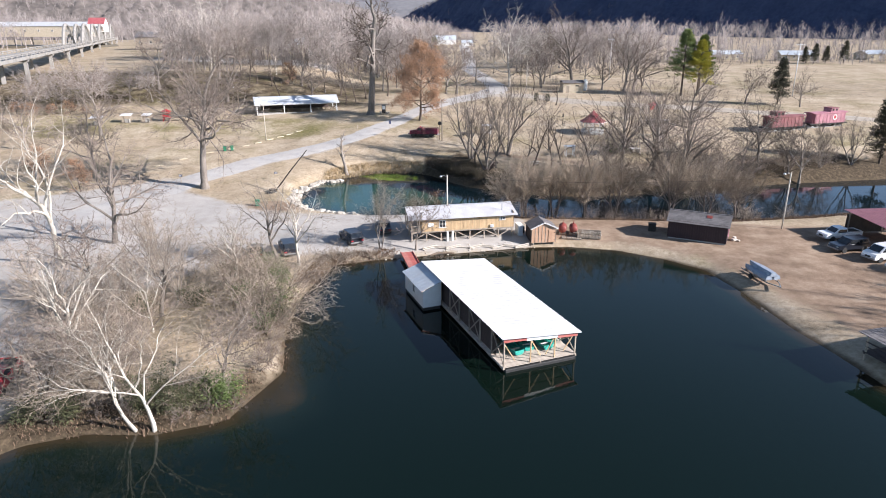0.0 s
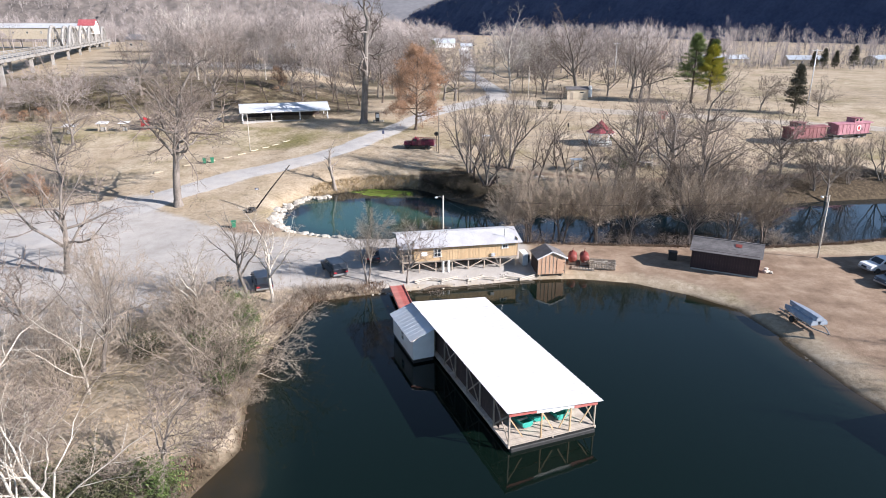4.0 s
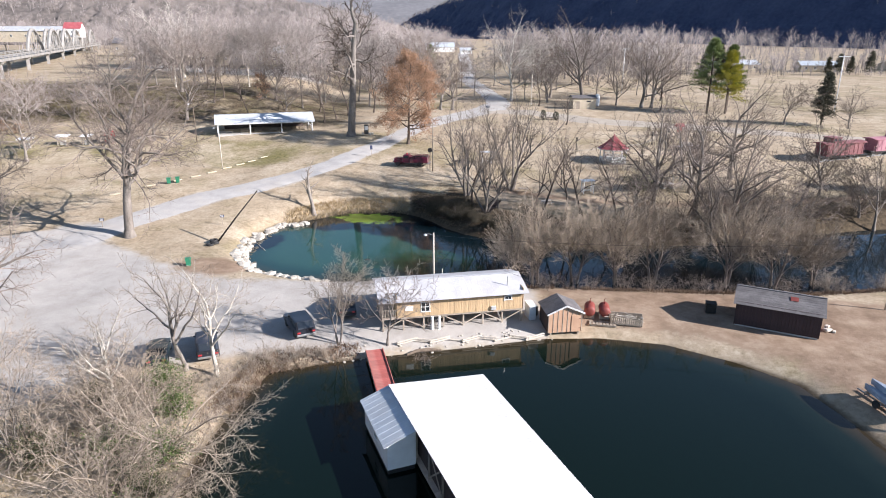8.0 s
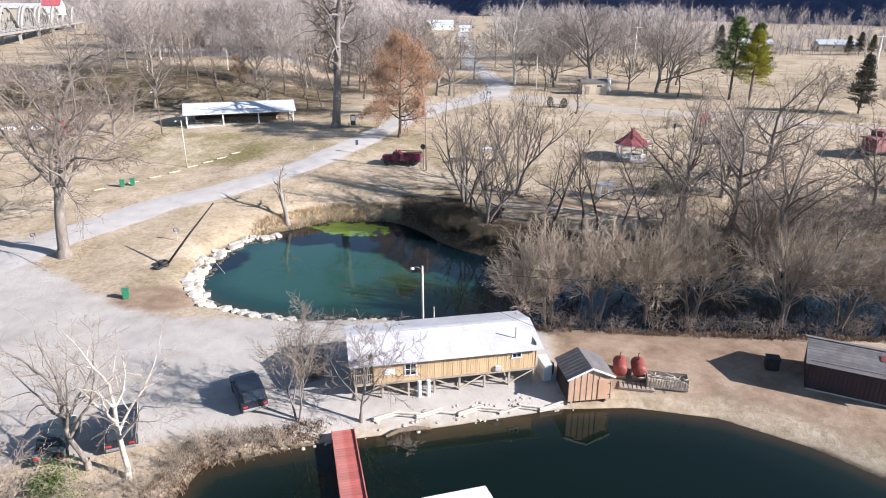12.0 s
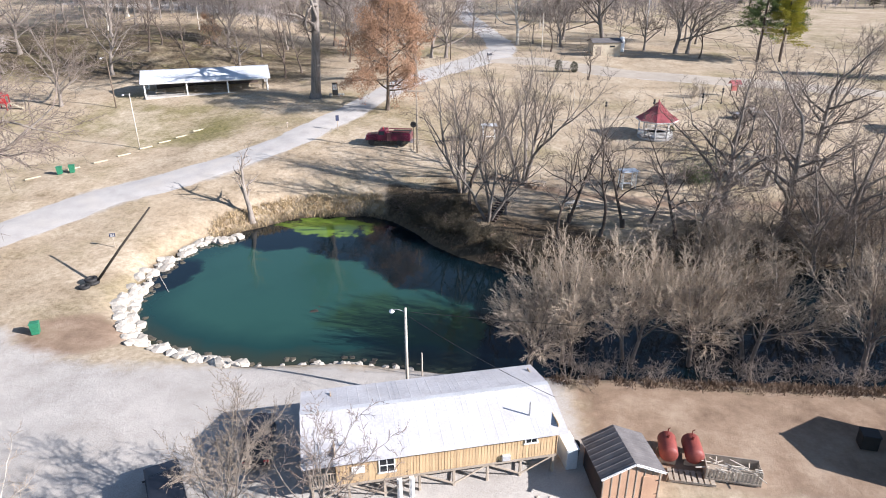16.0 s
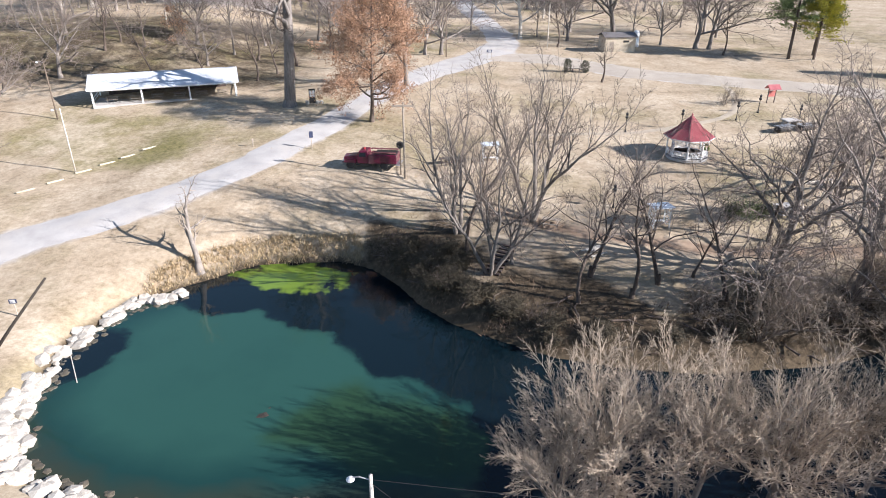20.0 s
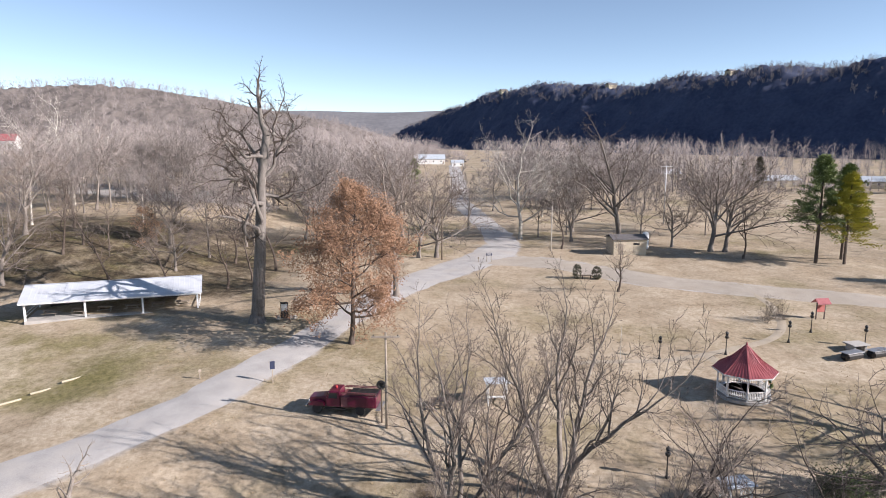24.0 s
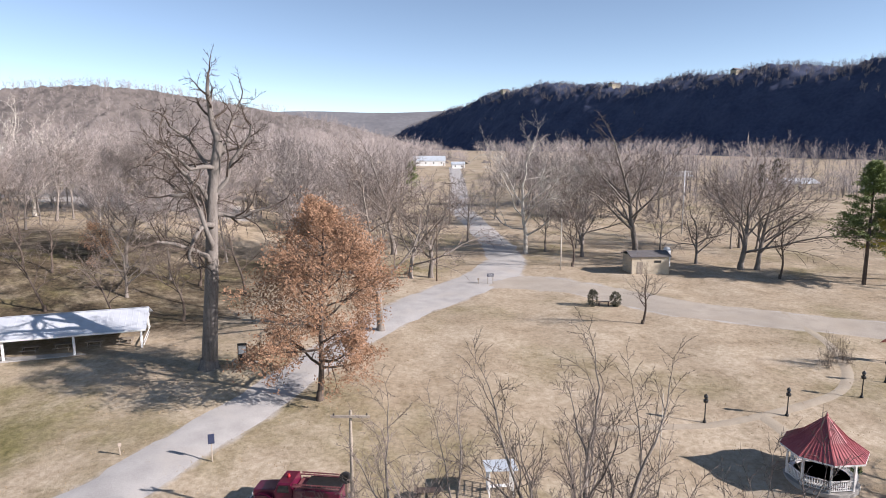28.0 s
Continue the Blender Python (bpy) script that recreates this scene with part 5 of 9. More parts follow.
# Green evergreen shrubs
def leafy_bush(x, y, r, seed, label, leaf="green_leaf"):
    rng = random.Random(seed)
    t = thing("evergreen_bush", (x, y, float(land(x, y))), 0, label, "bush", "evergreen bushes")
    stems, tips = Geo(), []
    for _ in range(14):
        w, l = rng.uniform(0, 6.28), rng.uniform(0.2, 1)
        e = Vector((math.cos(w) * r * l, math.sin(w) * r * l, r * rng.uniform(0.5, 1.15)))
        stems.tube([(0, 0, 0), e * 0.5 + Vector((0, 0, 0.1)), e], [0.03, 0.02, 0.008], 3, caps=False)
        tips += [e, e * 0.75, e * 0.55]
    part("stem", stems, M["dark_bark"], t)
    part("foliage", leaf_geo(rng, tips, 1500, 0.09, r * 0.28), M[leaf], t)


leafy_bush(-19.8, -5.8, 1.5, 1, "bright green leafy bush at the water's edge")
leafy_bush(-21.4, -4.4, 1.2, 2, "green leafy bush at the water's edge")
leafy_bush(-23.6, 13.0, 1.6, 3, "green leafy bush under bare shrubs")
leafy_bush(-20.4, 7.2, 1.3, 4, "green leafy bush under bare shrubs")
leafy_bush(-27.2, -5.6, 1.1, 5, "green leafy bush under bare shrubs")
for _i, (_x, _y, _r) in enumerate(((-23.4, -6.9, 1.5), (-22.2, -6.2, 1.2), (-25.6, -6.8, 1.4), (-30.6, -8.2, 1.5), (-33.6, -8.4, 1.4), (-24.8, -4.8, 1.6), (-28.4, 12.0, 1.6), (-21.2, 10.6, 1.7), (-19.4, 9.2, 1.4), (-27.0, 18.8, 1.5), (-33.0, 9.0, 1.6))):
    leafy_bush(_x, _y, _r, 30 + _i, "dull olive undergrowth below bare shrubs", "dull_leaf")
for _i, (_x, _y, _r) in enumerate(((-5.2, 79.9, 1.2), (-3.8, 78.6, 1.5), (-2.4, 76.4, 1.6), (-0.6, 74.0, 1.4), (1.6, 71.6, 1.5), (3.6, 69.6, 1.2), (6.4, 67.4, 1.3), (9.6, 65.4, 1.1), (13.6, 64.0, 1.0), (18.6, 63.4, 1.2), (24.0, 64.0, 1.2))):
    leafy_bush(_x, _y, _r, 60 + _i, "dark brown undergrowth on the spring pond's bank", "bank_leaf")
for _i, (_x, _y, _r) in enumerate(((-20.2, 12.4, 1.9), (-22.6, 20.4, 1.8), (-21.4, 18.2, 1.5), (-24.2, 22.6, 1.4))):
    leafy_bush(_x, _y, _r, 80 + _i, "olive green leafy bush among bare shrubs", "green_leaf")
_rng, _n = random.Random(91), 0
while _n < 16:
    _x, _y = _rng.uniform(-5, 30), _rng.uniform(61, 79)
    if 0.6 < float(shore(SPRING, _x, _y)) < 5 and _y < 80 - 1.1 * max(_x, 0):
        leafy_bush(_x, _y, _rng.uniform(0.7, 1.2), 200 + _n, "dark brown undergrowth on the spring pond's bank", "bank_leaf")
        _n += 1
leafy_bush(30.6, 82.6, 1.5, 6, "low dark green bush beside the stream path", "dull_leaf")
leafy_bush(32.0, 82.2, 1.6, 7, "low dark green bush beside the stream path")
leafy_bush(33.6, 82.6, 1.3, 8, "low dark green bush beside the stream path", "dull_leaf")


# Far woods: single trees in the middle distance, then joined woodland
def wood_ok(x, y):
    if -34 < x + 129 + 0.4 * (y - 147) < 42 and y < 520:
        return False
    if line_gap(ROAD, np.array([x]), np.array([y]))[0] < 4 or line_gap(BRANCH, np.array([x]), np.array([y]))[0] < 4:
        return False
    return not (-2 < x - 14 * (y - 150) / 390 < 24 and y > 190)


_rng = random.Random(77)
_n = 0
while _n < 150:
    if _rng.random() < 0.84:
        _x, _y = _rng.uniform(-125, -8), _rng.uniform(150, 300)
        if _x > -30 and _y < 165 or (-75 < _x < -35 and 170 < _y < 195):
            continue
    else:
        _x, _y = _rng.uniform(16, 70), _rng.uniform(172, 300)
    if not wood_ok(_x, _y):
        continue
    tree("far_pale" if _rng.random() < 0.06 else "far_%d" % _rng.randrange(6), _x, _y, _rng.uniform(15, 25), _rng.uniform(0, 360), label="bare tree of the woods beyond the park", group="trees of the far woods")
    _n += 1


def far_tree(g, rng, x, y, z, h, limbs=26, twigs=9):
    """A bare tree seen from far away: stem, limbs and a rounded, uneven spray of twigs."""
    bend = rng.gauss(0, 0.03) * h
    g.tube([(x, y, z - 0.5), (x + bend, y, z + h * 0.55)], [h * 0.014, h * 0.007], 3, caps=False)
    wide, tall, mid = h * rng.uniform(0.22, 0.36), h * rng.uniform(0.34, 0.44), h * rng.uniform(0.54, 0.62)
    for _ in range(limbs):
        w, f = rng.uniform(0, 6.28), rng.uniform(-0.75, 1.0)
        k = math.sqrt(max(0.0, 1 - f * f)) * rng.uniform(0.5, 1.05)
        e = Vector((x + bend + math.cos(w) * wide * k, y + math.sin(w) * wide * k, z + mid + tall * f * rng.uniform(0.75, 1.02)))
        a = Vector((x + bend * 0.6, y, z + h * max(0.12, min(0.55, 0.38 + 0.25 * f - 0.1 * rng.random()))))
        s = Vector((0.05, 0, 0.04))
        g.add([a - s, a + s, e], [(0, 1, 2)])
        out = (e - a).normalized()
        for _ in range(twigs):
            q = a.lerp(e, rng.uniform(0.4, 1))
            d = (out + Vector((rng.gauss(0, 0.6), rng.gauss(0, 0.6), rng.gauss(0.25, 0.5)))).normalized() * h * rng.uniform(0.06, 0.14)
            s = d.orthogonal().normalized() * (0.06 if twigs > 5 else 0.12)
            g.add([q - s, q + s, q + d], [(0, 1, 2)])


def woodland(name, spots, seed, label, lo=14, hi=22, ground=land, limbs=24, twigs=7):
    g, rng = Geo(), random.Random(seed)
    a = np.asarray(spots, float)
    for (x, y), z in zip(spots, ground(a[:, 0], a[:, 1]).tolist()):
        far_tree(g, rng, x, y, z, rng.uniform(lo, hi), limbs, twigs)
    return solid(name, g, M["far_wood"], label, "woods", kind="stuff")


def scatter(seed, count, x0, x1, y0, y1, ok=wood_ok):
    rng, out = random.Random(seed), []
    while len(out) < count:
        x, y = rng.uniform(x0, x1), rng.uniform(y0, y1)
        if ok(x, y):
            out.append((x, y))
    return out


woodland("woods", scatter(1, 360, -330, -12, 300, 560), 1, "grey leafless woods on the far rise", 17, 26)
woodland("woods", scatter(2, 150, 24, 150, 290, 520), 2, "grey leafless woods beyond the field", 9, 25)
woodland("woods", scatter(24, 190, 150, 340, 300, 520), 24, "low grey woods beyond the field", 6, 16)
woodland("woods", scatter(3, 120, 84, 330, 292, 350), 3, "grey leafless woods along the field's far edge", 5, 15)
woodland("undergrowth", scatter(21, 420, 40, 330, 282, 330), 21, "low leafless undergrowth at the wood's edge", 2.5, 6, limbs=14, twigs=6)
woodland("undergrowth", scatter(22, 110, 24, 90, 255, 330), 22, "low leafless undergrowth beyond the field", 2, 5, limbs=14, twigs=6)
woodland("undergrowth", scatter(23, 420, -150, -16, 205, 320), 23, "low leafless undergrowth of the park woods", 2, 6, limbs=14, twigs=6)
woodland("woods", scatter(4, 140, -330, -120, 150, 300), 4, "grey leafless woods by the bridge")
woodland("woods", scatter(5, 760, -420, 520, 520, 1000, lambda x, y: not (-8 < x - 14 < 34)), 5, "grey leafless woods in the valley", limbs=15, twigs=5)


# ---- far hills ----
BLUFF = pose(-190, 1560, 0, 0, 0, math.degrees(math.atan2(-850, 555)))


def bluff_z(u, w):
    """The wooded bluff across the valley: u along its foot, w back from it."""
    u, w = np.asarray(u, float), np.asarray(w, float)
    crest = 18 + 62 * ease(-190, 120, u) + 46 * ease(60, 330, u) - 10 * ease(380, 700, u) + 6 * ease(850, 1100, u) + 4 * np.sin(u * 0.017) + 3 * np.sin(u * 0.043 + 1)
    return 4 + crest * ease(0, 1, w / 170) + 2.0 * np.sin(u * 0.11 + w * 0.07) * np.sin(w * 0.09 - u * 0.05)


def ridge_z(x, y):
    """The low wooded rise behind the town."""
    x, y = np.asarray(x, float), np.asarray(y, float)
    crest = 80 - 36 * ease(-430, -60, x) + 4 * np.sin(x * 0.013)
    return 10 + crest * ease(0, 1, (y - 600) / 230) * ease(40, -160, x + 0 * y)


def far_z(x, y):
    x, y = np.asarray(x, float), np.asarray(y, float)
    return 8 + (104 + 9 * np.sin(x * 0.004 + 2) + 5 * np.sin(x * 0.011)) * ease(1500, 1900, y)


def hill(name, height, x0, x1, y0, y1, nx, ny, label, mat, rough=0.0):
    rng = np.random.default_rng(nx)

    def canopy(x, y):
        return height(x, y) + rough * rng.random(np.shape(x)) ** 2

    ob = sheet(name, np.linspace(x0, x1, nx), np.linspace(y0, y1, ny), canopy, lambda x, y: {}, mat)
    return tagged(ob, label, "hill", kind="structure")


# blue distance haze is part of the bluff's base colour
M["hazy_hill_wood"] = paint("haze_blue_hillside", (0.02, 0.032, 0.074), (0.045, 0.06, 0.112), 0.03, 1.0, 0.0, 1.0, 0.25)
# the far hills' haze is mixed into this pale grey
M["far_hill"] = paint("hazy_distant_hill", (0.13, 0.13, 0.14), (0.18, 0.18, 0.19), 0.01, 1.0, 0.0, 0.3, 0.08)
_bl = hill("hill", bluff_z, -150, 1700, -20, 330, 360, 70, "dark wooded bluff across the valley in shade", M["hazy_hill_wood"], 7.0)
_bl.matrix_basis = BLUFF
M["ridge_wood"] = paint("brown_wooded_rise", (0.10, 0.086, 0.078), (0.2, 0.172, 0.155), 0.03, 1.0, 0.0, 1.0, 0.25)
hill("hill", ridge_z, -900, 60, 590, 1100, 190, 90, "low wooded rise behind the town", M["ridge_wood"], 6.0)
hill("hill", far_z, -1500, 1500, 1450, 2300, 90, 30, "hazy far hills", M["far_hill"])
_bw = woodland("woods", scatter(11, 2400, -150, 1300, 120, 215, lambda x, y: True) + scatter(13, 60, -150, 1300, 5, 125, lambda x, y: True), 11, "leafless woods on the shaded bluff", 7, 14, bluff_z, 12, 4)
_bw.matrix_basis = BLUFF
woodland("woods", scatter(12, 900, -560, 30, 610, 850, lambda x, y: True), 12, "leafless woods on the low rise", 12, 18, ridge_z, 13, 4)


# Houses on the bluff's crest
def crest_house(u, w, length, label):
    x, y, _z = BLUFF @ Vector((u, w, 0))
    t = thing("crest_house", (x, y, float(bluff_z(u, w))), 30, label, "house", "houses on the bluff")
    part("wall", Geo().box((0, 0, 2.0), (length, 9, 10), cut=0.05), M["curb"], t)
    for s in (-1, 1):
        part("roof_slope", Geo().slab([(-length / 2 - 0.6, s * 5.2, 6.6), (length / 2 + 0.6, s * 5.2, 6.6), (length / 2 + 0.6, 0, 9.6), (-length / 2 - 0.6, 0, 9.6)], 0.25), M["dark_shingle"], t)
    for s in (-0.3, 0.0, 0.3):
        part("window", Geo().box((s * length, -4.53, 4.4), (2.0, 0.1, 1.6)), M["glass"], t)


crest_house(345, 160, 15, "pale house among trees on the bluff's crest")
crest_house(620, 165, 18, "pale house among trees on the bluff's crest")
crest_house(835, 165, 16, "pale house among trees on the bluff's crest")


# ---- buildings ----


def up_to(x, y):
    return float(land(x, y))


def window_part(parent, c, w, h, out, frame_mat, name="window", bars=1):
    """A framed window on a wall: c its centre, out the way it faces (unit x or y)."""
    o = Vector(out)
    s = Vector((0, 0, 1)).cross(o)
    c = Vector(c)

    def blk(u, z, su, sz, d0, d1):
        size = [abs(s[i]) * su + abs(o[i]) * (d1 - d0) for i in range(3)]
        size[2] = sz
        return c + s * u + Vector((0, 0, z)) + o * (d0 + d1) / 2, size

    win = part(name, Geo().box(*blk(0, 0, w, h, -0.02, 0.012)), M["glass"], parent, "dark window pane")
    fr = Geo()
    for u, z, su, sz in ((-w / 2, 0, 0.07, h + 0.14), (w / 2, 0, 0.07, h + 0.14), (0, h / 2, w + 0.14, 0.07), (0, -h / 2, w + 0.2, 0.08)):
        fr.box(*blk(u, z, su, sz, -0.01, 0.05))
    for b in range(bars):
        fr.box(*blk(0, h * ((b + 1) / (bars + 1) - 0.5), w, 0.04, -0.01, 0.035))
    fr.box(*blk(0, 0, 0.035, h, -0.01, 0.03))
    part("window_frame", fr, frame_mat, win, "white window frame")
    return win


def boathouse():
    W, L = 7.31, 20.3
    t = thing("boathouse", (2.43, -0.38, 0), 21.3, "floating boathouse with a white metal roof and open front", "boathouse")
    # floats and deck
    for i in range(9):
        part("float", Geo().box((W / 2, 0.5 + i * 2.4, 0.08), (W - 0.3, 1.3, 0.42), cut=0.05), M["black"], t, "black pontoon float")
    for x in (0.08, W / 2, W - 0.08):
        part("joist", Geo().box((x, L / 2, 0.33), (0.14, L, 0.16)), M["grey_wood"], t)
    plank = mesh_of(Geo().box((0, 0, 0), (W, 0.19, 0.045), cut=0.008), "deck_plank", M["deck_wood"])
    for i in range(int(5.5 / 0.2)):
        part("deck_plank", plank, None, t, m=pose(W / 2, 0.1 + i * 0.2, 0.43))
    for x, w in ((0.55, 1.1), (W / 2, 1.0), (W - 0.45, 0.9)):
        lane = mesh_of(Geo().box((0, 0, 0), (w, 0.38, 0.045), cut=0.008), "walkway_plank", M["deck_wood"])
        for i in range(38):
            part("walkway_plank", lane, None, t, m=pose(x, 5.7 + i * 0.385, 0.43))
    hl, hr = 3.33, 2.66

    def roof_h(x):
        return hl + (hr - hl) * x / W

    # posts and braces
    for side in (0.12, W - 0.12):
        for i in range(9):
            y = 0.15 + i * (L - 0.3) / 8
            part("post", Geo().box((side, y, (0.45 + roof_h(side) - 0.2) / 2), (0.12, 0.12, roof_h(side) - 0.65), cut=0.01), M["grey_wood"], t)
            if i < 8 and i % 2 == 0:
                br = Geo().beam((side, y, 0.6), (side, y + (L - 0.3) / 8, roof_h(side) - 0.4), 0.05, 0.1)
                br.beam((side, y + (L - 0.3) / 8, 0.6), (side, y, roof_h(side) - 0.4), 0.05, 0.1)
                part("brace", br, M["grey_wood"], t)
    for x in (2.7, 5.1):
        part("post", Geo().box((x, 0.15, 0.45 + (roof_h(x) - 0.65) / 2), (0.11, 0.11, roof_h(x) - 0.65), cut=0.01), M["pine_board"], t)
    for x0, x1 in ((0.15, 1.2), (2.7, 3.7), (4.2, 5.1), (6.0, 7.15)):
        part("brace", Geo().beam((x0, 0.16, 0.9 if x0 > 4 else 2.6), (x1, 0.16, 2.6 if x0 > 4 else 0.9), 0.05, 0.09), M["pine_board"], t)
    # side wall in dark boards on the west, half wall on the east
    # the boards' dark colour includes the shade of the open west side
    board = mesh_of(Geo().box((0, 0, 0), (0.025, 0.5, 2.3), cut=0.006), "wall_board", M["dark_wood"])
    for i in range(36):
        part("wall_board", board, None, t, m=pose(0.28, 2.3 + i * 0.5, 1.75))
    # fascia boards in red and white
    for i, (x0, x1, mt) in enumerate(((0.0, 2.2, "red_wood"), (2.2, 5.3, "white_paint"), (5.3, W, "red_wood"))):
        z0, z1 = roof_h(x0), roof_h(x1)
        part("fascia_board", Geo().prism([(x0 + 0.01, z0 - 0.48), (x1 - 0.01, z1 - 0.42), (x1 - 0.01, z1 - 0.1), (x0 + 0.01, z0 - 0.1)], 0.0, 0.05), M[mt], t, "red board" if mt == "red_wood" else "white board")
    side_fascia = Geo().box((-0.02, L / 2, hl - 0.16), (0.04, L, 0.14)).box((W + 0.02, L / 2, hr - 0.16), (0.04, L, 0.14))
    part("eave_board", side_fascia, M["grey_wood"], t)
    for i in range(15):
        part("rafter", Geo().beam((0.05, 0.2 + i * 1.42, hl - 0.12), (W - 0.05, 0.2 + i * 1.42, hr - 0.12), 0.06, 0.14), M["grey_wood"], t)
    n = 12
    for i in range(n):
        y0, y1 = -0.25 + i * (L + 0.5) / n, -0.25 + (i + 1) * (L + 0.5) / n
        lift = 0.006 * (i % 2)
        part("roof_sheet", Geo().ribbed((-0.25, y0, hl + lift), (-0.25, y1 + 0.03, hl + lift), (W + 0.3, y1 + 0.03, hr - 0.03 + lift), (W + 0.3, y0, hr - 0.03 + lift), 0.45, 0.02, 0.018), M["white_metal"], t)
    # the annex
    a = thing("boathouse_annex", (2.43, -0.38, 0), 21.3, "small white clapboard shed floating beside the boathouse", "shed")
    x0, x1, y0, y1, e0, e1 = -2.15, -0.12, 14.6, 20.55, 2.35, 3.22
    part("float", Geo().box(((x0 + x1) / 2, (y0 + y1) / 2, 0.14), (x1 - x0 - 0.1, y1 - y0 - 0.1, 0.46), cut=0.04), M["black"], a)
    for k in range(10):
        z = 0.36 + k * 0.2
        part("clapboard", Geo().box((x0 + 0.03, (y0 + y1) / 2, z + 0.1), (0.06 + 0.012 * (k % 2), y1 - y0, 0.196)), M["white_paint"], a)
    for nm, y in (("front_wall", y0 + 0.05), ("back_wall", y1 - 0.05)):
        part(nm, Geo().prism([(x0, 0.36), (x1, 0.36), (x1, e1 - 0.06), (x0, e0 - 0.06)], y - 0.04, y + 0.04), M["white_paint"], a)
    part("rake_trim", Geo().beam((x0 - 0.2, y0 - 0.02, e0 - 0.1), (x1, y0 - 0.02, e1 - 0.1), 0.04, 0.13), M["red_wood"], a, "red painted rake board")
    part("roof", Geo().ribbed((x0 - 0.3, y0 - 0.25, e0), (x0 - 0.3, y1 + 0.2, e0), (x1 + 0.05, y1 + 0.2, e1), (x1 + 0.05, y0 - 0.25, e1), 0.6, 0.015, 0.03), M["pale_metal"], a, "pale grey metal roof")
    window_part(a, (x0, y0 + 2.9, 1.5), 0.7, 0.95, (-1, 0, 0), M["white_paint"])
    # boats under the roof
    for i, (bx, by, rz) in enumerate(((2.2, 3.2, 6), (3.7, 3.6, -4), (5.2, 3.2, 4), (6.15, 3.9, -3))):
        m = pose(2.43, -0.38, 0, 0, 0, 21.3) @ pose(bx, by, 0.47, 0, 0, rz)
        rowing_boat(m, "teal", 3.4, 1.15, "teal fibreglass rowing boat stored in the boathouse")
    # red gangway
    g = thing("gangway", (-7.55, 29.6, 0), math.degrees(math.atan2(20.0 - 29.6, -5.2 + 7.55)), "red-painted plank gangway from shore to boathouse", "gangway")
    ln = math.hypot(9.6, 2.35)
    gp = mesh_of(Geo().box((0, 0, 0), (0.235, 1.66, 0.04), cut=0.006), "gangway_plank", M["red_wood"])
    for i in range(int(ln / 0.25)):
        part("gangway_plank", gp, None, g, m=pose(0.12 + i * 0.25, 0, 0.62 - 0.12 * i * 0.25 / ln))
    for s in (-0.78, 0.78):
        part("stringer", Geo().beam((0, s, 0.5), (ln, s, 0.38), 0.1, 0.18), M["grey_wood"], g)
        part("kick_rail", Geo().beam((0, s, 0.70), (ln, s, 0.58), 0.07, 0.1), M["red_wood"], g)
    for i in range(3):
        part("pile", Geo().tube([(1.5 + i * 3.4, 0.6, -1.5), (1.5 + i * 3.4, 0.6, 0.55)], [0.08, 0.07], 8), M["grey_wood"], g)


def rowing_boat(m, paint_key, length, beam_w, label, upside=False, group="boats"):
    """An open boat: hull shell with thickness, gunwale and thwarts."""
    t = thing("rowing_boat", (0, 0, 0), 0, label, "boat", group)
    t.matrix_basis = m @ (pose(0, 0, 0.45, 180) if upside else Matrix.Identity(4))
    n, hull = 9, Geo()
    rings = []
    for i in range(n):
        u = i / (n - 1)
        w = beam_w / 2 * (0.72 + 0.28 * math.sin(math.pi * min(1, u * 1.1 + 0.15))) * (1 if u < 0.6 else max(0.08, 1 - ((u - 0.6) / 0.4) ** 2))
        y = (u - 0.5) * length
        k = 0.05 * (u - 0.5) ** 2 * 4
        rings.append([(-w, y, 0.45 + k), (-w * 0.88, y, 0.15 + k), (-w * 0.6, y, k), (w * 0.6, y, k), (w * 0.88, y, 0.15 + k), (w, y, 0.45 + k), (w - 0.05, y, 0.45 + k), (w * 0.82, y, 0.18 + k), (w * 0.5, y, 0.05 + k), (-w * 0.5, y, 0.05 + k), (-w * 0.82, y, 0.18 + k), (-w + 0.05, y, 0.45 + k)])
    q = len(rings[0])
    fs = [(i * q + k, i * q + (k + 1) % q, (i + 1) * q + (k + 1) % q, (i + 1) * q + k) for i in range(n - 1) for k in range(q)]
    fs += [tuple(range(6)), tuple((n - 1) * q + k for k in range(6))]
    hull.add([p for r in rings for p in r], fs)
    part("hull", hull, M[paint_key], t, smooth=False)
    for y in (-0.28, 0.1):
        part("thwart", Geo().box((0, y * length, 0.33), (beam_w * 0.86, 0.22, 0.03), cut=0.005), M["white_paint"], t)
    return t


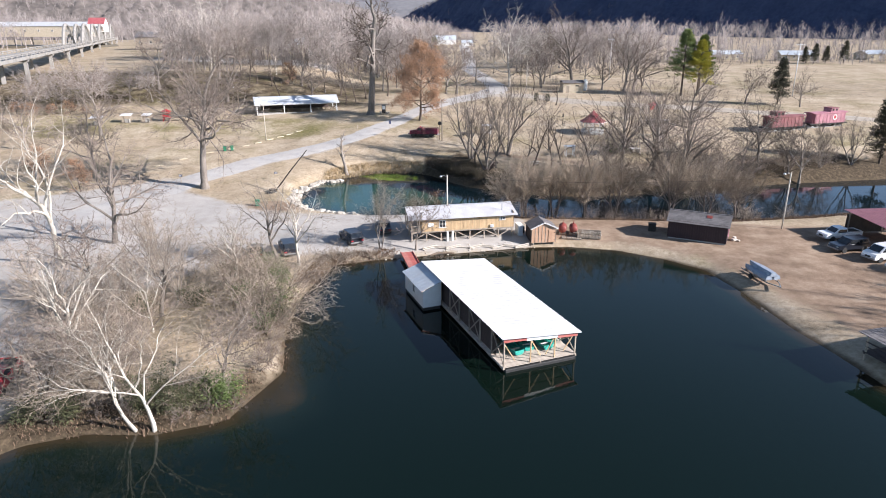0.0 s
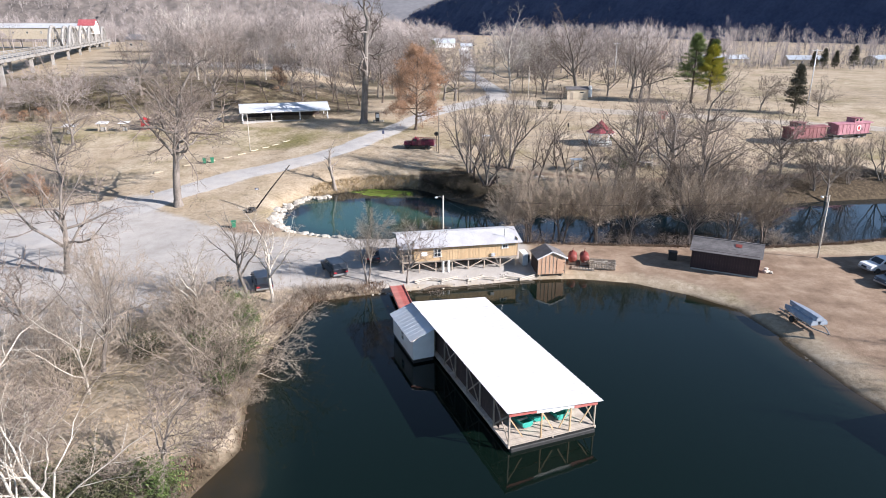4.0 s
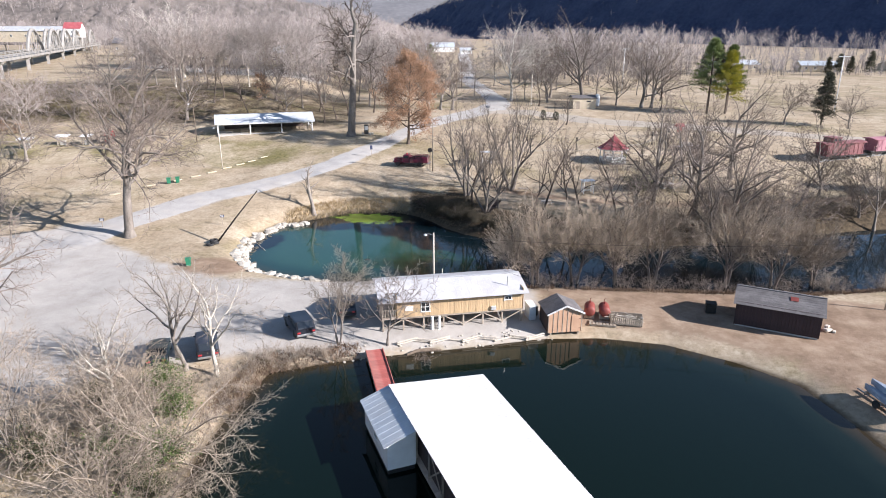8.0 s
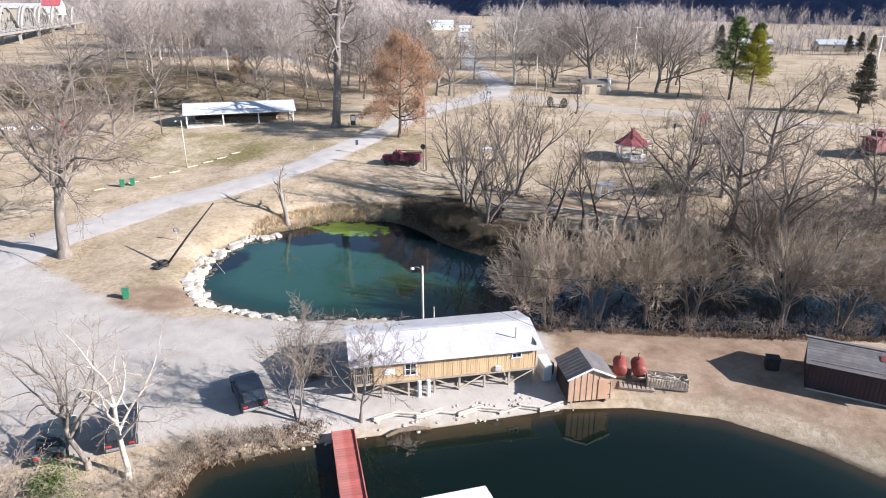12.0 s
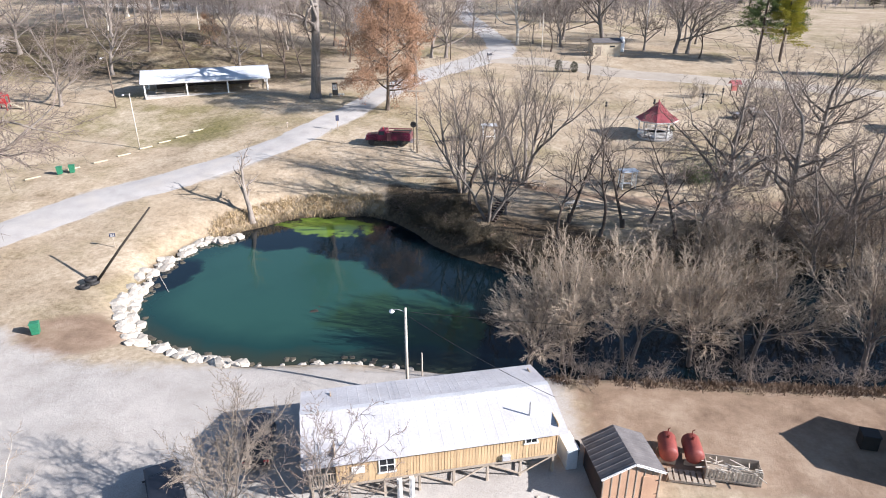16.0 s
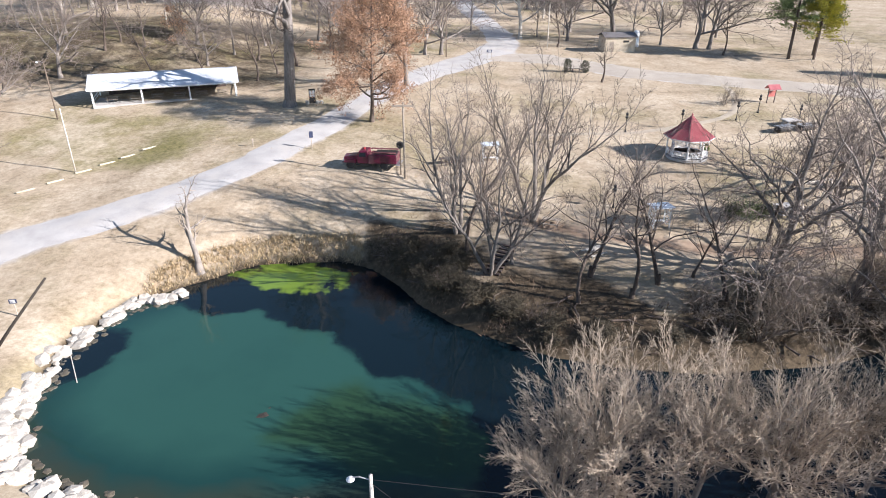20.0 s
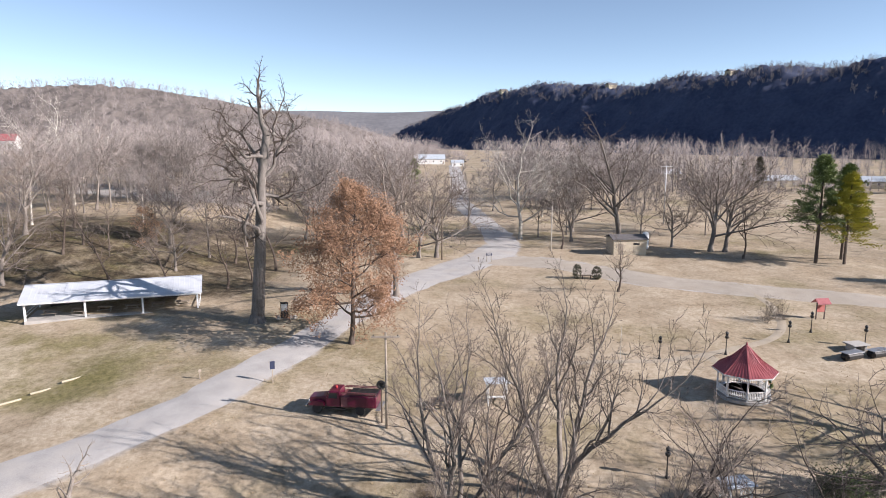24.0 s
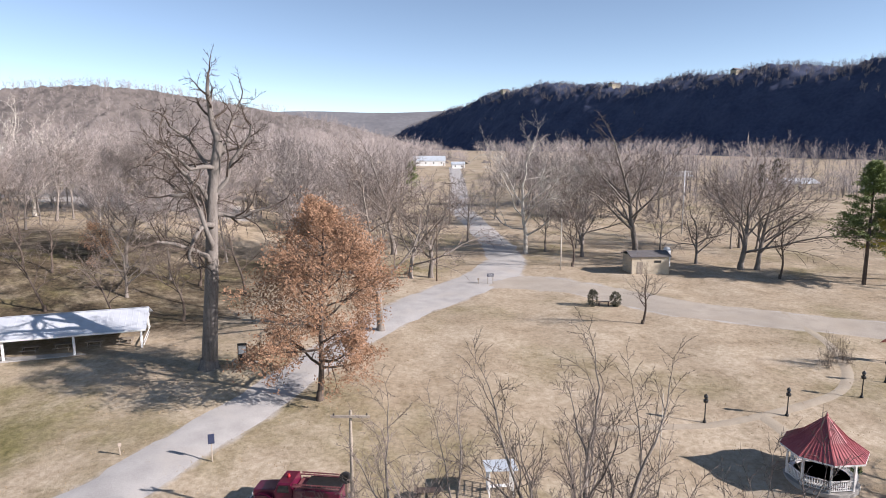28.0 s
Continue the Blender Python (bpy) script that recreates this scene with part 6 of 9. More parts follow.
def trailer_house():
    t = thing("stilt_house", (-7.1, 32.5, 0.95), 11.3, "long pine-board cabin with a white metal roof raised on stilts", "cabin")
    L, D, e, r, f = 14.6, 6.5, 3.05, 3.95, 1.2
    x0, x1, y0, y1 = 1.55, 14.3, 0.35, 6.1
    # stilts with cross braces
    n = 8
    for j, y in enumerate((0.55, 3.2, 5.9)):
        for i in range(n):
            x = 0.2 + i * (x1 - 0.3) / (n - 1)
            part("stilt", Geo().box((x, y, f / 2 - 0.15), (0.15, 0.15, f + 0.2), cut=0.012), M["grey_wood"], t)
            if j == 0 and i < n - 1:
                xe = 0.2 + (i + 1) * (x1 - 0.3) / (n - 1)
                br = Geo().beam((x, y - 0.09, 0.05), (xe, y - 0.09, f - 0.12), 0.04, 0.11)
                if i % 2:
                    br = Geo().beam((x, y - 0.09, f - 0.12), (xe, y - 0.09, 0.05), 0.04, 0.11)
                part("brace", br, M["grey_wood"], t)
    for x in (5.0, 5.7):
        part("downpipe_column", Geo().tube([(x, 0.25, -0.3), (x, 0.25, f)], [0.16, 0.15], 10), M["white_paint"], t, "white round column")
    part("floor_frame", Geo().box(((x1 + 0.1) / 2, D / 2, f - 0.02), (x1 - 0.1, D - 0.9, 0.2), cut=0.01), M["grey_wood"], t)
    # walls: upright boards, each one alone on the front
    inner = Geo().box(((x0 + x1) / 2, (y0 + y1) / 2, (f + e) / 2 + 0.05), (x1 - x0 - 0.1, y1 - y0 - 0.1, e - f))
    part("wall_core", inner, M["tan_ply"], t)
    bw = 0.178
    bmesh_1 = mesh_of(Geo().box((0, 0, 0), (bw - 0.012, 0.04, e - f + 0.1), cut=0.008), "wall_board", M["pine_board"])
    for i in range(int((x1 - x0) / bw)):
        part("wall_board", bmesh_1, None, t, m=pose(x0 + bw * (i + 0.5), y0 + (0.012 if i % 2 else 0.0), (f + e) / 2 + 0.05))
    side = Geo()
    for i in range(int((y1 - y0) / bw)):
        side.box((x1 + 0.0, y0 + bw * (i + 0.5), (f + e) / 2 + 0.2), (0.04, bw - 0.012, e - f + 0.4)).box((x0, y0 + bw * (i + 0.5), (f + e) / 2 + 0.2), (0.04, bw - 0.012, e - f + 0.4)).box((x0 + 0.5 + i * 0.36, y1, (f + e) / 2), (0.34, 0.04, e - f))
    part("gable_boards", side, M["pine_board"], t)
    part("skirt_board", Geo().box(((x0 + x1) / 2, y0 - 0.035, f + 0.02), (x1 - x0, 0.03, 0.16), cut=0.005), M["grey_wood"], t)
    window_part(t, (4.35, y0 - 0.03, 2.25), 0.85, 1.0, (0, -1, 0), M["white_paint"])
    window_part(t, (12.7, y0 - 0.03, 2.55), 0.7, 0.4, (0, -1, 0), M["white_paint"], bars=0)
    part("sign_board", Geo().box((2.75, y0 - 0.05, 2.2), (0.75, 0.03, 0.5), cut=0.006), M["white_paint"], t, "small white board")
    part("meter_box", Geo().box((11.2, y0 - 0.1, 1.6), (0.5, 0.2, 0.4), cut=0.03), M["grey_metal"], t)
    # porch at the west end
    pp = mesh_of(Geo().box((0, 0, 0), (0.14, 5.6, 0.04), cut=0.006), "porch_plank", M["deck_wood"])
    for i in range(10):
        part("porch_plank", pp, None, t, m=pose(0.12 + i * 0.147, 3.2, f + 0.1))
    for y in (0.45, 2.2, 4.0, 5.8):
        part("porch_post", Geo().box((0.12, y, (f + e) / 2 + 0.05), (0.12, 0.12, e - f), cut=0.01), M["grey_wood"], t)
    for i in range(9):
        part("baluster", Geo().box((0.12 + i * 0.16, 0.42, f + 0.5), (0.05, 0.05, 0.75)), M["grey_wood"], t)
    part("handrail", Geo().box((0.8, 0.42, f + 0.9), (1.5, 0.09, 0.06), cut=0.01), M["grey_wood"], t)
    # roof
    n = 8
    for i in range(n):
        xa, xb = -0.25 + i * (L + 0.4) / n, -0.25 + (i + 1) * (L + 0.4) / n + 0.03
        k = 0.006 * (i % 2)
        part("roof_sheet", Geo().ribbed((xa, -0.15, e + 0.02 + k), (xb, -0.15, e + 0.02 + k), (xb, D / 2 + 0.3, r + k), (xa, D / 2 + 0.3, r + k), 0.6, 0.004, 0.018), M["cabin_roof"], t)
        part("roof_sheet", Geo().ribbed((xa, D + 0.35, e + 0.05 + k), (xb, D + 0.35, e + 0.05 + k), (xb, D / 2 + 0.3, r + k), (xa, D / 2 + 0.3, r + k), 0.6, 0.004, 0.018), M["cabin_roof"], t)
    part("ridge_cap", Geo().beam((-0.25, D / 2 + 0.3, r + 0.03), (L + 0.15, D / 2 + 0.3, r + 0.03), 0.3, 0.03), M["grey_metal"], t)
    for x in (-0.1, L - 0.1):
        part("gable_wall", Geo().prism([(0.2, e - 0.1), (D, e - 0.05), (D / 2 + 0.3, r - 0.06)], (x0 if x < 0 else x1) - 0.03, (x0 if x < 0 else x1) + 0.03, swap="yz"), M["pine_board"], t)
    part("stovepipe", Geo().tube([(12.9, 1.4, 3.3), (12.9, 1.4, 4.4)], [0.05, 0.05], 8), M["steel"], t)
    # propane and stores at the east end
    s = thing("store_crate", (7.75, 36.6, up_to(7.75, 36.6)), 11, "pale blue crate and drum beside the cabin", "crate")
    part("crate", Geo().box((0, 0, 0.75), (0.7, 1.6, 1.5), cut=0.05), M["pale_metal"], s)
    part("lid", Geo().box((0, 0, 1.53), (0.78, 1.7, 0.07), cut=0.02), M["white_paint"], s)
    b = thing("black_drum", (8.3, 37.1, up_to(8.3, 37.1)), 0, "black plastic drum beside the cabin", "drum")
    part("barrel", Geo().lathe([(0.27, 0), (0.3, 0.1), (0.31, 0.45), (0.3, 0.8), (0.27, 0.9)], 14), M["black"], b, smooth=True)
    part("lid", Geo().lathe([(0.28, 0.9), (0.28, 0.94), (0.1, 0.96)], 14), M["black"], b)


def garden_shed():
    z = up_to(10.8, 34.6)
    t = thing("garden_shed", (9.1, 33.35, z), 8, "small tan plywood shed with a dark metal roof", "shed")
    W, D, e, r = 3.4, 3.0, 2.1, 2.85
    for x in (0.3, W - 0.3):
        part("skid", Geo().box((x, D / 2, -0.02), (0.15, D, 0.25)), M["grey_wood"], t)
    part("front_wall", Geo().prism([(0, 0.1), (W, 0.1), (W, e), (W / 2, r), (0, e)], 0, 0.08), M["tan_ply"], t)
    part("back_wall", Geo().prism([(0, 0.1), (W, 0.1), (W, e), (W / 2, r), (0, e)], D - 0.08, D), M["tan_ply"], t)
    # west wall darker than the tan plywood of the other three
    part("side_wall", Geo().box((0.04, D / 2, e / 2 + 0.05), (0.08, D - 0.16, e - 0.1)), M["dark_wood"], t)
    part("side_wall", Geo().box((W - 0.04, D / 2, e / 2 + 0.05), (0.08, D - 0.16, e - 0.1)), M["tan_ply"], t)
    for i in range(8):
        x = 0.03 + i * (W - 0.06) / 7
        h = e + (r - e) * (1 - abs(x - W / 2) / (W / 2)) - 0.12
        part("batten", Geo().box((x, -0.015, 0.1 + (h - 0.1) / 2), (0.055, 0.03, h - 0.1)), M["grey_wood"], t, "darker upright batten")
    dr = part("door", Geo().box((W - 0.62, -0.03, 1.0), (0.9, 0.04, 1.75), cut=0.01), M["tan_ply"], t, "plank door")
    part("hinge", Geo().box((W - 0.2, -0.055, 1.5), (0.2, 0.012, 0.05)).box((W - 0.2, -0.055, 0.5), (0.2, 0.012, 0.05)), M["lamp_black"], dr)
    part("rake_trim", Geo().beam((-0.2, -0.2, e - 0.02), (W / 2, -0.2, r + 0.09), 0.04, 0.14).beam((W + 0.2, -0.2, e - 0.02), (W / 2, -0.2, r + 0.09), 0.04, 0.14), M["white_paint"], t, "white rake boards")
    part("roof_slope", Geo().ribbed((-0.22, -0.22, e), (-0.22, D + 0.2, e), (W / 2, D + 0.2, r + 0.12), (W / 2, -0.22, r + 0.12), 0.4, 0.02, 0.03), M["dark_shingle"], t)
    part("roof_slope", Geo().ribbed((W + 0.22, -0.22, e), (W + 0.22, D + 0.2, e), (W / 2, D + 0.2, r + 0.12), (W / 2, -0.22, r + 0.12), 0.4, 0.02, 0.03), M["dark_shingle"], t)


def maroon_house():
    t = thing("maroon_shed_house", (27.8, 34.6, up_to(31, 34)), -27, "maroon board house with a weathered shingle roof", "house")
    L, D, e, r = 7.4, 4.6, 2.5, 3.4
    part("foundation", Geo().box((L / 2, D / 2, -0.05), (L - 0.1, D - 0.1, 0.35)), M["concrete"], t)
    part("wall_core", Geo().box((L / 2, D / 2, e / 2 + 0.1), (L - 0.1, D - 0.1, e - 0.05)), M["dark_wood"], t)
    bd = mesh_of(Geo().box((0, 0, 0), (0.28, 0.04, e - 0.1), cut=0.01), "wall_board", M["maroon_wood"])
    for i in range(25):
        part("wall_board", bd, None, t, m=pose(0.12 + i * 0.298, 0.02, e / 2 + 0.12))
    for x in (0.0, L):
        part("gable_wall", Geo().prism([(0, 0.1), (D, 0.1), (D, e), (D / 2, r), (0, e)], x - 0.04, x + 0.04, swap="yz"), M["maroon_wood"], t, "maroon gable")
    window_part(t, (L + 0.04, 1.3, 1.4), 0.6, 0.7, (1, 0, 0), M["pink_red"])
    dr = part("door", Geo().box((L + 0.06, 3.1, 1.1), (0.05, 0.9, 1.95), cut=0.01), M["pink_red"], t, "faded red door")
    part("handle", Geo().lathe([(0.02, 0), (0.03, 0.04), (0.01, 0.06)], 8, turn=pose(L + 0.085, 2.75, 1.1, 0, 90)), M["steel"], dr)
    # shingle courses
    rng = random.Random(4)
    for sgn in (0, 1):
        ya, yb = (-0.35, D / 2) if sgn == 0 else (D + 0.35, D / 2)
        for c in range(9):
            f0, f1 = c / 9, (c + 1.15) / 9
            f1 = min(f1, 1.0)
            za, zb = e - 0.1, r + 0.05
            k = 0.012
            part("shingle_course", Geo().slab([(-0.3, ya + (yb - ya) * f0, za + (zb - za) * f0 + k), (L + 0.3, ya + (yb - ya) * f0, za + (zb - za) * f0 + k), (L + 0.3, ya + (yb - ya) * f1, za + (zb - za) * f1), (-0.3, ya + (yb - ya) * f1, za + (zb - za) * f1)], 0.035), M["dark_shingle"], t)
    part("roof_patch", Geo().slab([(4.6, D / 2 - 1.1, r - 0.33), (5.3, D / 2 - 1.1, r - 0.33), (5.3, D / 2 - 0.6, r - 0.1), (4.6, D / 2 - 0.6, r - 0.1)], 0.03), M["rust_red"], t, "rust-red patch on the roof")
    part("ridge_cap", Geo().beam((-0.3, D / 2, r + 0.07), (L + 0.3, D / 2, r + 0.07), 0.24, 0.05), M["dark_shingle"], t)
    s = solid("rubble_heap", Geo().box((0, 0, 0.15), (0.8, 0.6, 0.3), 20, 0.08).box((0.5, -0.3, 0.1), (0.5, 0.3, 0.2), 60, 0.05).box((0.1, 0.3, 0.38), (0.5, 0.4, 0.2), 40, 0.05), M["stone"], "small heap of pale rubble by the house", "rubble", m=pose(36.4, 33.3, up_to(36.4, 33.3)))
    d = thing("waste_bin", (26.6, 37.6, up_to(26.6, 37.6)), -15, "dark steel waste bin beside the maroon house", "bin")
    part("body", Geo().box((0, 0, 0.55), (1.0, 0.9, 1.0), cut=0.04), M["lamp_black"], d)
    part("lid", Geo().box((0, 0, 1.08), (1.08, 0.98, 0.07), cut=0.02), M["lamp_black"], d)


def fuel_tank(x, y, rz, group="red fuel tanks"):
    z = up_to(x, y)
    t = thing("fuel_tank", (x, y, z), rz, "red cylindrical fuel tank lying on a timber cradle", "tank", group)
    prof = [(0.05, -0.95), (0.35, -0.92), (0.52, -0.8), (0.55, -0.72), (0.55, 0.72), (0.52, 0.8), (0.35, 0.92), (0.05, 0.95)]
    part("tank", Geo().lathe(prof, 18, turn=pose(0, 0, 0.85, 90)), M["rust_red"], t, smooth=True)
    part("filler", Geo().tube([(0, 0.2, 1.38), (0, 0.2, 1.62)], [0.09, 0.09], 10), M["rust_red"], t)
    part("vent_pipe", Geo().tube([(0, 0.55, 1.36), (0, 0.55, 1.75), (0.12, 0.55, 1.82)], [0.03, 0.03, 0.03], 6), M["rust_red"], t)
    for y2 in (-0.5, 0.5):
        part("cradle", Geo().box((0, y2, 0.17), (1.0, 0.14, 0.38), cut=0.01), M["grey_wood"], t)


def pavilion():
    base = 7.25
    t = thing("picnic_pavilion", (-50.43, 117.12, base), 18.0, "long open picnic pavilion with a pale metal roof", "pavilion")
    L, D, zf, zb = 20.65, 3.3, 2.33, 3.9
    back = 2 * D + 0.7
    part("slab", Geo().box((L / 2, back / 2, -0.15), (L - 0.2, back + 0.4, 0.5), cut=0.03), M["concrete"], t)
    for i in range(4):
        for y in (0.15, back - 0.15):
            part("post", Geo().box((0.2 + i * (L - 0.4) / 3, y, zf / 2), (0.22, 0.22, zf), cut=0.015), M["white_paint"], t, "white post")
    part("back_wall", Geo().box((L / 2, back - 0.35, 0.9), (L - 3, 0.1, 1.6)), M["dark_wood"], t)
    for y in (0.15, back - 0.15):
        part("beam", Geo().box((L / 2, y, zf - 0.1), (L, 0.14, 0.26), cut=0.01), M["white_paint"], t)
    part("fascia_board", Geo().box((L / 2, -0.37, zf + 0.02), (L + 0.7, 0.05, 0.16), cut=0.01), M["white_paint"], t)
    for x in (0.0, L):
        part("gable_wall", Geo().prism([(0.1, zf + 0.02), (back - 0.1, zf + 0.02), (back / 2, zb - 0.04)], x - 0.04, x + 0.04, swap="yz"), M["pale_metal"], t, "pale gable cladding")
        part("end_rail", Geo().box((x, back / 2, 0.85), (0.08, back - 0.6, 0.1)).box((x, back / 2, 0.45), (0.06, back - 0.6, 0.08)), M["white_paint"], t)
    n = 11
    for i in range(n):
        xa, xb = -0.4 + i * (L + 0.8) / n, -0.4 + (i + 1) * (L + 0.8) / n + 0.02
        part("roof_sheet", Geo().ribbed((xa, -0.4, zf + 0.08), (xb, -0.4, zf + 0.08), (xb, back / 2, zb + 0.1), (xa, back / 2, zb + 0.1), 0.5, 0.008, 0.03), M["pavilion_roof"], t)
        part("roof_sheet", Geo().ribbed((xa, back + 0.4, zf + 0.08), (xb, back + 0.4, zf + 0.08), (xb, back / 2, zb + 0.1), (xa, back / 2, zb + 0.1), 0.5, 0.008, 0.03), M["pavilion_roof"], t)
    part("ridge_cap", Geo().beam((-0.4, back / 2, zb + 0.13), (L + 0.4, back / 2, zb + 0.13), 0.3, 0.03), M["pavilion_roof"], t)
    for i in range(6):
        m = t.matrix_basis @ pose(2.5 + i * 3.2, 2.4, 0.1)
        picnic_table(m, "grey_wood", "dark timber picnic table under the pavilion roof", "tables under the pavilion")


def picnic_table(m, mat, label, group):
    t = thing("picnic_table", (0, 0, 0), 0, label, "table", group)
    t.matrix_basis = m
    for i in range(4):
        part("top_plank", Geo().box((0, -0.3 + i * 0.2, 0.74), (1.8, 0.185, 0.04), cut=0.006), M[mat], t)
    for s in (-0.72, 0.72):
        part("bench_plank", Geo().box((0, s, 0.43), (1.8, 0.26, 0.04), cut=0.006), M[mat], t)
    for x in (-0.65, 0.65):
        part("leg_frame", Geo().beam((x, -0.6, 0.0), (x, -0.2, 0.72), 0.05, 0.09).beam((x, 0.6, 0.0), (x, 0.2, 0.72), 0.05, 0.09).beam((x, -0.78, 0.39), (x, 0.78, 0.39), 0.05, 0.09), M[mat], t)
    return t


def gazebo():
    z = up_to(30.8, 97.6)
    t = thing("gazebo", (30.8, 97.6, z), 12, "white eight-sided gazebo with a flared red metal roof", "gazebo")
    R, e, top, E, N = 2.35, 2.5, 4.95, 2.95, 8

    def c(i, r, h=0.0):
        w = 2 * math.pi * (i + 0.35) / N
        return Vector((math.cos(w) * r, math.sin(w) * r, h))

    part("floor", Geo().lathe([(R + 0.15, -0.2), (R + 0.15, 0.08), (R + 0.1, 0.1)], 24), M["concrete"], t)
    part("seat_ring", Geo().lathe([(R - 0.5, 0.42), (R - 0.12, 0.42), (R - 0.12, 0.47), (R - 0.5, 0.47), (R - 0.5, 0.42)], 24), M["white_paint"], t)
    pk = Vector((0, 0, top))
    for i in range(N):
        a, b = c(i, R), c(i + 1, R)
        part("post", Geo().box((a.x, a.y, e / 2 + 0.1), (0.15, 0.15, e - 0.1), 45 * i, 0.012), M["white_paint"], t)
        part("beam", Geo().beam(a + Vector((0, 0, e)), b + Vector((0, 0, e)), 0.12, 0.2), M["white_paint"], t)
        part("lattice_frieze", Geo().beam(a + Vector((0, 0, e - 0.3)), b + Vector((0, 0, e - 0.3)), 0.04, 0.06), M["white_paint"], t)
        if i != 2:
            part("rail", Geo().beam(a + Vector((0, 0, 0.95)), b + Vector((0, 0, 0.95)), 0.08, 0.07), M["white_paint"], t)
            part("rail", Geo().beam(a + Vector((0, 0, 0.25)), b + Vector((0, 0, 0.25)), 0.06, 0.06), M["white_paint"], t)
            for k in range(1, 11):
                p = a.lerp(b, k / 11)
                part("baluster", Geo().box((p.x, p.y, 0.6), (0.05, 0.05, 0.66)), M["white_paint"], t)
        low, mid = (c(i, E, e - 0.02), c(i + 1, E, e - 0.02)), (c(i, E * 0.52, e + (top - e) * 0.38), c(i + 1, E * 0.52, e + (top - e) * 0.38))
        under = Vector((0, 0, 0.06))
        pan = Geo().add([low[0], low[1], mid[1], mid[0], pk, low[0] - under, low[1] - under, mid[1] - under, mid[0] - under, pk - under], [(0, 1, 2, 3), (3, 2, 4), (6, 5, 8, 7), (7, 8, 9), (0, 5, 6, 1), (1, 6, 7, 2), (3, 8, 5, 0), (2, 7, 9, 4), (4, 9, 8, 3)])
        panel = part("roof_panel", pan, M["red_metal"], t)
        seams = Geo()
        lift = Vector((0, 0, 0.02))
        for k in range(1, 7):
            f = k / 7
            seams.beam(low[0].lerp(low[1], f) + lift, mid[0].lerp(mid[1], f) + lift, 0.035, 0.03)
            near = mid[0].lerp(mid[1], f)
            seams.beam(near + lift, near.lerp(pk, min(k, 7 - k) / 3.6) + lift, 0.03, 0.03)
        part("seam", seams, M["red_metal"], panel)
        part("hip_cap", Geo().beam(low[0] + lift, mid[0] + lift, 0.1, 0.04).beam(mid[0] + lift, pk + lift, 0.1, 0.04), M["red_metal"], t)
        part("eave_trim", Geo().beam(low[0] - under, low[1] - under, 0.04, 0.12), M["white_paint"], t)
    part("finial", Geo().lathe([(0.09, top - 0.02), (0.12, top + 0.08), (0.05, top + 0.16), (0.01, top + 0.3)], 8), M["red_metal"], t)
    w = thing("holiday_wreath", (32.9, 97.0, z + 1.15), 20, "green wreath with pale flowers on the gazebo rail", "wreath")
    rng = random.Random(3)
    ring = [Vector((0, math.cos(a) * 0.35, math.sin(a) * 0.35)) for a in [i * 0.35 for i in range(18)]]
    part("foliage", leaf_geo(rng, ring, 420, 0.07, 0.07), M["green_leaf"], w)
    part("flowers", leaf_geo(rng, ring[3:9], 40, 0.08, 0.06), M["tan_ply"], w)


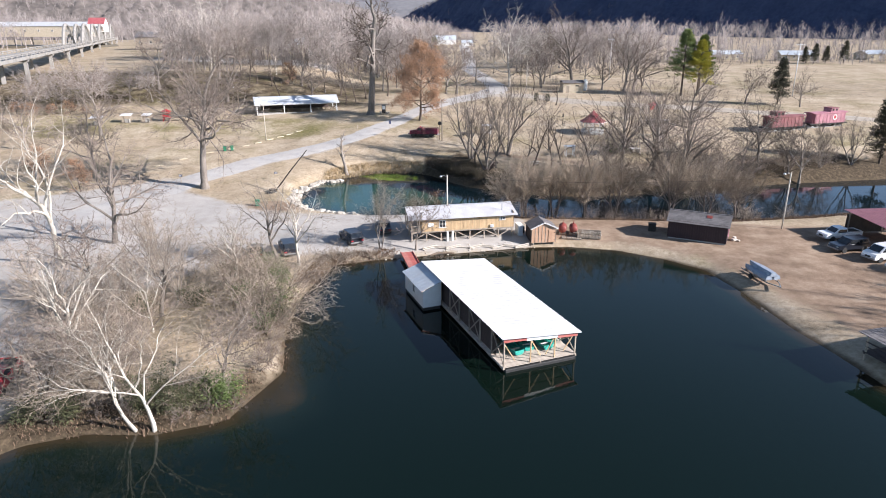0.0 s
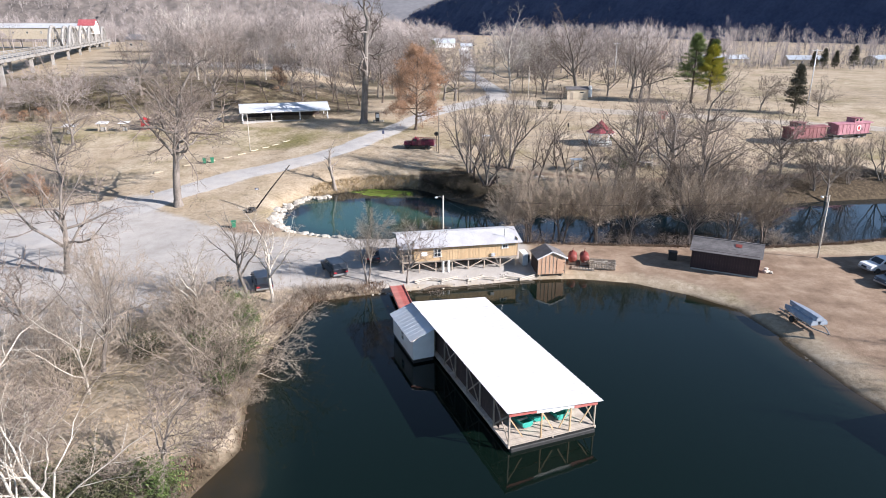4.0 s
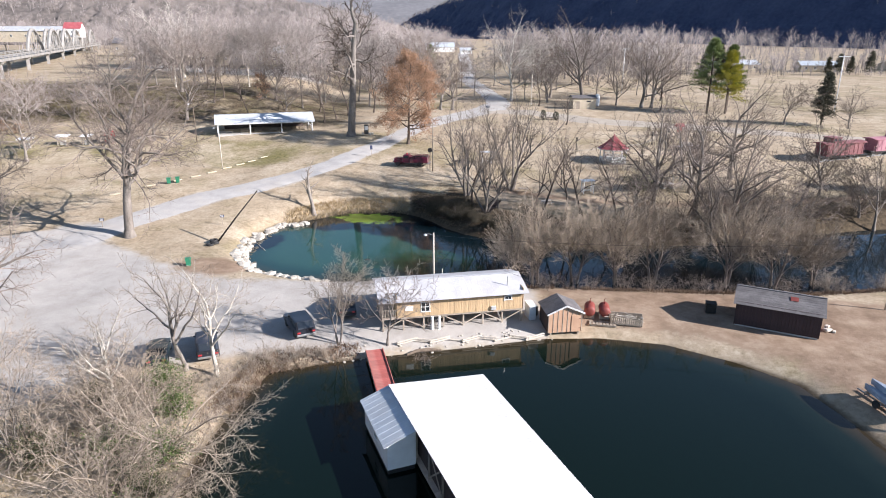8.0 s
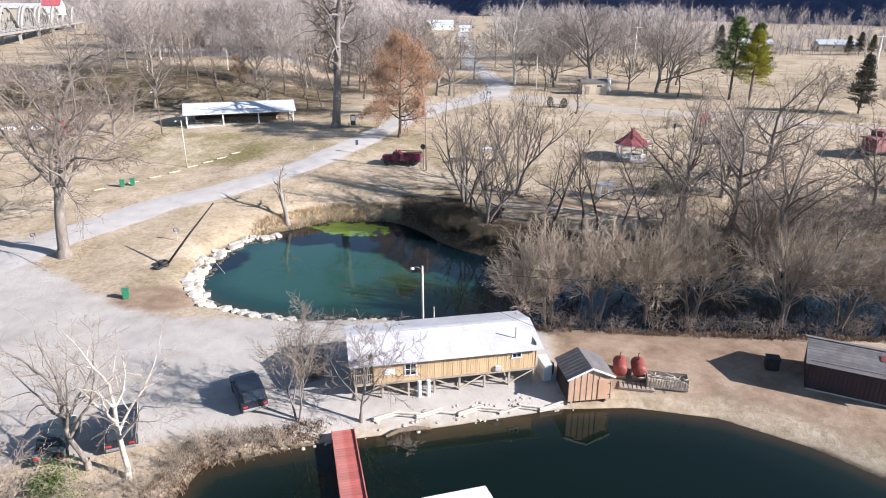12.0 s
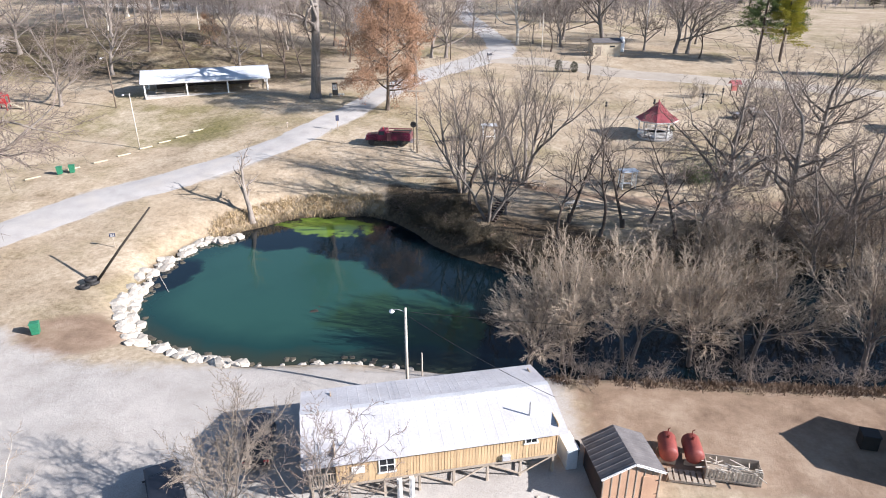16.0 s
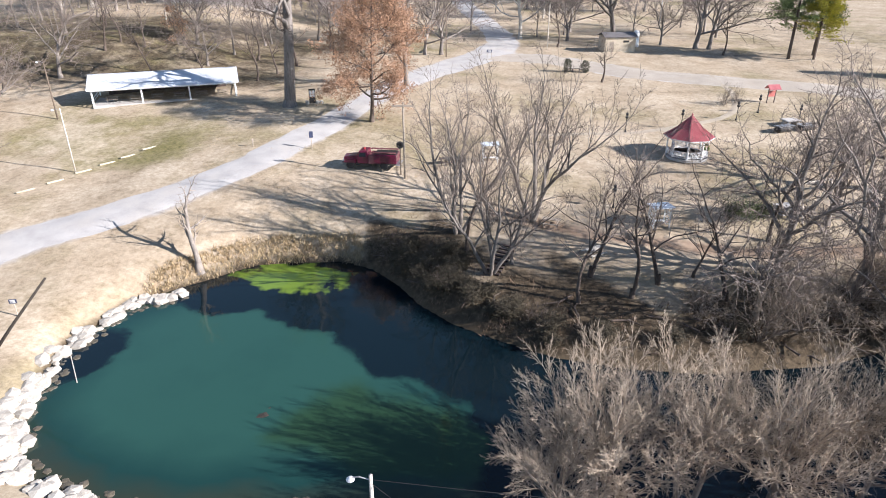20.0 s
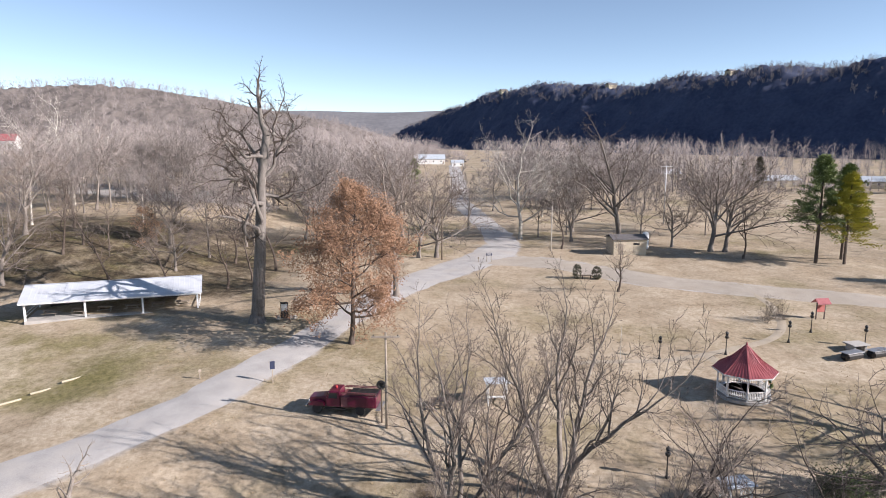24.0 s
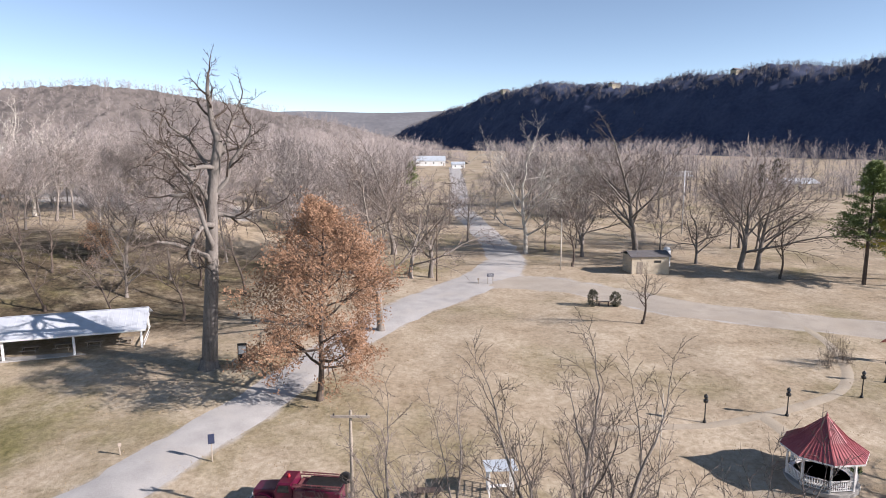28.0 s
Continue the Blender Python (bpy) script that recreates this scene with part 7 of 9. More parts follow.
def caboose(x, y, rz, body_key, cup, label):
    t = thing("railway_caboose", (x, y, up_to(x, y)), rz, label, "railway car", "old railway cars")
    L = 10.6
    for s in (-0.72, 0.72):
        part("rail", Geo().box((L / 2, s, 0.12), (L + 1.2, 0.08, 0.16)), M["steel"], t)
    for bx in (1.9, L - 1.9):
        bg = part("bogie", Geo().box((bx, 0, 0.62), (2.3, 1.7, 0.3), cut=0.04), M["lamp_black"], t)
        for wx in (-0.8, 0.8):
            for s in (-0.72, 0.72):
                part("wheel", Geo().lathe([(0.42, -0.06), (0.44, 0), (0.42, 0.06)], 16, turn=pose(bx + wx, s, 0.6, 90)), M["steel"], bg)
    part("underframe", Geo().box((L / 2, 0, 0.98), (L + 0.6, 2.5, 0.25), cut=0.03), M["lamp_black"], t)
    part("body", Geo().box((L / 2, 0, 2.25), (L - 1.6, 2.75, 2.3), cut=0.04), M[body_key], t)
    part("roof", Geo().prism([(-1.5, 3.38), (-1.0, 3.56), (0, 3.66), (1.0, 3.56), (1.5, 3.38), (1.5, 3.32), (-1.5, 3.32)], 0.1, L - 0.1, swap="yz"), M[body_key], t)
    cup_x = L * cup
    cu = part("cupola", Geo().box((cup_x, 0, 4.0), (2.2, 2.2, 0.9), cut=0.05), M[body_key], t)
    part("cupola_roof", Geo().box((cup_x, 0, 4.48), (2.5, 2.5, 0.09), cut=0.03), M["boxcar_red"], cu)
    for dx in (-0.5, 0.5):
        part("cupola_window", Geo().box((cup_x + dx, -1.11, 4.05), (0.6, 0.03, 0.45)), M["glass"], cu)
    for i in range(9):
        part("side_rib", Geo().box((1.1 + i * (L - 2.2) / 8, -1.4, 2.25), (0.09, 0.06, 2.25)), M[body_key], t)
    for i in range(4):
        xa = 1.1 + (2 * i) * (L - 2.2) / 8
        part("side_brace", Geo().beam((xa, -1.4, 1.25), (xa + (L - 2.2) / 8, -1.4, 3.25), 0.05, 0.09), M[body_key], t)
    for x2 in (0.35, L - 0.35):
        rl = Geo()
        for s in (-1.2, -0.4, 0.4, 1.2):
            rl.box((x2, s, 1.65), (0.05, 0.05, 1.1))
        rl.box((x2, 0, 2.2), (0.05, 2.45, 0.05)).box((x2, 0, 1.7), (0.05, 2.45, 0.05))
        part("platform_rail", rl, M[body_key], t)
        part("end_ladder", Geo().box((x2, 0.5, 2.7), (0.04, 0.04, 1.8)).box((x2, 0.9, 2.7), (0.04, 0.04, 1.8)).box((x2, 0.7, 2.4), (0.03, 0.4, 0.03)).box((x2, 0.7, 2.9), (0.03, 0.4, 0.03)), M["lamp_black"], t)
    if body_key == "pink_red":
        part("emblem", Geo().lathe([(0.62, 0), (0.62, 0.03)], 20, turn=pose(L * 0.62, -1.44, 2.4, 90)), M["white_paint"], t, "round white emblem")
        part("emblem", Geo().lathe([(0.42, 0), (0.42, 0.02)], 20, turn=pose(L * 0.62, -1.465, 2.4, 90)), M["red_paint"], t, "red disc of the emblem")
    return t


def block_house(name, x, y, z, rz, L, D, e, r, wall_m, roof_m, label, category, win=3):
    """A plain gabled building with windows and a door."""
    t = thing(name, (x, y, z), rz, label, category)
    part("wall", Geo().box((0, 0, e / 2 - 0.2), (L, D, e + 0.4), cut=0.02), M[wall_m], t)
    for s in (-1, 1):
        part("gable_wall", Geo().prism([(-D / 2, e - 0.02), (D / 2, e - 0.02), (0, r - 0.05)], s * (L / 2) - 0.06, s * L / 2 + 0.06, swap="yz"), M[wall_m], t)
        part("roof_slope", Geo().ribbed((-L / 2 - 0.4, s * (D / 2 + 0.4), e - 0.1), (L / 2 + 0.4, s * (D / 2 + 0.4), e - 0.1), (L / 2 + 0.4, 0, r), (-L / 2 - 0.4, 0, r), 0.8, 0.03, 0.08), M[roof_m], t)
    for i in range(win):
        window_part(t, (-L / 2 + (i + 0.5) * L / win, -D / 2 - 0.01, e * 0.55), min(1.1, L / win * 0.4), min(1.2, e * 0.4), (0, -1, 0), M["white_paint"])
    part("door", Geo().box((L / 2 - 1.2, -D / 2 - 0.03, 1.05), (0.95, 0.06, 2.1), cut=0.01), M["grey_wood"], t)
    return t


boathouse()
trailer_house()
garden_shed()
maroon_house()
fuel_tank(13.9, 36.9, -12)
fuel_tank(15.35, 36.7, -8)
pavilion()
gazebo()
caboose(69.6, 98.0, 18.5, "boxcar_red", 0.3, "dark red wooden railway caboose with a cupola")
caboose(81.3, 101.9, 18.5, "pink_red", 0.62, "sun-bleached red railway caboose with a round emblem")


# rest room block
def rest_room():
    t = thing("rest_room", (37.7, 161.6, up_to(37.6, 160)), 4, "low tan block building with a dark hipped roof", "building")
    part("wall", Geo().box((0, 0, 1.45), (6.4, 4.4, 3.1), cut=0.02), M["tan_wall"], t)
    part("roof_slab", Geo().slab([(-3.5, -2.5, 2.98), (3.5, -2.5, 2.98), (3.5, 0, 3.7), (-3.5, 0, 3.7)], 0.12), M["dark_shingle"], t)
    part("roof_slab", Geo().slab([(-3.5, 2.5, 2.98), (3.5, 2.5, 2.98), (3.5, 0, 3.7), (-3.5, 0, 3.7)], 0.12), M["dark_shingle"], t)
    part("door", Geo().box((-1.8, -2.22, 1.05), (0.95, 0.06, 2.1), cut=0.01), M["grey_wood"], t)
    part("vent_window", Geo().box((1.2, -2.22, 2.1), (1.2, 0.05, 0.4)), M["glass"], t)
    s = solid("white_tank", Geo().lathe([(0.6, 0), (0.65, 0.2), (0.65, 3.0), (0.45, 3.4), (0.12, 3.5)], 18), M["white_paint"], "white upright tank behind the low building", "tank", smooth=True, m=pose(43.0, 166.5, up_to(43, 166.5)))


rest_room()


# open shed with a maroon roof by the car park, and the dock at the east shore
def car_shed():
    t = thing("open_car_shed", (53.6, 27.4, up_to(54, 32)), 6, "open timber shed with a faded maroon roof by the car park", "shed")
    L, D = 11.0, 8.8
    for x in (0.3, L / 2, L - 0.3):
        for y in (0.4, D - 0.3):
            part("post", Geo().box((x, y, 1.45), (0.16, 0.16, 3.0), cut=0.012), M["grey_wood"], t)
    part("back_wall", Geo().box((L / 2, D - 0.15, 1.4), (L, 0.1, 2.6)), M["dark_wood"], t)
    n = 8
    for i in range(n):
        xa, xb = -0.3 + i * (L + 0.6) / n, -0.3 + (i + 1) * (L + 0.6) / n + 0.02
        part("roof_sheet", Geo().ribbed((xa, -0.3, 2.85), (xb, -0.3, 2.85), (xb, D + 0.3, 3.3), (xa, D + 0.3, 3.3), 0.45, 0.02, 0.03), M["maroon_roof"], t)
    part("beam", Geo().box((L / 2, 0.4, 2.75), (L, 0.12, 0.22)), M["grey_wood"], t)


def east_dock():
    t = thing("covered_dock", (35.3, -3.4, 0), 15, "dark covered dock standing at the east shore", "dock")
    for x in (0.2, 3.2, 6.4, 9.6):
        for y in (0.2, 4.6):
            part("pile", Geo().tube([(x, y, -2.0), (x, y, 2.9)], [0.1, 0.09], 8), M["grey_wood"], t)
    for i in range(32):
        part("deck_plank", Geo().box((0.15 + i * 0.31, 2.4, 1.25), (0.29, 4.8, 0.05), cut=0.006), M["dark_wood"], t)
    for y in (0.2, 4.6):
        part("joist", Geo().box((5.0, y, 1.14), (10.0, 0.12, 0.18)), M["dark_wood"], t)
    for i in range(8):
        part("roof_sheet", Geo().ribbed((-0.4 + i * 1.35, -0.4, 2.95), (0.97 + i * 1.35, -0.4, 2.95), (0.97 + i * 1.35, 5.2, 3.05), (-0.4 + i * 1.35, 5.2, 3.05), 0.5, 0.02, 0.05), M["dark_shingle"], t)
    part("rail", Geo().box((0.15, 2.4, 2.2), (0.08, 4.6, 0.1)), M["dark_wood"], t)
    part("rail", Geo().box((0.15, 2.4, 1.75), (0.06, 4.6, 0.06)), M["dark_wood"], t)


car_shed()
east_dock()

# houses of the town beyond the woods
block_house("long_hall", -257, 384, up_to(-257, 384) + 7, 4, 58, 14, 6.0, 8.6, "tan_wall", "grey_metal", "long pale hall beyond the bridge", "building", 7)
tagged(part("terrace", Geo().box((-258, 390, 8), (72, 36, 19), 3, 1.0), M["wet_stone"], None), "dark stone terrace that carries the hall", "terrace", kind="structure")
block_house("red_roofed_house", -218, 376, up_to(-218, 376) + 10, 10, 9, 8, 4.5, 8, "white_paint", "red_metal", "white house with a red roof beyond the bridge", "house", 3)
for _x, _y, _l, _d, _rz, _e in ((-92, 330, 16, 10, 15, 5), (-74, 352, 20, 10, -8, 5), (-128, 340, 15, 9, 4, 5), (-60, 300, 13, 8, 20, 4.5), (-170, 350, 24, 12, 0, 6), (-96, 262, 18, 8, 12, 4), (-70, 250, 12, 8, -10, 5)):
    block_house("town_house", _x, _y, up_to(_x, _y) + 1.0, _rz, _l, _d, _e, _e + 3, "curb" if _l < 16 else "grey_wood", "dark_shingle" if _x < -80 else "pale_metal", "pale house of the town among bare trees", "house", 4)
block_house("white_hall", -5, 560, up_to(-5, 560), 3, 24, 12, 4, 7.5, "white_paint", "pale_metal", "white hall with a pale roof at the valley's end", "building", 4)
block_house("town_house", 16, 520, up_to(16, 520), 5, 9, 7, 3, 4.8, "white_paint", "pale_metal", "small pale house at the valley's end", "house", 2)
for _x, _y, _l, _d, _rz in ((150, 330, 26, 10, 10), (190, 322, 18, 9, -5), (240, 330, 22, 10, 12), (290, 326, 20, 9, 0), (120, 380, 16, 9, 8)):
    block_house("town_house", _x, _y, up_to(_x, _y), _rz, _l, _d, 3.2, 5.2, "curb", "pale_metal", "pale low house beyond the field", "house", 4)


# the concrete arch bridge
M["old_concrete"] = paint("weathered_concrete", (0.21, 0.20, 0.185), (0.34, 0.325, 0.30), 0.5, 0.9, 0.0, 0.2, 10, stain=(0.15, 0.14, 0.125), stain_scale=0.3, stain_amount=0.6)


def bridge():
    a, b = Vector((-112, 105, 0)), Vector((-262, 480, 0))
    d = (b - a)
    rz = math.degrees(math.atan2(d.y, d.x))
    t = thing("arch_bridge", (a.x, a.y, 0), rz, "pale concrete road bridge with arches above its deck", "bridge")
    L, z = d.length, 20.0
    part("deck", Geo().box((L / 2, 0, z), (L, 9, 0.9), cut=0.05), M["old_concrete"], t)
    for s in (-4.4, 4.4):
        part("parapet", Geo().box((L / 2, s, z + 1.4), (L, 0.25, 0.25)).box((L / 2, s, z + 0.9), (L, 0.2, 0.15)), M["old_concrete"], t)
        for i in range(60):
            part("parapet_post", Geo().box((1 + i * (L - 2) / 59, s, z + 0.95), (0.35, 0.3, 1.0)), M["old_concrete"], t)
    for i in range(9):
        x = 44 + i * (L - 46) / 8
        gz = up_to(*(a + d * x / L).xy)
        for s in (-3.2, 3.2):
            part("pier", Geo().box((x, s, (gz + z) / 2 - 0.6), (1.1, 1.1, z - gz + 0.8), cut=0.06), M["old_concrete"], t)
        part("pier_cap", Geo().box((x, 0, z - 0.8), (1.3, 8.4, 0.7), cut=0.05), M["old_concrete"], t)
    for s in (-4.0, 4.0):
        for x0 in (178, 218, 258, 298, 338):
            n, arch = 14, []
            for i in range(n + 1):
                u = i / n
                arch.append((x0 + 39 * u, s, z + 0.2 + 9.5 * 4 * u * (1 - u)))
            part("arch_rib", Geo().tube(arch, [0.75] * (n + 1), 6), M["old_concrete"], t)
            for i in range(2, n - 1, 2):
                part("hanger", Geo().box((arch[i][0], s, (arch[i][2] + z) / 2), (0.35, 0.35, arch[i][2] - z)), M["old_concrete"], t)


bridge()


# ---- vehicles ----
WHEEL = {}


def wheel(parent, x, y, r=0.36, w=0.24):
    key = (r, w)
    if key not in WHEEL:
        ty = mesh_of(Geo().lathe([(r * 0.6, -w / 2), (r * 0.93, -w / 2), (r, -w * 0.3), (r, w * 0.3), (r * 0.93, w / 2), (r * 0.6, w / 2)], 18, turn=pose(0, 0, 0, 90)), "tyre", M["black"])
        rm = mesh_of(Geo().lathe([(r * 0.2, -w * 0.46), (r * 0.6, -w * 0.42), (r * 0.6, w * 0.42), (r * 0.2, w * 0.46)], 12, turn=pose(0, 0, 0, 90)), "rim", M["steel"])
        WHEEL[key] = ty, rm
    wh = part("wheel", WHEEL[key][0], None, parent, m=pose(x, y, r))
    wh.name = "wheel"
    part("rim", WHEEL[key][1], None, wh, "steel rim")


def car(x, y, rz, kind, mat, label, group="parked vehicles"):
    """A car, van or pickup, nose towards +x, with body, glass, wheels, lamps and bumpers."""
    t = thing(kind, (x, y, up_to(x, y)), rz, label, "truck" if kind == "pickup_truck" else "car", group)
    if kind == "pickup_truck":
        L, W = 5.5, 1.95
        low = [(-2.7, 0.45), (2.7, 0.42), (2.75, 0.7), (2.6, 1.02), (1.35, 1.1), (-0.55, 1.1), (-2.7, 1.1)]
        cab = [(-0.6, 1.08), (1.45, 1.08), (0.75, 1.68), (-0.35, 1.72)]
    elif kind == "van":
        L, W = 5.3, 2.0
        low = [(-2.6, 0.42), (2.55, 0.4), (2.65, 0.7), (2.5, 1.1), (1.8, 1.25), (-2.6, 1.25)]
        cab = [(-2.55, 1.2), (1.95, 1.2), (1.1, 1.95), (-2.4, 2.05)]
    elif kind == "sport_utility_car":
        L, W = 4.8, 1.9
        low = [(-2.35, 0.42), (2.35, 0.4), (2.45, 0.65), (2.3, 0.98), (1.2, 1.08), (-2.35, 1.1)]
        cab = [(-2.3, 1.06), (1.3, 1.06), (0.55, 1.72), (-2.0, 1.76)]
    else:
        L, W = 4.6, 1.78
        low = [(-2.25, 0.38), (2.25, 0.36), (2.32, 0.58), (2.15, 0.85), (1.0, 0.95), (-1.5, 0.97), (-2.2, 0.9)]
        cab = [(-1.7, 0.94), (1.15, 0.94), (0.4, 1.42), (-1.0, 1.44)]
    body = part("body", Geo().prism(low, -W / 2, W / 2, inset=0.05), mat, t)
    cb = part("cabin", Geo().prism([(px * 1.0, pz) for px, pz in cab], -W / 2 + 0.09, W / 2 - 0.09, inset=0.06), mat, t)
    (xa, za), (xb, zb), (xc, zc), (xd, zd) = cab
    # windscreen, rear and side windows just proud of the cabin
    def lean(f, x0, z0, x1, z1):
        return (x0 + (x1 - x0) * f, z0 + (z1 - z0) * f)
    p, q = lean(0.12, xb, zb, xc, zc), lean(0.92, xb, zb, xc, zc)
    part("windscreen", Geo().slab([(p[0] + 0.03, -W / 2 + 0.22, p[1] + 0.02), (p[0] + 0.03, W / 2 - 0.22, p[1] + 0.02), (q[0] + 0.03, W / 2 - 0.28, q[1] + 0.02), (q[0] + 0.03, -W / 2 + 0.28, q[1] + 0.02)], 0.02), M["glass"], cb)
    p, q = lean(0.2, xa, za, xd, zd), lean(0.88, xa, za, xd, zd)
    part("rear_window", Geo().slab([(p[0] - 0.03, -W / 2 + 0.24, p[1]), (p[0] - 0.03, W / 2 - 0.24, p[1]), (q[0] - 0.03, W / 2 - 0.28, q[1]), (q[0] - 0.03, -W / 2 + 0.28, q[1])], 0.02), M["glass"], cb)
    n = 1 if kind == "pickup_truck" else (3 if kind == "van" else 2)
    z0, z1 = za + 0.12 * (zc - za), za + 0.86 * (zc - za)
    lo0, lo1 = xa + (xd - xa) * 0.2 + 0.12, xb + (xc - xb) * 0.2 - 0.15
    hi0, hi1 = xa + (xd - xa) * 0.85 + 0.14, xb + (xc - xb) * 0.85 - 0.12
    for s in (-1, 1):
        for i in range(n):
            f0, f1 = i / n + 0.015, (i + 1) / n - 0.015
            quad = [(lo0 + (lo1 - lo0) * f0, z0), (lo0 + (lo1 - lo0) * f1, z0), (hi0 + (hi1 - hi0) * f1, z1), (hi0 + (hi1 - hi0) * f0, z1)]
            yy = s * (W / 2 - 0.085)
            part("side_window", Geo().prism(quad, yy - 0.012, yy + 0.012), M["glass"], cb)
    for sx in (-1, 1):
        part("bumper", Geo().box((sx * L / 2 * 0.985, 0, 0.5), (0.16, W - 0.1, 0.2), cut=0.04), M["steel"] if kind != "car" else mat, t)
        for s in (-1, 1):
            part("headlight" if sx > 0 else "tail_light", Geo().box((sx * (L / 2 - 0.07), s * (W / 2 - 0.26), 0.76), (0.12, 0.34, 0.16), cut=0.03), M["lens"] if sx > 0 else M["red_paint"], body)
            wheel(t, sx * L * 0.3, s * (W / 2 - 0.1), 0.38 if kind != "car" else 0.33)
    part("grille", Geo().box((L / 2 - 0.03, 0, 0.72), (0.08, W * 0.42, 0.2), cut=0.02), M["lamp_black"], body)
    for s in (-1, 1):
        part("mirror", Geo().box((xb - 0.35, s * (W / 2 + 0.06), za + 0.12), (0.1, 0.18, 0.13), cut=0.03), mat, t)
    if kind == "pickup_truck":
        part("cargo_bed", Geo().box((-1.68, 0, 1.105), (1.9, 1.6, 0.02)), M["lamp_black"], t, "dark cargo bed")
        for s in (-1, 1):
            part("bed_rail", Geo().box((-1.66, s * (W / 2 - 0.09), 1.17), (2.05, 0.1, 0.14), cut=0.02), mat, t)
        part("tailgate", Geo().box((-2.66, 0, 1.16), (0.08, W - 0.2, 0.14), cut=0.02), mat, t)
    return t


def fire_truck():
    t = thing("fire_truck", (-7.3, 94.9, up_to(-7.3, 94.9)), 180 - 8, "old dark red fire truck parked beside the road", "fire truck")
    W = 2.1
    red = M["engine_red"]
    part("chassis", Geo().box((0, 0, 0.62), (6.2, 0.9, 0.22), cut=0.03), M["lamp_black"], t)
    hood = part("hood", Geo().prism([(1.3, 0.75), (3.0, 0.72), (3.12, 1.0), (3.05, 1.38), (1.9, 1.52), (1.3, 1.55)], -0.72, 0.72, inset=0.08), red, t)
    part("grille", Geo().box((3.1, 0, 1.0), (0.08, 0.9, 0.45), cut=0.02), M["chrome"], hood)
    for s in (-1, 1):
        part("fender", Geo().prism([(1.55, 0.75), (1.65, 1.08), (2.0, 1.2), (2.5, 1.2), (2.9, 1.05), (3.1, 0.75)], s * 0.85 - 0.2, s * 0.85 + 0.2, inset=0.05), red, t)
        part("headlight", Geo().lathe([(0.13, -0.05), (0.15, 0.0), (0.12, 0.06)], 14, turn=pose(3.08, s * 0.62, 1.1, 0, 90)), M["lens"], t)
        part("running_board", Geo().box((0.6, s * 0.95, 0.55), (1.9, 0.35, 0.06), cut=0.015), M["lamp_black"], t)
        wheel(t, 2.28, s * 0.85, 0.46, 0.26)
        wheel(t, -1.75, s * 0.88, 0.46, 0.34)
    cab = part("cab", Geo().prism([(0.1, 0.7), (1.4, 0.7), (1.42, 1.5), (1.15, 2.12), (0.2, 2.16), (0.08, 1.5)], -W / 2 + 0.08, W / 2 - 0.08, inset=0.06), red, t)
    part("windscreen", Geo().slab([(1.46, -0.75, 1.56), (1.46, 0.75, 1.56), (1.24, 0.7, 2.03), (1.24, -0.7, 2.03)], 0.02), M["glass"], cab)
    for s in (-1, 1):
        part("side_window", Geo().prism([(0.35, 1.5), (1.2, 1.5), (1.05, 2.0), (0.4, 2.0)], s * 0.975 - 0.012, s * 0.975 + 0.012), M["glass"], cab)
    part("beacon", Geo().lathe([(0.12, 2.16), (0.13, 2.26), (0.09, 2.38)], 12, c=(0.7, 0, 0)), M["red_paint"], t)
    part("pump_body", Geo().box((-0.35, 0, 1.2), (0.8, W - 0.1, 1.0), cut=0.04), M["boxcar_red"], t, "faded red pump panel")
    bx = part("body", Geo().box((-2.0, 0, 1.28), (2.5, W, 1.05), cut=0.05), red, t)
    part("hose_bed", Geo().box((-1.9, 0, 1.85), (2.5, W - 0.5, 0.12), cut=0.02), M["lamp_black"], bx)
    for s in (-1, 1):
        for i in range(3):
            part("locker_door", Geo().box((-2.85 + 0.85 * i + 0.2, s * (W / 2 + 0.008), 1.3), (0.72, 0.03, 0.7), cut=0.01), red, bx)
        lad = Geo().beam((-3.2, s * 1.02, 2.02), (0.1, s * 1.02, 2.02), 0.05, 0.08).beam((-3.2, s * 0.72, 2.02), (0.1, s * 0.72, 2.02), 0.05, 0.08)
        for i in range(9):
            lad.beam((-3.0 + i * 0.36, s * 0.72, 2.02), (-3.0 + i * 0.36, s * 1.02, 2.02), 0.035, 0.035)
        part("ladder", lad, M["boxcar_red"], t, "long dark red ladder")
    part("tailboard", Geo().box((-3.4, 0, 0.6), (0.5, W, 0.07), cut=0.015), M["steel"], t)
    part("grab_rail", Geo().tube([(-3.25, -0.9, 1.0), (-3.35, -0.9, 1.9), (-3.35, 0.9, 1.9), (-3.25, 0.9, 1.0)], [0.025] * 4, 6), M["chrome"], t)
    part("front_bumper", Geo().box((3.3, 0, 0.68), (0.14, W - 0.1, 0.2), cut=0.04), M["chrome"], t)


fire_truck()
car(50.6, 33.6, 188, "pickup_truck", M["car_white"], "white pickup truck parked on the dirt lot", "vehicles on the dirt lot")
car(49.4, 29.3, 192, "sport_utility_car", M["car_dark"], "dark sport utility car parked on the dirt lot", "vehicles on the dirt lot")
car(51.6, 25.6, 195, "van", M["car_white"], "white van parked on the dirt lot", "vehicles on the dirt lot")
car(51.8, 22.0, 197, "car", M["car_silver"], "silver car parked on the dirt lot", "vehicles on the dirt lot")
car(52.6, 18.6, 200, "car", M["car_green"], "dark green car parked on the dirt lot", "vehicles on the dirt lot")
car(-15.2, 33.2, 118, "sport_utility_car", M["car_dark"], "dark green sport utility car on the gravel lot", "vehicles on the gravel lot")
car(-22.6, 28.6, 112, "sport_utility_car", M["car_dark"], "dark sport utility car parked behind the shore trees", "vehicles on the gravel lot")
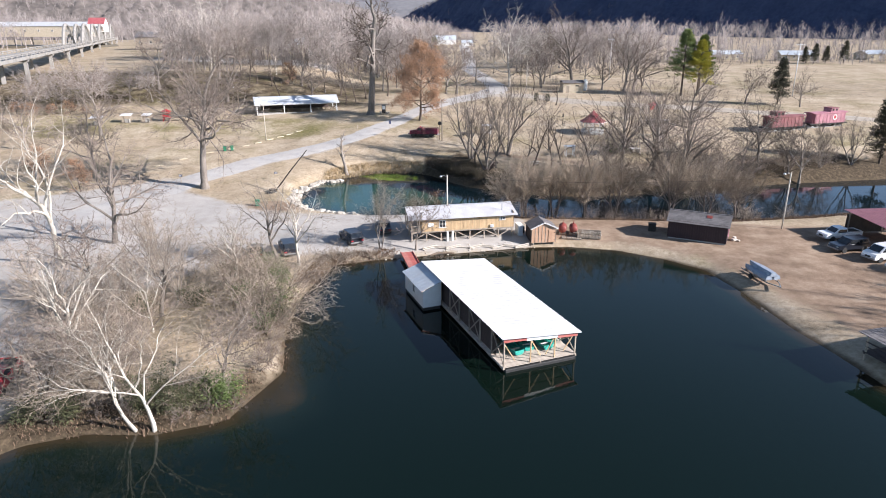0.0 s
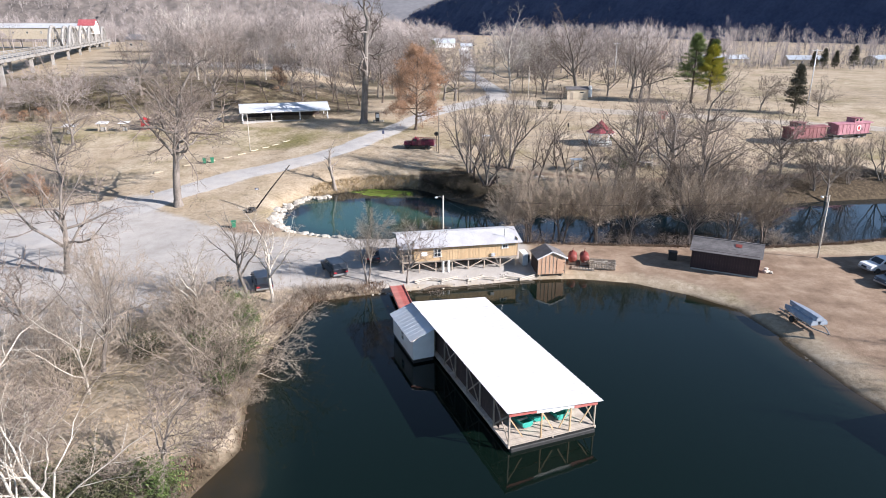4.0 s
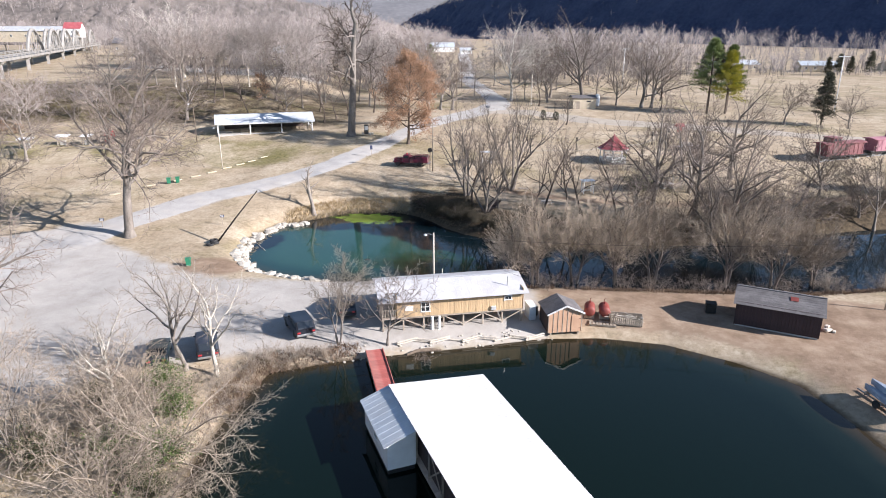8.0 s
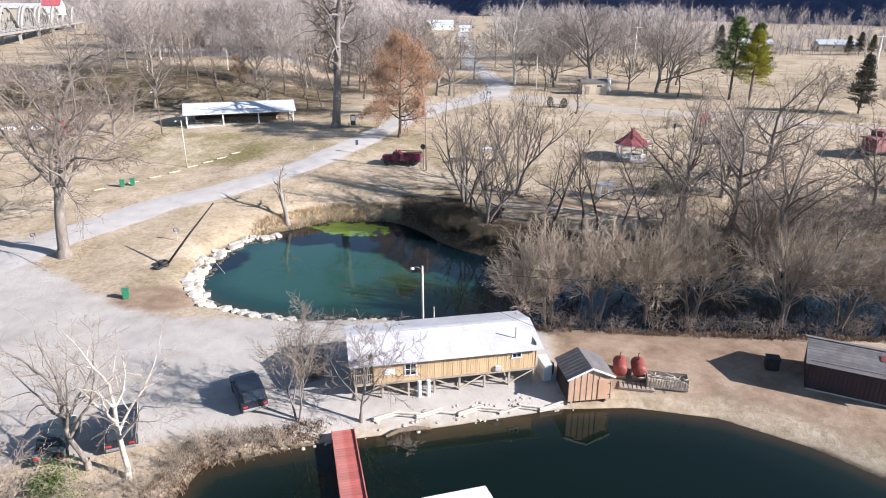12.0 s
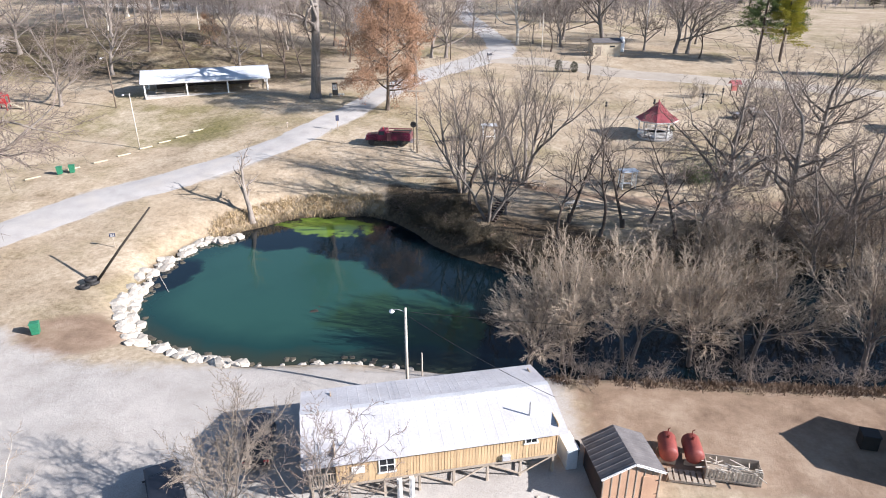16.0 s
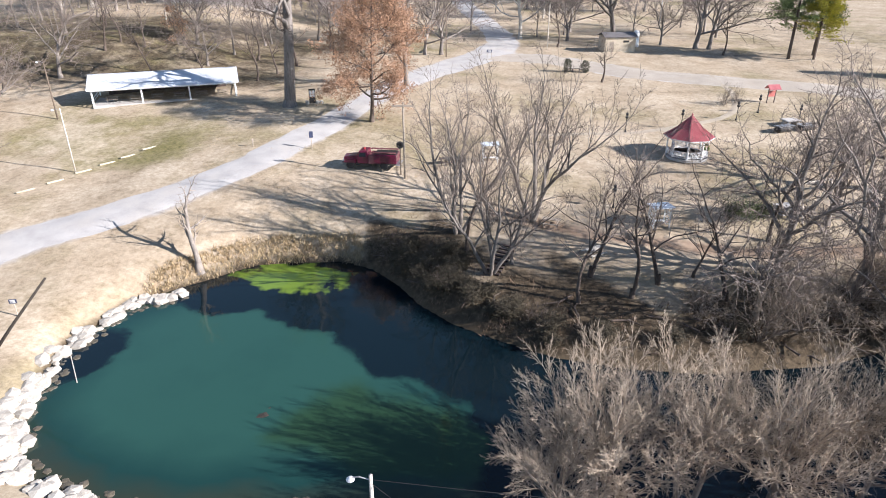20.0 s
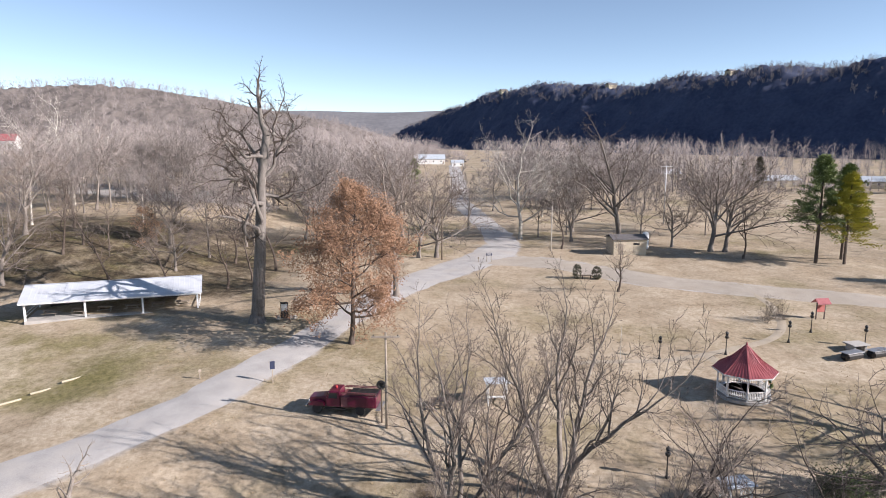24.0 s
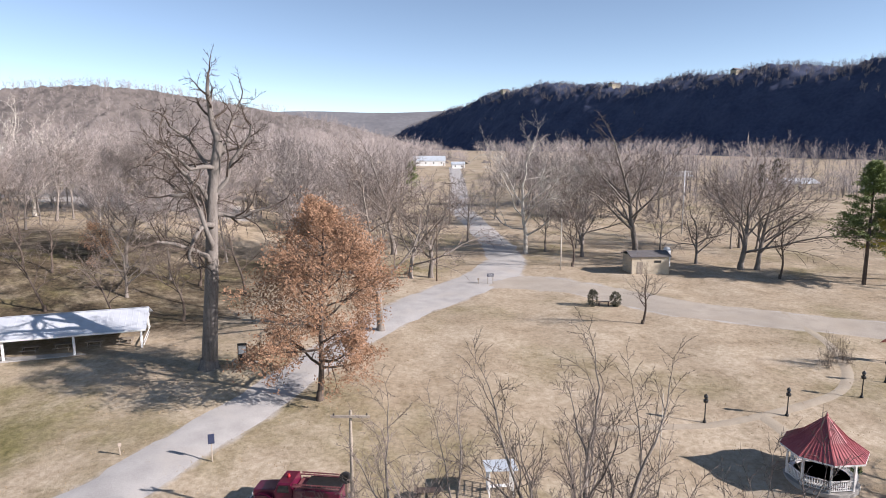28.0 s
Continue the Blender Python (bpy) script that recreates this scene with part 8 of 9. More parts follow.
car(-26.4, 27.2, 108, "car", M["car_green"], "dark car parked behind the shore trees", "vehicles on the gravel lot")
car(-11.2, 37.6, 100, "car", M["car_dark"], "dark car in the shade beside the cabin", "vehicles on the gravel lot")
car(-38.4, -4.2, -78, "pickup_truck", M["car_red"], "red pickup truck on the gravel by the pond", "vehicles on the gravel lot")


# ---- poles, lamps and wires ----


def utility_pole(x, y, h, label, r=0.13, mat="pole_wood", arm=1.8, lean=0.0, lamp=False, name="utility_pole"):
    t = thing(name, (x, y, up_to(x, y)), 0, label, "pole", "poles")
    part("pole", Geo().tube([(0, 0, -0.5), (lean * 0.5, 0, h / 2), (lean, 0, h)], [r, r * 0.85, r * 0.7], 10), M[mat], t, smooth=True)
    if arm:
        part("crossarm", Geo().box((lean, -r, h - 0.35), (arm, 0.12, 0.17), cut=0.01), M[mat], t)
        for s in (-0.42, 0.42):
            part("insulator", Geo().lathe([(0.05, 0), (0.06, 0.08), (0.03, 0.14)], 8, c=(lean + arm * s, -r, h - 0.28)), M["lamp_black"], t)
    if lamp:
        part("lamp_arm", Geo().tube([(lean, 0, h - 0.3), (lean - 0.5, 0, h - 0.1), (lean - 0.9, 0, h - 0.15)], [0.03, 0.03, 0.03], 6), M["steel"], t)
        part("lamp_head", Geo().lathe([(0.06, 0.14), (0.17, 0.05), (0.2, 0.0), (0.12, -0.1)], 12, c=(lean - 0.9, 0, h - 0.25)), M["grey_metal"], t)
    return t


def wire(a, b, sag, name="overhead_wire", r=0.016):
    a, b = Vector(a), Vector(b)
    pts = [a.lerp(b, i / 12) - Vector((0, 0, sag * 4 * (i / 12) * (1 - i / 12))) for i in range(13)]
    return solid(name, Geo().tube(pts, [r] * 13, 4), M["lamp_black"], "thin dark overhead wire between poles", "wire", "overhead wires")


utility_pole(-2.25, 43.0, 6.9, "pale light pole beside the cabin and spring pond", 0.12, "pale_pole", 0, lamp=True, name="light_pole")
utility_pole(-1.3, 45.4, 2.0, "short pale post on the pond's edge", 0.06, "pale_pole", 0, name="short_post")
utility_pole(45.2, 38.2, 8.2, "pale light pole by the car park", 0.11, "pale_pole", 0, lamp=True, name="light_pole")
utility_pole(-3.2, 92.2, 8.7, "weathered utility pole with a crossarm by the fire truck", 0.13, "grey_wood", 2.5)
utility_pole(-53.4, 112.7, 8.1, "dark wooden pole with a lamp by the pavilion", 0.11, "pole_wood", 0, lamp=True)
utility_pole(-42.6, 95.4, 7.7, "pale lamp pole beside the parking curbs", 0.09, "pale_pole", 0, lamp=True, name="light_pole")
utility_pole(18.8, 97.8, 6.7, "thin grey pole in the dry field", 0.04, "pale_pole", 0, name="flag_pole")
utility_pole(2.1, 155.0, 10.7, "tall wooden pole by the road bend", 0.13, "pole_wood", 0)
utility_pole(5.4, 227.2, 10.8, "wooden utility pole beside the far road", 0.15, "pole_wood", 2.6)
utility_pole(23.5, 163.2, 9.0, "wooden utility pole beside the road bend", 0.13, "pale_pole", 0)
utility_pole(102, 150, 15, "tall field floodlight pole", 0.15, "grey_metal", 3.0)
utility_pole(60, 205, 15, "tall field floodlight pole", 0.15, "grey_metal", 3.0)
wire((-2.25, 43.0, 7.6), (45.2, 38.2, 8.6), 0.9)
wire((-2.25, 43.0, 7.4), (6.9, 37.6, 4.8), 0.25)
wire((5.4, 227.2, 20.0), (-60, 300, 21.0), 1.5)
wire((5.4, 227.2, 20.0), (60, 262, 22.0), 1.5)

_l = thing("leaning_mast", (-32.4, 59.7, up_to(-32.4, 59.7)), 12, "dark mast leaning out of a heap of old tyres", "mast")
part("mast", Geo().tube([(0.1, 0, -0.2), (3.1, 0, 3.5), (6.2, 0, 7.1)], [0.13, 0.11, 0.08], 8), M["charred"], _l, smooth=True)
for _i, (_x, _y, _z, _r) in enumerate(((0, 0, 0.16, 0.62), (-0.1, 0.1, 0.42, 0.58), (-0.5, -0.8, 0.14, 0.5))):
    part("tyre", Geo().lathe([(_r * 0.55, -0.14), (_r * 0.95, -0.13), (_r, 0), (_r * 0.95, 0.13), (_r * 0.55, 0.14), (_r * 0.5, 0)], 18, c=(_x, _y, _z)), M["black"], _l)


def park_lamp(x, y, h=2.55):
    t = thing("park_lamp", (x, y, up_to(x, y)), 0, "black iron park lamp post beside the footpath", "lamp", "park lamps")
    part("base", Geo().lathe([(0.16, -0.05), (0.16, 0.12), (0.1, 0.2), (0.07, 0.45)], 10), M["lamp_black"], t)
    part("post", Geo().tube([(0, 0, 0.3), (0, 0, h - 0.42)], [0.055, 0.045], 8), M["lamp_black"], t)
    part("globe", Geo().lathe([(0.07, h - 0.42), (0.15, h - 0.3), (0.17, h - 0.18), (0.1, h - 0.06)], 12), M["glass"], t, "dark lamp globe", smooth=True)
    part("cap", Geo().lathe([(0.19, h - 0.12), (0.13, h - 0.02), (0.03, h + 0.08)], 12), M["lamp_black"], t)
    part("hanging_basket", Geo().lathe([(0.03, h - 0.78), (0.18, h - 0.7), (0.22, h - 0.5), (0.19, h - 0.44)], 10), M["lamp_black"], t)


for _x, _y in ((25.5, 106.0), (33.2, 107.0), (42.0, 110.4), (46.4, 113.6), (49.9, 108.9), (19.0, 84.8)):
    park_lamp(_x, _y)


def sign_post(x, y, rz, h, w, bh, label, mat="sign_blue", bars=3):
    t = thing("sign", (x, y, up_to(x, y)), rz, label, "sign", "signs")
    for s in ((-w * 0.4, w * 0.4) if w > 0.9 else (0,)):
        part("post", Geo().box((s, 0, h / 2), (0.09, 0.09, h), cut=0.01), M["grey_wood"], t)
    bd = part("board", Geo().box((0, -0.07, h - bh / 2), (w, 0.04, bh), cut=0.01), M[mat], t)
    for i in range(bars):
        part("text_bar", Geo().box((0, -0.094, h - bh * (0.22 + 0.28 * i)), (w * (0.7 - 0.12 * (i % 2)), 0.006, bh * 0.1)), M["white_paint"], bd, "pale bar of writing")


sign_post(-15.2, 100.3, 20, 2.3, 0.48, 0.8, "dark blue notice on a post at the road's edge", bars=0)
sign_post(10.5, 152.4, 0, 1.7, 1.0, 0.5, "dark notice on posts at the road junction")
sign_post(8.6, 152.2, 0, 1.0, 0.3, 0.3, "small marker post at the road junction", "grey_wood", 0)
sign_post(-22.8, 101.2, 30, 1.0, 0.25, 0.3, "small marker post by the road", "grey_wood", 0)
sign_post(-33.6, 67.0, 10, 1.6, 0.6, 0.4, "blue notice on two posts above the spring pond")
sign_post(-50.5, 65.5, 10, 1.4, 0.6, 0.4, "small notice on a post by the large tree")

# tyre ring on a pole by the fire truck
_t = thing("tyre_on_post", (-3.7, 93.0, up_to(-3.7, 93.0)), 0, "old tyre hung on a wooden post", "tyre")
part("post", Geo().box((0, 0, 1.95), (0.14, 0.14, 4.0), cut=0.01), M["pole_wood"], _t)
part("tyre", Geo().lathe([(0.22, -0.1), (0.4, -0.09), (0.43, 0), (0.4, 0.09), (0.22, 0.1), (0.2, 0)], 18, turn=pose(0.0, -0.18, 3.6, 90)), M["black"], _t)


# information stone and bench by the veteran tree
def info_stone(x, y):
    t = thing("notice_stand", (x, y, up_to(x, y)), 10, "black notice stand with pale stones beside the tall tree", "notice stand")
    part("stand", Geo().box((0, 0, 1.2), (0.95, 0.16, 2.1), cut=0.04), M["lamp_black"], t)
    part("panel", Geo().box((0, -0.095, 1.55), (0.75, 0.02, 0.9)), M["grey_metal"], t)
    for i, s in enumerate((-0.8, 0.75, 1.3)):
        part("stone", Geo().box((s, -0.3, 0.3), (0.55, 0.5, 0.65 - 0.1 * i), 20 * i, 0.12), M["stone"], t)


info_stone(-18.2, 118.6)


def green_bin(x, y, rz=0):
    t = thing("litter_bin", (x, y, up_to(x, y)), rz, "green plastic wheeled litter bin on the grass", "bin", "green litter bins")
    part("body", Geo().prism([(-0.28, 0.06), (0.26, 0.06), (0.33, 0.95), (-0.33, 0.95)], -0.29, 0.29), M["green_bin"], t)
    part("lid", Geo().box((0, 0, 1.0), (0.74, 0.66, 0.09), cut=0.03), M["green_bin"], t)
    for s in (-0.25, 0.25):
        part("wheel", Geo().lathe([(0.1, -0.03), (0.1, 0.03)], 12, turn=pose(-0.28, s, 0.1, 90)), M["black"], t)


for _x, _y in ((-32.7, 51.0), (-48.8, 85.7), (-47.5, 86.3)):
    green_bin(_x, _y, 20)

# parking curbs along the field's edge
_cm = mesh_of(Geo().box((0, 0, 0.08), (1.9, 0.2, 0.2), cut=0.04), "parking_curb", M["curb"])
_curbs = [(-59, 76), (-55.5, 80), (-51.5, 84.2), (-48.2, 87.6), (-45.8, 90.3), (-43.7, 92.8), (-41.8, 95.6), (-40.1, 98.2), (-38.5, 100.4), (-36.6, 102.6)]
for _i, (_x, _y) in enumerate(_curbs):
    _o = new("parking_curb", _cm)
    _o.matrix_basis = pose(_x, _y, up_to(_x, _y), 0, 0, 50)
    tagged(_o, "pale yellowish concrete parking curb on the grass", "curb", "parking curbs")


# ---- small park buildings and furniture ----
def arbor(x, y, rz, label):
    t = thing("garden_arbor", (x, y, up_to(x, y)), rz, label, "arbor", "white arbors")
    for sx in (-0.85, 0.85):
        for sy in (-0.6, 0.6):
            part("post", Geo().box((sx, sy, 1.05), (0.09, 0.09, 2.1), cut=0.008), M["white_paint"], t)
        lat = Geo()
        for i in range(6):
            lat.box((sx, 0, 0.3 + i * 0.3), (0.03, 1.15, 0.04))
        for i in range(4):
            lat.box((sx, -0.42 + i * 0.28, 1.05), (0.03, 0.04, 1.9))
        part("lattice", lat, M["white_paint"], t)
    part("roof_board", Geo().box((0, 0, 2.2), (2.3, 1.7, 0.06), cut=0.02), M["pale_metal"], t)
    part("bench", Geo().box((0, 0.35, 0.45), (1.6, 0.4, 0.05), cut=0.01), M["white_paint"], t)


arbor(22.8, 81.4, 10, "white lattice garden arbor with a bench")
arbor(6.8, 96.0, 5, "white lattice arbor beside the field")


def swing_frame(x, y, rz):
    t = thing("swing_frame", (x, y, up_to(x, y)), rz, "tall pale timber swing frame by the stream path", "swing")
    for s in (-1.9, 1.9):
        part("leg", Geo().beam((s, -1.1, -0.1), (s, 0, 3.9), 0.14, 0.14, 0.01), M["pale_pole"], t)
        part("leg", Geo().beam((s, 1.1, -0.1), (s, 0, 3.9), 0.14, 0.14, 0.01), M["pale_pole"], t)
    part("top_beam", Geo().box((0, 0, 3.9), (4.3, 0.16, 0.18), cut=0.015), M["pale_pole"], t)
    part("seat", Geo().box((0, 0, 0.55), (1.5, 0.5, 0.06), cut=0.015), M["grey_wood"], t)
    part("backrest", Geo().box((0, 0.25, 0.85), (1.5, 0.05, 0.5), cut=0.01), M["grey_wood"], t)
    for s in (-0.7, 0.7):
        part("chain", Geo().tube([(s, 0, 0.55), (s, 0, 3.85)], [0.015, 0.015], 4), M["steel"], t)


swing_frame(38.6, 82.8, 20)


def stone_table(x, y, rz):
    t = thing("stone_table", (x, y, up_to(x, y)), rz, "square concrete table on block legs", "table", "concrete tables")
    part("top", Geo().box((0, 0, 0.82), (2.2, 1.7, 0.14), cut=0.03), M["concrete"], t)
    for s in (-0.7, 0.7):
        part("leg", Geo().box((s, 0, 0.36), (0.3, 1.2, 0.78), cut=0.02), M["concrete"], t)


stone_table(36.6, 83.6, 15)
picnic_table(pose(15.2, 76.0, up_to(15.2, 76.0), 0, 0, 30), "pale_pole", "bleached picnic table on the stream bank", "tables in the park")
picnic_table(pose(12.0, 81.6, up_to(12.0, 81.6), 0, 0, -20), "grey_wood", "dark picnic table under bare trees", "tables in the park")
picnic_table(pose(1.6, 95.5, up_to(1.6, 95.5), 0, 0, 5), "dark_wood", "dark picnic table behind the bare trees", "tables in the park")


def flower_tub(x, y, rz):
    t = thing("cattle_trough", (x, y, up_to(x, y)), rz, "oval dark metal trough used as a planter", "planter", "metal planters")
    part("trough", Geo().box((0, 0, 0.4), (2.6, 1.1, 0.8), cut=0.25), M["lamp_black"], t)
    part("soil", Geo().box((0, 0, 0.79), (2.2, 0.8, 0.06), cut=0.02), M["leaf_litter"], t)
    part("rim", Geo().box((0, 0, 0.83), (2.66, 1.14, 0.05), cut=0.02), M["steel"], t)


flower_tub(46.3, 105.5, 20)
flower_tub(49.6, 106.2, 20)
stone_table(48.2, 107.8, 10)

_r = thing("notice_shelter", (50.4, 118.6, up_to(50.4, 118.6)), 10, "small notice shelter with a red roof", "shelter")
for _s in (-0.6, 0.6):
    part("post", Geo().box((_s, 0, 1.1), (0.12, 0.12, 2.2), cut=0.01), M["dark_wood"], _r)
part("board", Geo().box((0, 0, 1.4), (1.15, 0.08, 0.9), cut=0.01), M["red_wood"], _r)
part("roof_slope", Geo().ribbed((-0.95, -0.7, 2.1), (0.95, -0.7, 2.1), (0.95, 0, 2.75), (-0.95, 0, 2.75), 0.3, 0.02, 0.04), M["red_metal"], _r)
part("roof_slope", Geo().ribbed((-0.95, 0.7, 2.1), (0.95, 0.7, 2.1), (0.95, 0, 2.75), (-0.95, 0, 2.75), 0.3, 0.02, 0.04), M["red_metal"], _r)


def round_cedar(x, y, h, seed):
    rng = random.Random(seed)
    t = thing("clipped_shrub", (x, y, up_to(x, y)), 0, "dark brown rounded shrub at the field's edge", "shrub", "clipped shrubs")
    tips = [Vector((math.cos(a) * r * math.sin(b), math.sin(a) * r * math.sin(b), h / 2 + h / 2 * math.cos(b))) for a, b, r in [(rng.uniform(0, 6.28), math.acos(rng.uniform(-1, 1)), 0.75 * rng.uniform(0.7, 1)) for _ in range(150)]]
    part("foliage", leaf_geo(rng, tips, 1500, 0.09, 0.08), M["cedar_leaf"], t)
    part("stem", Geo().tube([(0, 0, -0.1), (0, 0, h * 0.7)], [0.08, 0.04], 6), M["dark_bark"], t)


round_cedar(23.6, 139.8, 2.3, 1)
round_cedar(26.8, 139.9, 2.0, 2)
_b = thing("low_bench", (25.2, 140.0, up_to(25.2, 140.0)), 3, "low dark bench between two shrubs", "bench")
part("seat", Geo().box((0, 0, 0.6), (1.6, 0.45, 0.08), cut=0.01), M["dark_wood"], _b)
for _s in (-0.65, 0.65):
    part("leg", Geo().box((_s, 0, 0.28), (0.1, 0.4, 0.58)), M["dark_wood"], _b)


def barbecue_shelter(x, y, rz, w, label):
    t = thing("barbecue_shelter", (x, y, up_to(x, y)), rz, label, "shelter", "barbecue shelters")
    for s in (-w / 2 + 0.2, w / 2 - 0.2):
        part("post", Geo().box((s, 0.5, 0.9), (0.12, 0.12, 1.9)), M["grey_wood"], t)
        part("post", Geo().box((s, -0.5, 0.9), (0.12, 0.12, 1.9)), M["grey_wood"], t)
    part("roof", Geo().slab([(-w / 2 - 0.2, -1.0, 1.85), (w / 2 + 0.2, -1.0, 1.85), (w / 2 + 0.2, 1.0, 2.15), (-w / 2 - 0.2, 1.0, 2.15)], 0.07), M["roof_white"], t)
    part("grill", Geo().box((0, 0, 0.5), (w * 0.5, 0.6, 0.9), cut=0.03), M["concrete"], t)


barbecue_shelter(-86.5, 107.8, 5, 2.6, "small white-roofed barbecue shelter")
barbecue_shelter(-80.4, 110.4, 5, 2.2, "small white-roofed barbecue shelter")
barbecue_shelter(-75.6, 110.8, 5, 1.8, "small white-roofed barbecue shelter")
_p = thing("play_tower", (-71.2, 111.8, up_to(-71.2, 111.8)), 10, "small bright red play tower on the grass", "playground tower")
for _x in (-0.7, 0.7):
    for _y in (-0.7, 0.7):
        part("post", Geo().box((_x, _y, 1.2), (0.12, 0.12, 2.4)), M["red_paint"], _p)
part("platform", Geo().box((0, 0, 1.1), (1.6, 1.6, 0.1), cut=0.01), M["red_paint"], _p)
part("panel", Geo().box((0, -0.72, 1.6), (1.4, 0.06, 0.8), cut=0.01), M["red_paint"], _p)
part("roof", Geo().lathe([(1.25, 2.3), (0.05, 3.0)], 4), M["red_paint"], _p)
part("slide", Geo().slab([(0.8, -0.35, 1.1), (0.8, 0.35, 1.1), (2.9, 0.35, 0.15), (2.9, -0.35, 0.15)], 0.06), M["curb"], _p)


# ---- by the ponds ----
# split-rail fence zigzagging along the shore
_f = thing("rail_fence", (0, 0, 0), 0, "bleached split-rail zigzag fence along the pond's shore", "fence")
_pts = []
for _i in range(10):
    _x = -5.4 + _i * 1.55
    _y = 30.75 + 0.2 * _i + 0.28 * _i / 9 + (0.22 if _i % 2 else -0.22) + 0.35
    _pts.append(Vector((_x, _y, up_to(_x, _y))))
for _i in range(9):
    for _h in range(2):
        if _i in (3, 6) and _h == 1:
            continue
        part("fence_rail", Geo().beam(_pts[_i] + Vector((-0.12, 0, 0.12 + 0.2 * _h)), _pts[_i + 1] + Vector((0.25, 0.1, 0.2 + 0.22 * _h)), 0.15, 0.13, 0.025), M["pale_pole"], _f)
# drift log and stump at the shore
solid("drift_log", Geo().tube([(-1.6, 0, 0.1), (-0.6, 0.2, 0.22), (0.6, 0.1, 0.2), (1.7, -0.2, 0.12)], [0.1, 0.17, 0.19, 0.08], 8), M["pole_wood"], "brown drift log lying at the pond's shore", "log", m=pose(-3.0, 30.1, 0.05, 0, 0, 20))
solid("drift_log", Geo().tube([(-1.2, 0, 0.1), (0, 0.15, 0.18), (1.4, 0, 0.1)], [0.07, 0.11, 0.05], 8), M["pole_wood"], "brown drift log lying at the pond's shore", "log", m=pose(-13.0, 28.4, 0.15, 0, 0, -10))


# wood rack beside the tanks
_w = thing("wood_rack", (17.3, 35.4, up_to(17.3, 35.4)), -12, "low slatted crate rack filled with sticks", "rack")
for _i in range(16):
    part("slat", Geo().box((-1.5 + _i * 0.2, -0.6, 0.4), (0.11, 0.04, 0.85), cut=0.01), M["grey_wood"], _w)
for _i in range(7):
    part("slat", Geo().box((1.55, -0.5 + _i * 0.18, 0.4), (0.04, 0.1, 0.85), cut=0.01), M["grey_wood"], _w)
part("base_frame", Geo().box((0, 0, 0.12), (3.1, 1.3, 0.1)).box((-1.55, 0, 0.45), (0.06, 1.3, 0.9)).box((0, 0.62, 0.45), (3.1, 0.05, 0.9)), M["grey_wood"], _w)
_rng = random.Random(9)
for _i in range(26):
    _a = Vector((_rng.uniform(-1.4, 1.2), _rng.uniform(-0.4, 0.4), _rng.uniform(0.5, 0.95)))
    _d = Vector((_rng.uniform(-1, 1), _rng.uniform(-0.4, 0.4), _rng.uniform(-0.1, 0.25))).normalized() * _rng.uniform(0.4, 0.9)
    part("stick", Geo().beam(_a, _a + _d, 0.05, 0.04), M["pale_pole"], _w)
_pl = thing("timber_pallet", (14.9, 35.3, up_to(14.9, 35.3)), -10, "weathered timber pallet before the fuel tanks", "pallet")
for _i in range(8):
    part("board", Geo().box((-1.2 + _i * 0.34, 0, 0.16), (0.25, 1.0, 0.03), cut=0.005), M["grey_wood"], _pl)
part("bearer", Geo().box((0, -0.42, 0.07), (2.7, 0.1, 0.14)).box((0, 0.42, 0.07), (2.7, 0.1, 0.14)), M["grey_wood"], _pl)

# stacked boats on a trailer at the east shore
_bt = thing("boat_trailer", (33.5, 19.4, up_to(33.5, 19.4)), -80, "steel boat rack trailer on the east shore", "trailer")
part("frame", Geo().beam((-2.6, -0.7, 0.55), (2.2, -0.7, 0.55), 0.09, 0.1).beam((-2.6, 0.7, 0.55), (2.2, 0.7, 0.55), 0.09, 0.1).beam((2.2, -0.7, 0.55), (3.6, 0, 0.5), 0.08, 0.1).beam((2.2, 0.7, 0.55), (3.6, 0, 0.5), 0.08, 0.1), M["steel"], _bt)
for _x in (-1.6, 0.0, 1.6):
    part("rack_bar", Geo().box((_x, 0, 0.7), (0.08, 1.9, 0.3)), M["steel"], _bt)
for _s in (-0.85, 0.85):
    wheel(_bt, -0.5, _s, 0.32, 0.2)
for _i, (_dy, _dz) in enumerate(((-0.5, 0.86), (0.5, 0.86), (0.0, 1.24))):
    rowing_boat(_bt.matrix_basis @ pose(0, _dy, _dz, 0, 0, -90), "boat_grey", 4.3, 0.95, "dull blue-grey boat stacked upside down on the trailer", True, "stacked boats")


# riprap stones round the spring pond
def stone_mesh(seed, mat):
    rng = random.Random(seed)
    bm = bmesh.new()
    bmesh.ops.create_icosphere(bm, subdivisions=1, radius=0.5)
    for v in bm.verts:
        v.co = Vector((v.co.x * rng.uniform(0.8, 1.25), v.co.y * rng.uniform(0.75, 1.1), v.co.z * rng.uniform(0.45, 0.75)))
        if v.co.z > 0.2:
            v.co.z = 0.2 + rng.uniform(-0.03, 0.05)
    me = bpy.data.meshes.new("stone")
    bm.to_mesh(me)
    bm.free()
    me.materials.append(mat)
    return me


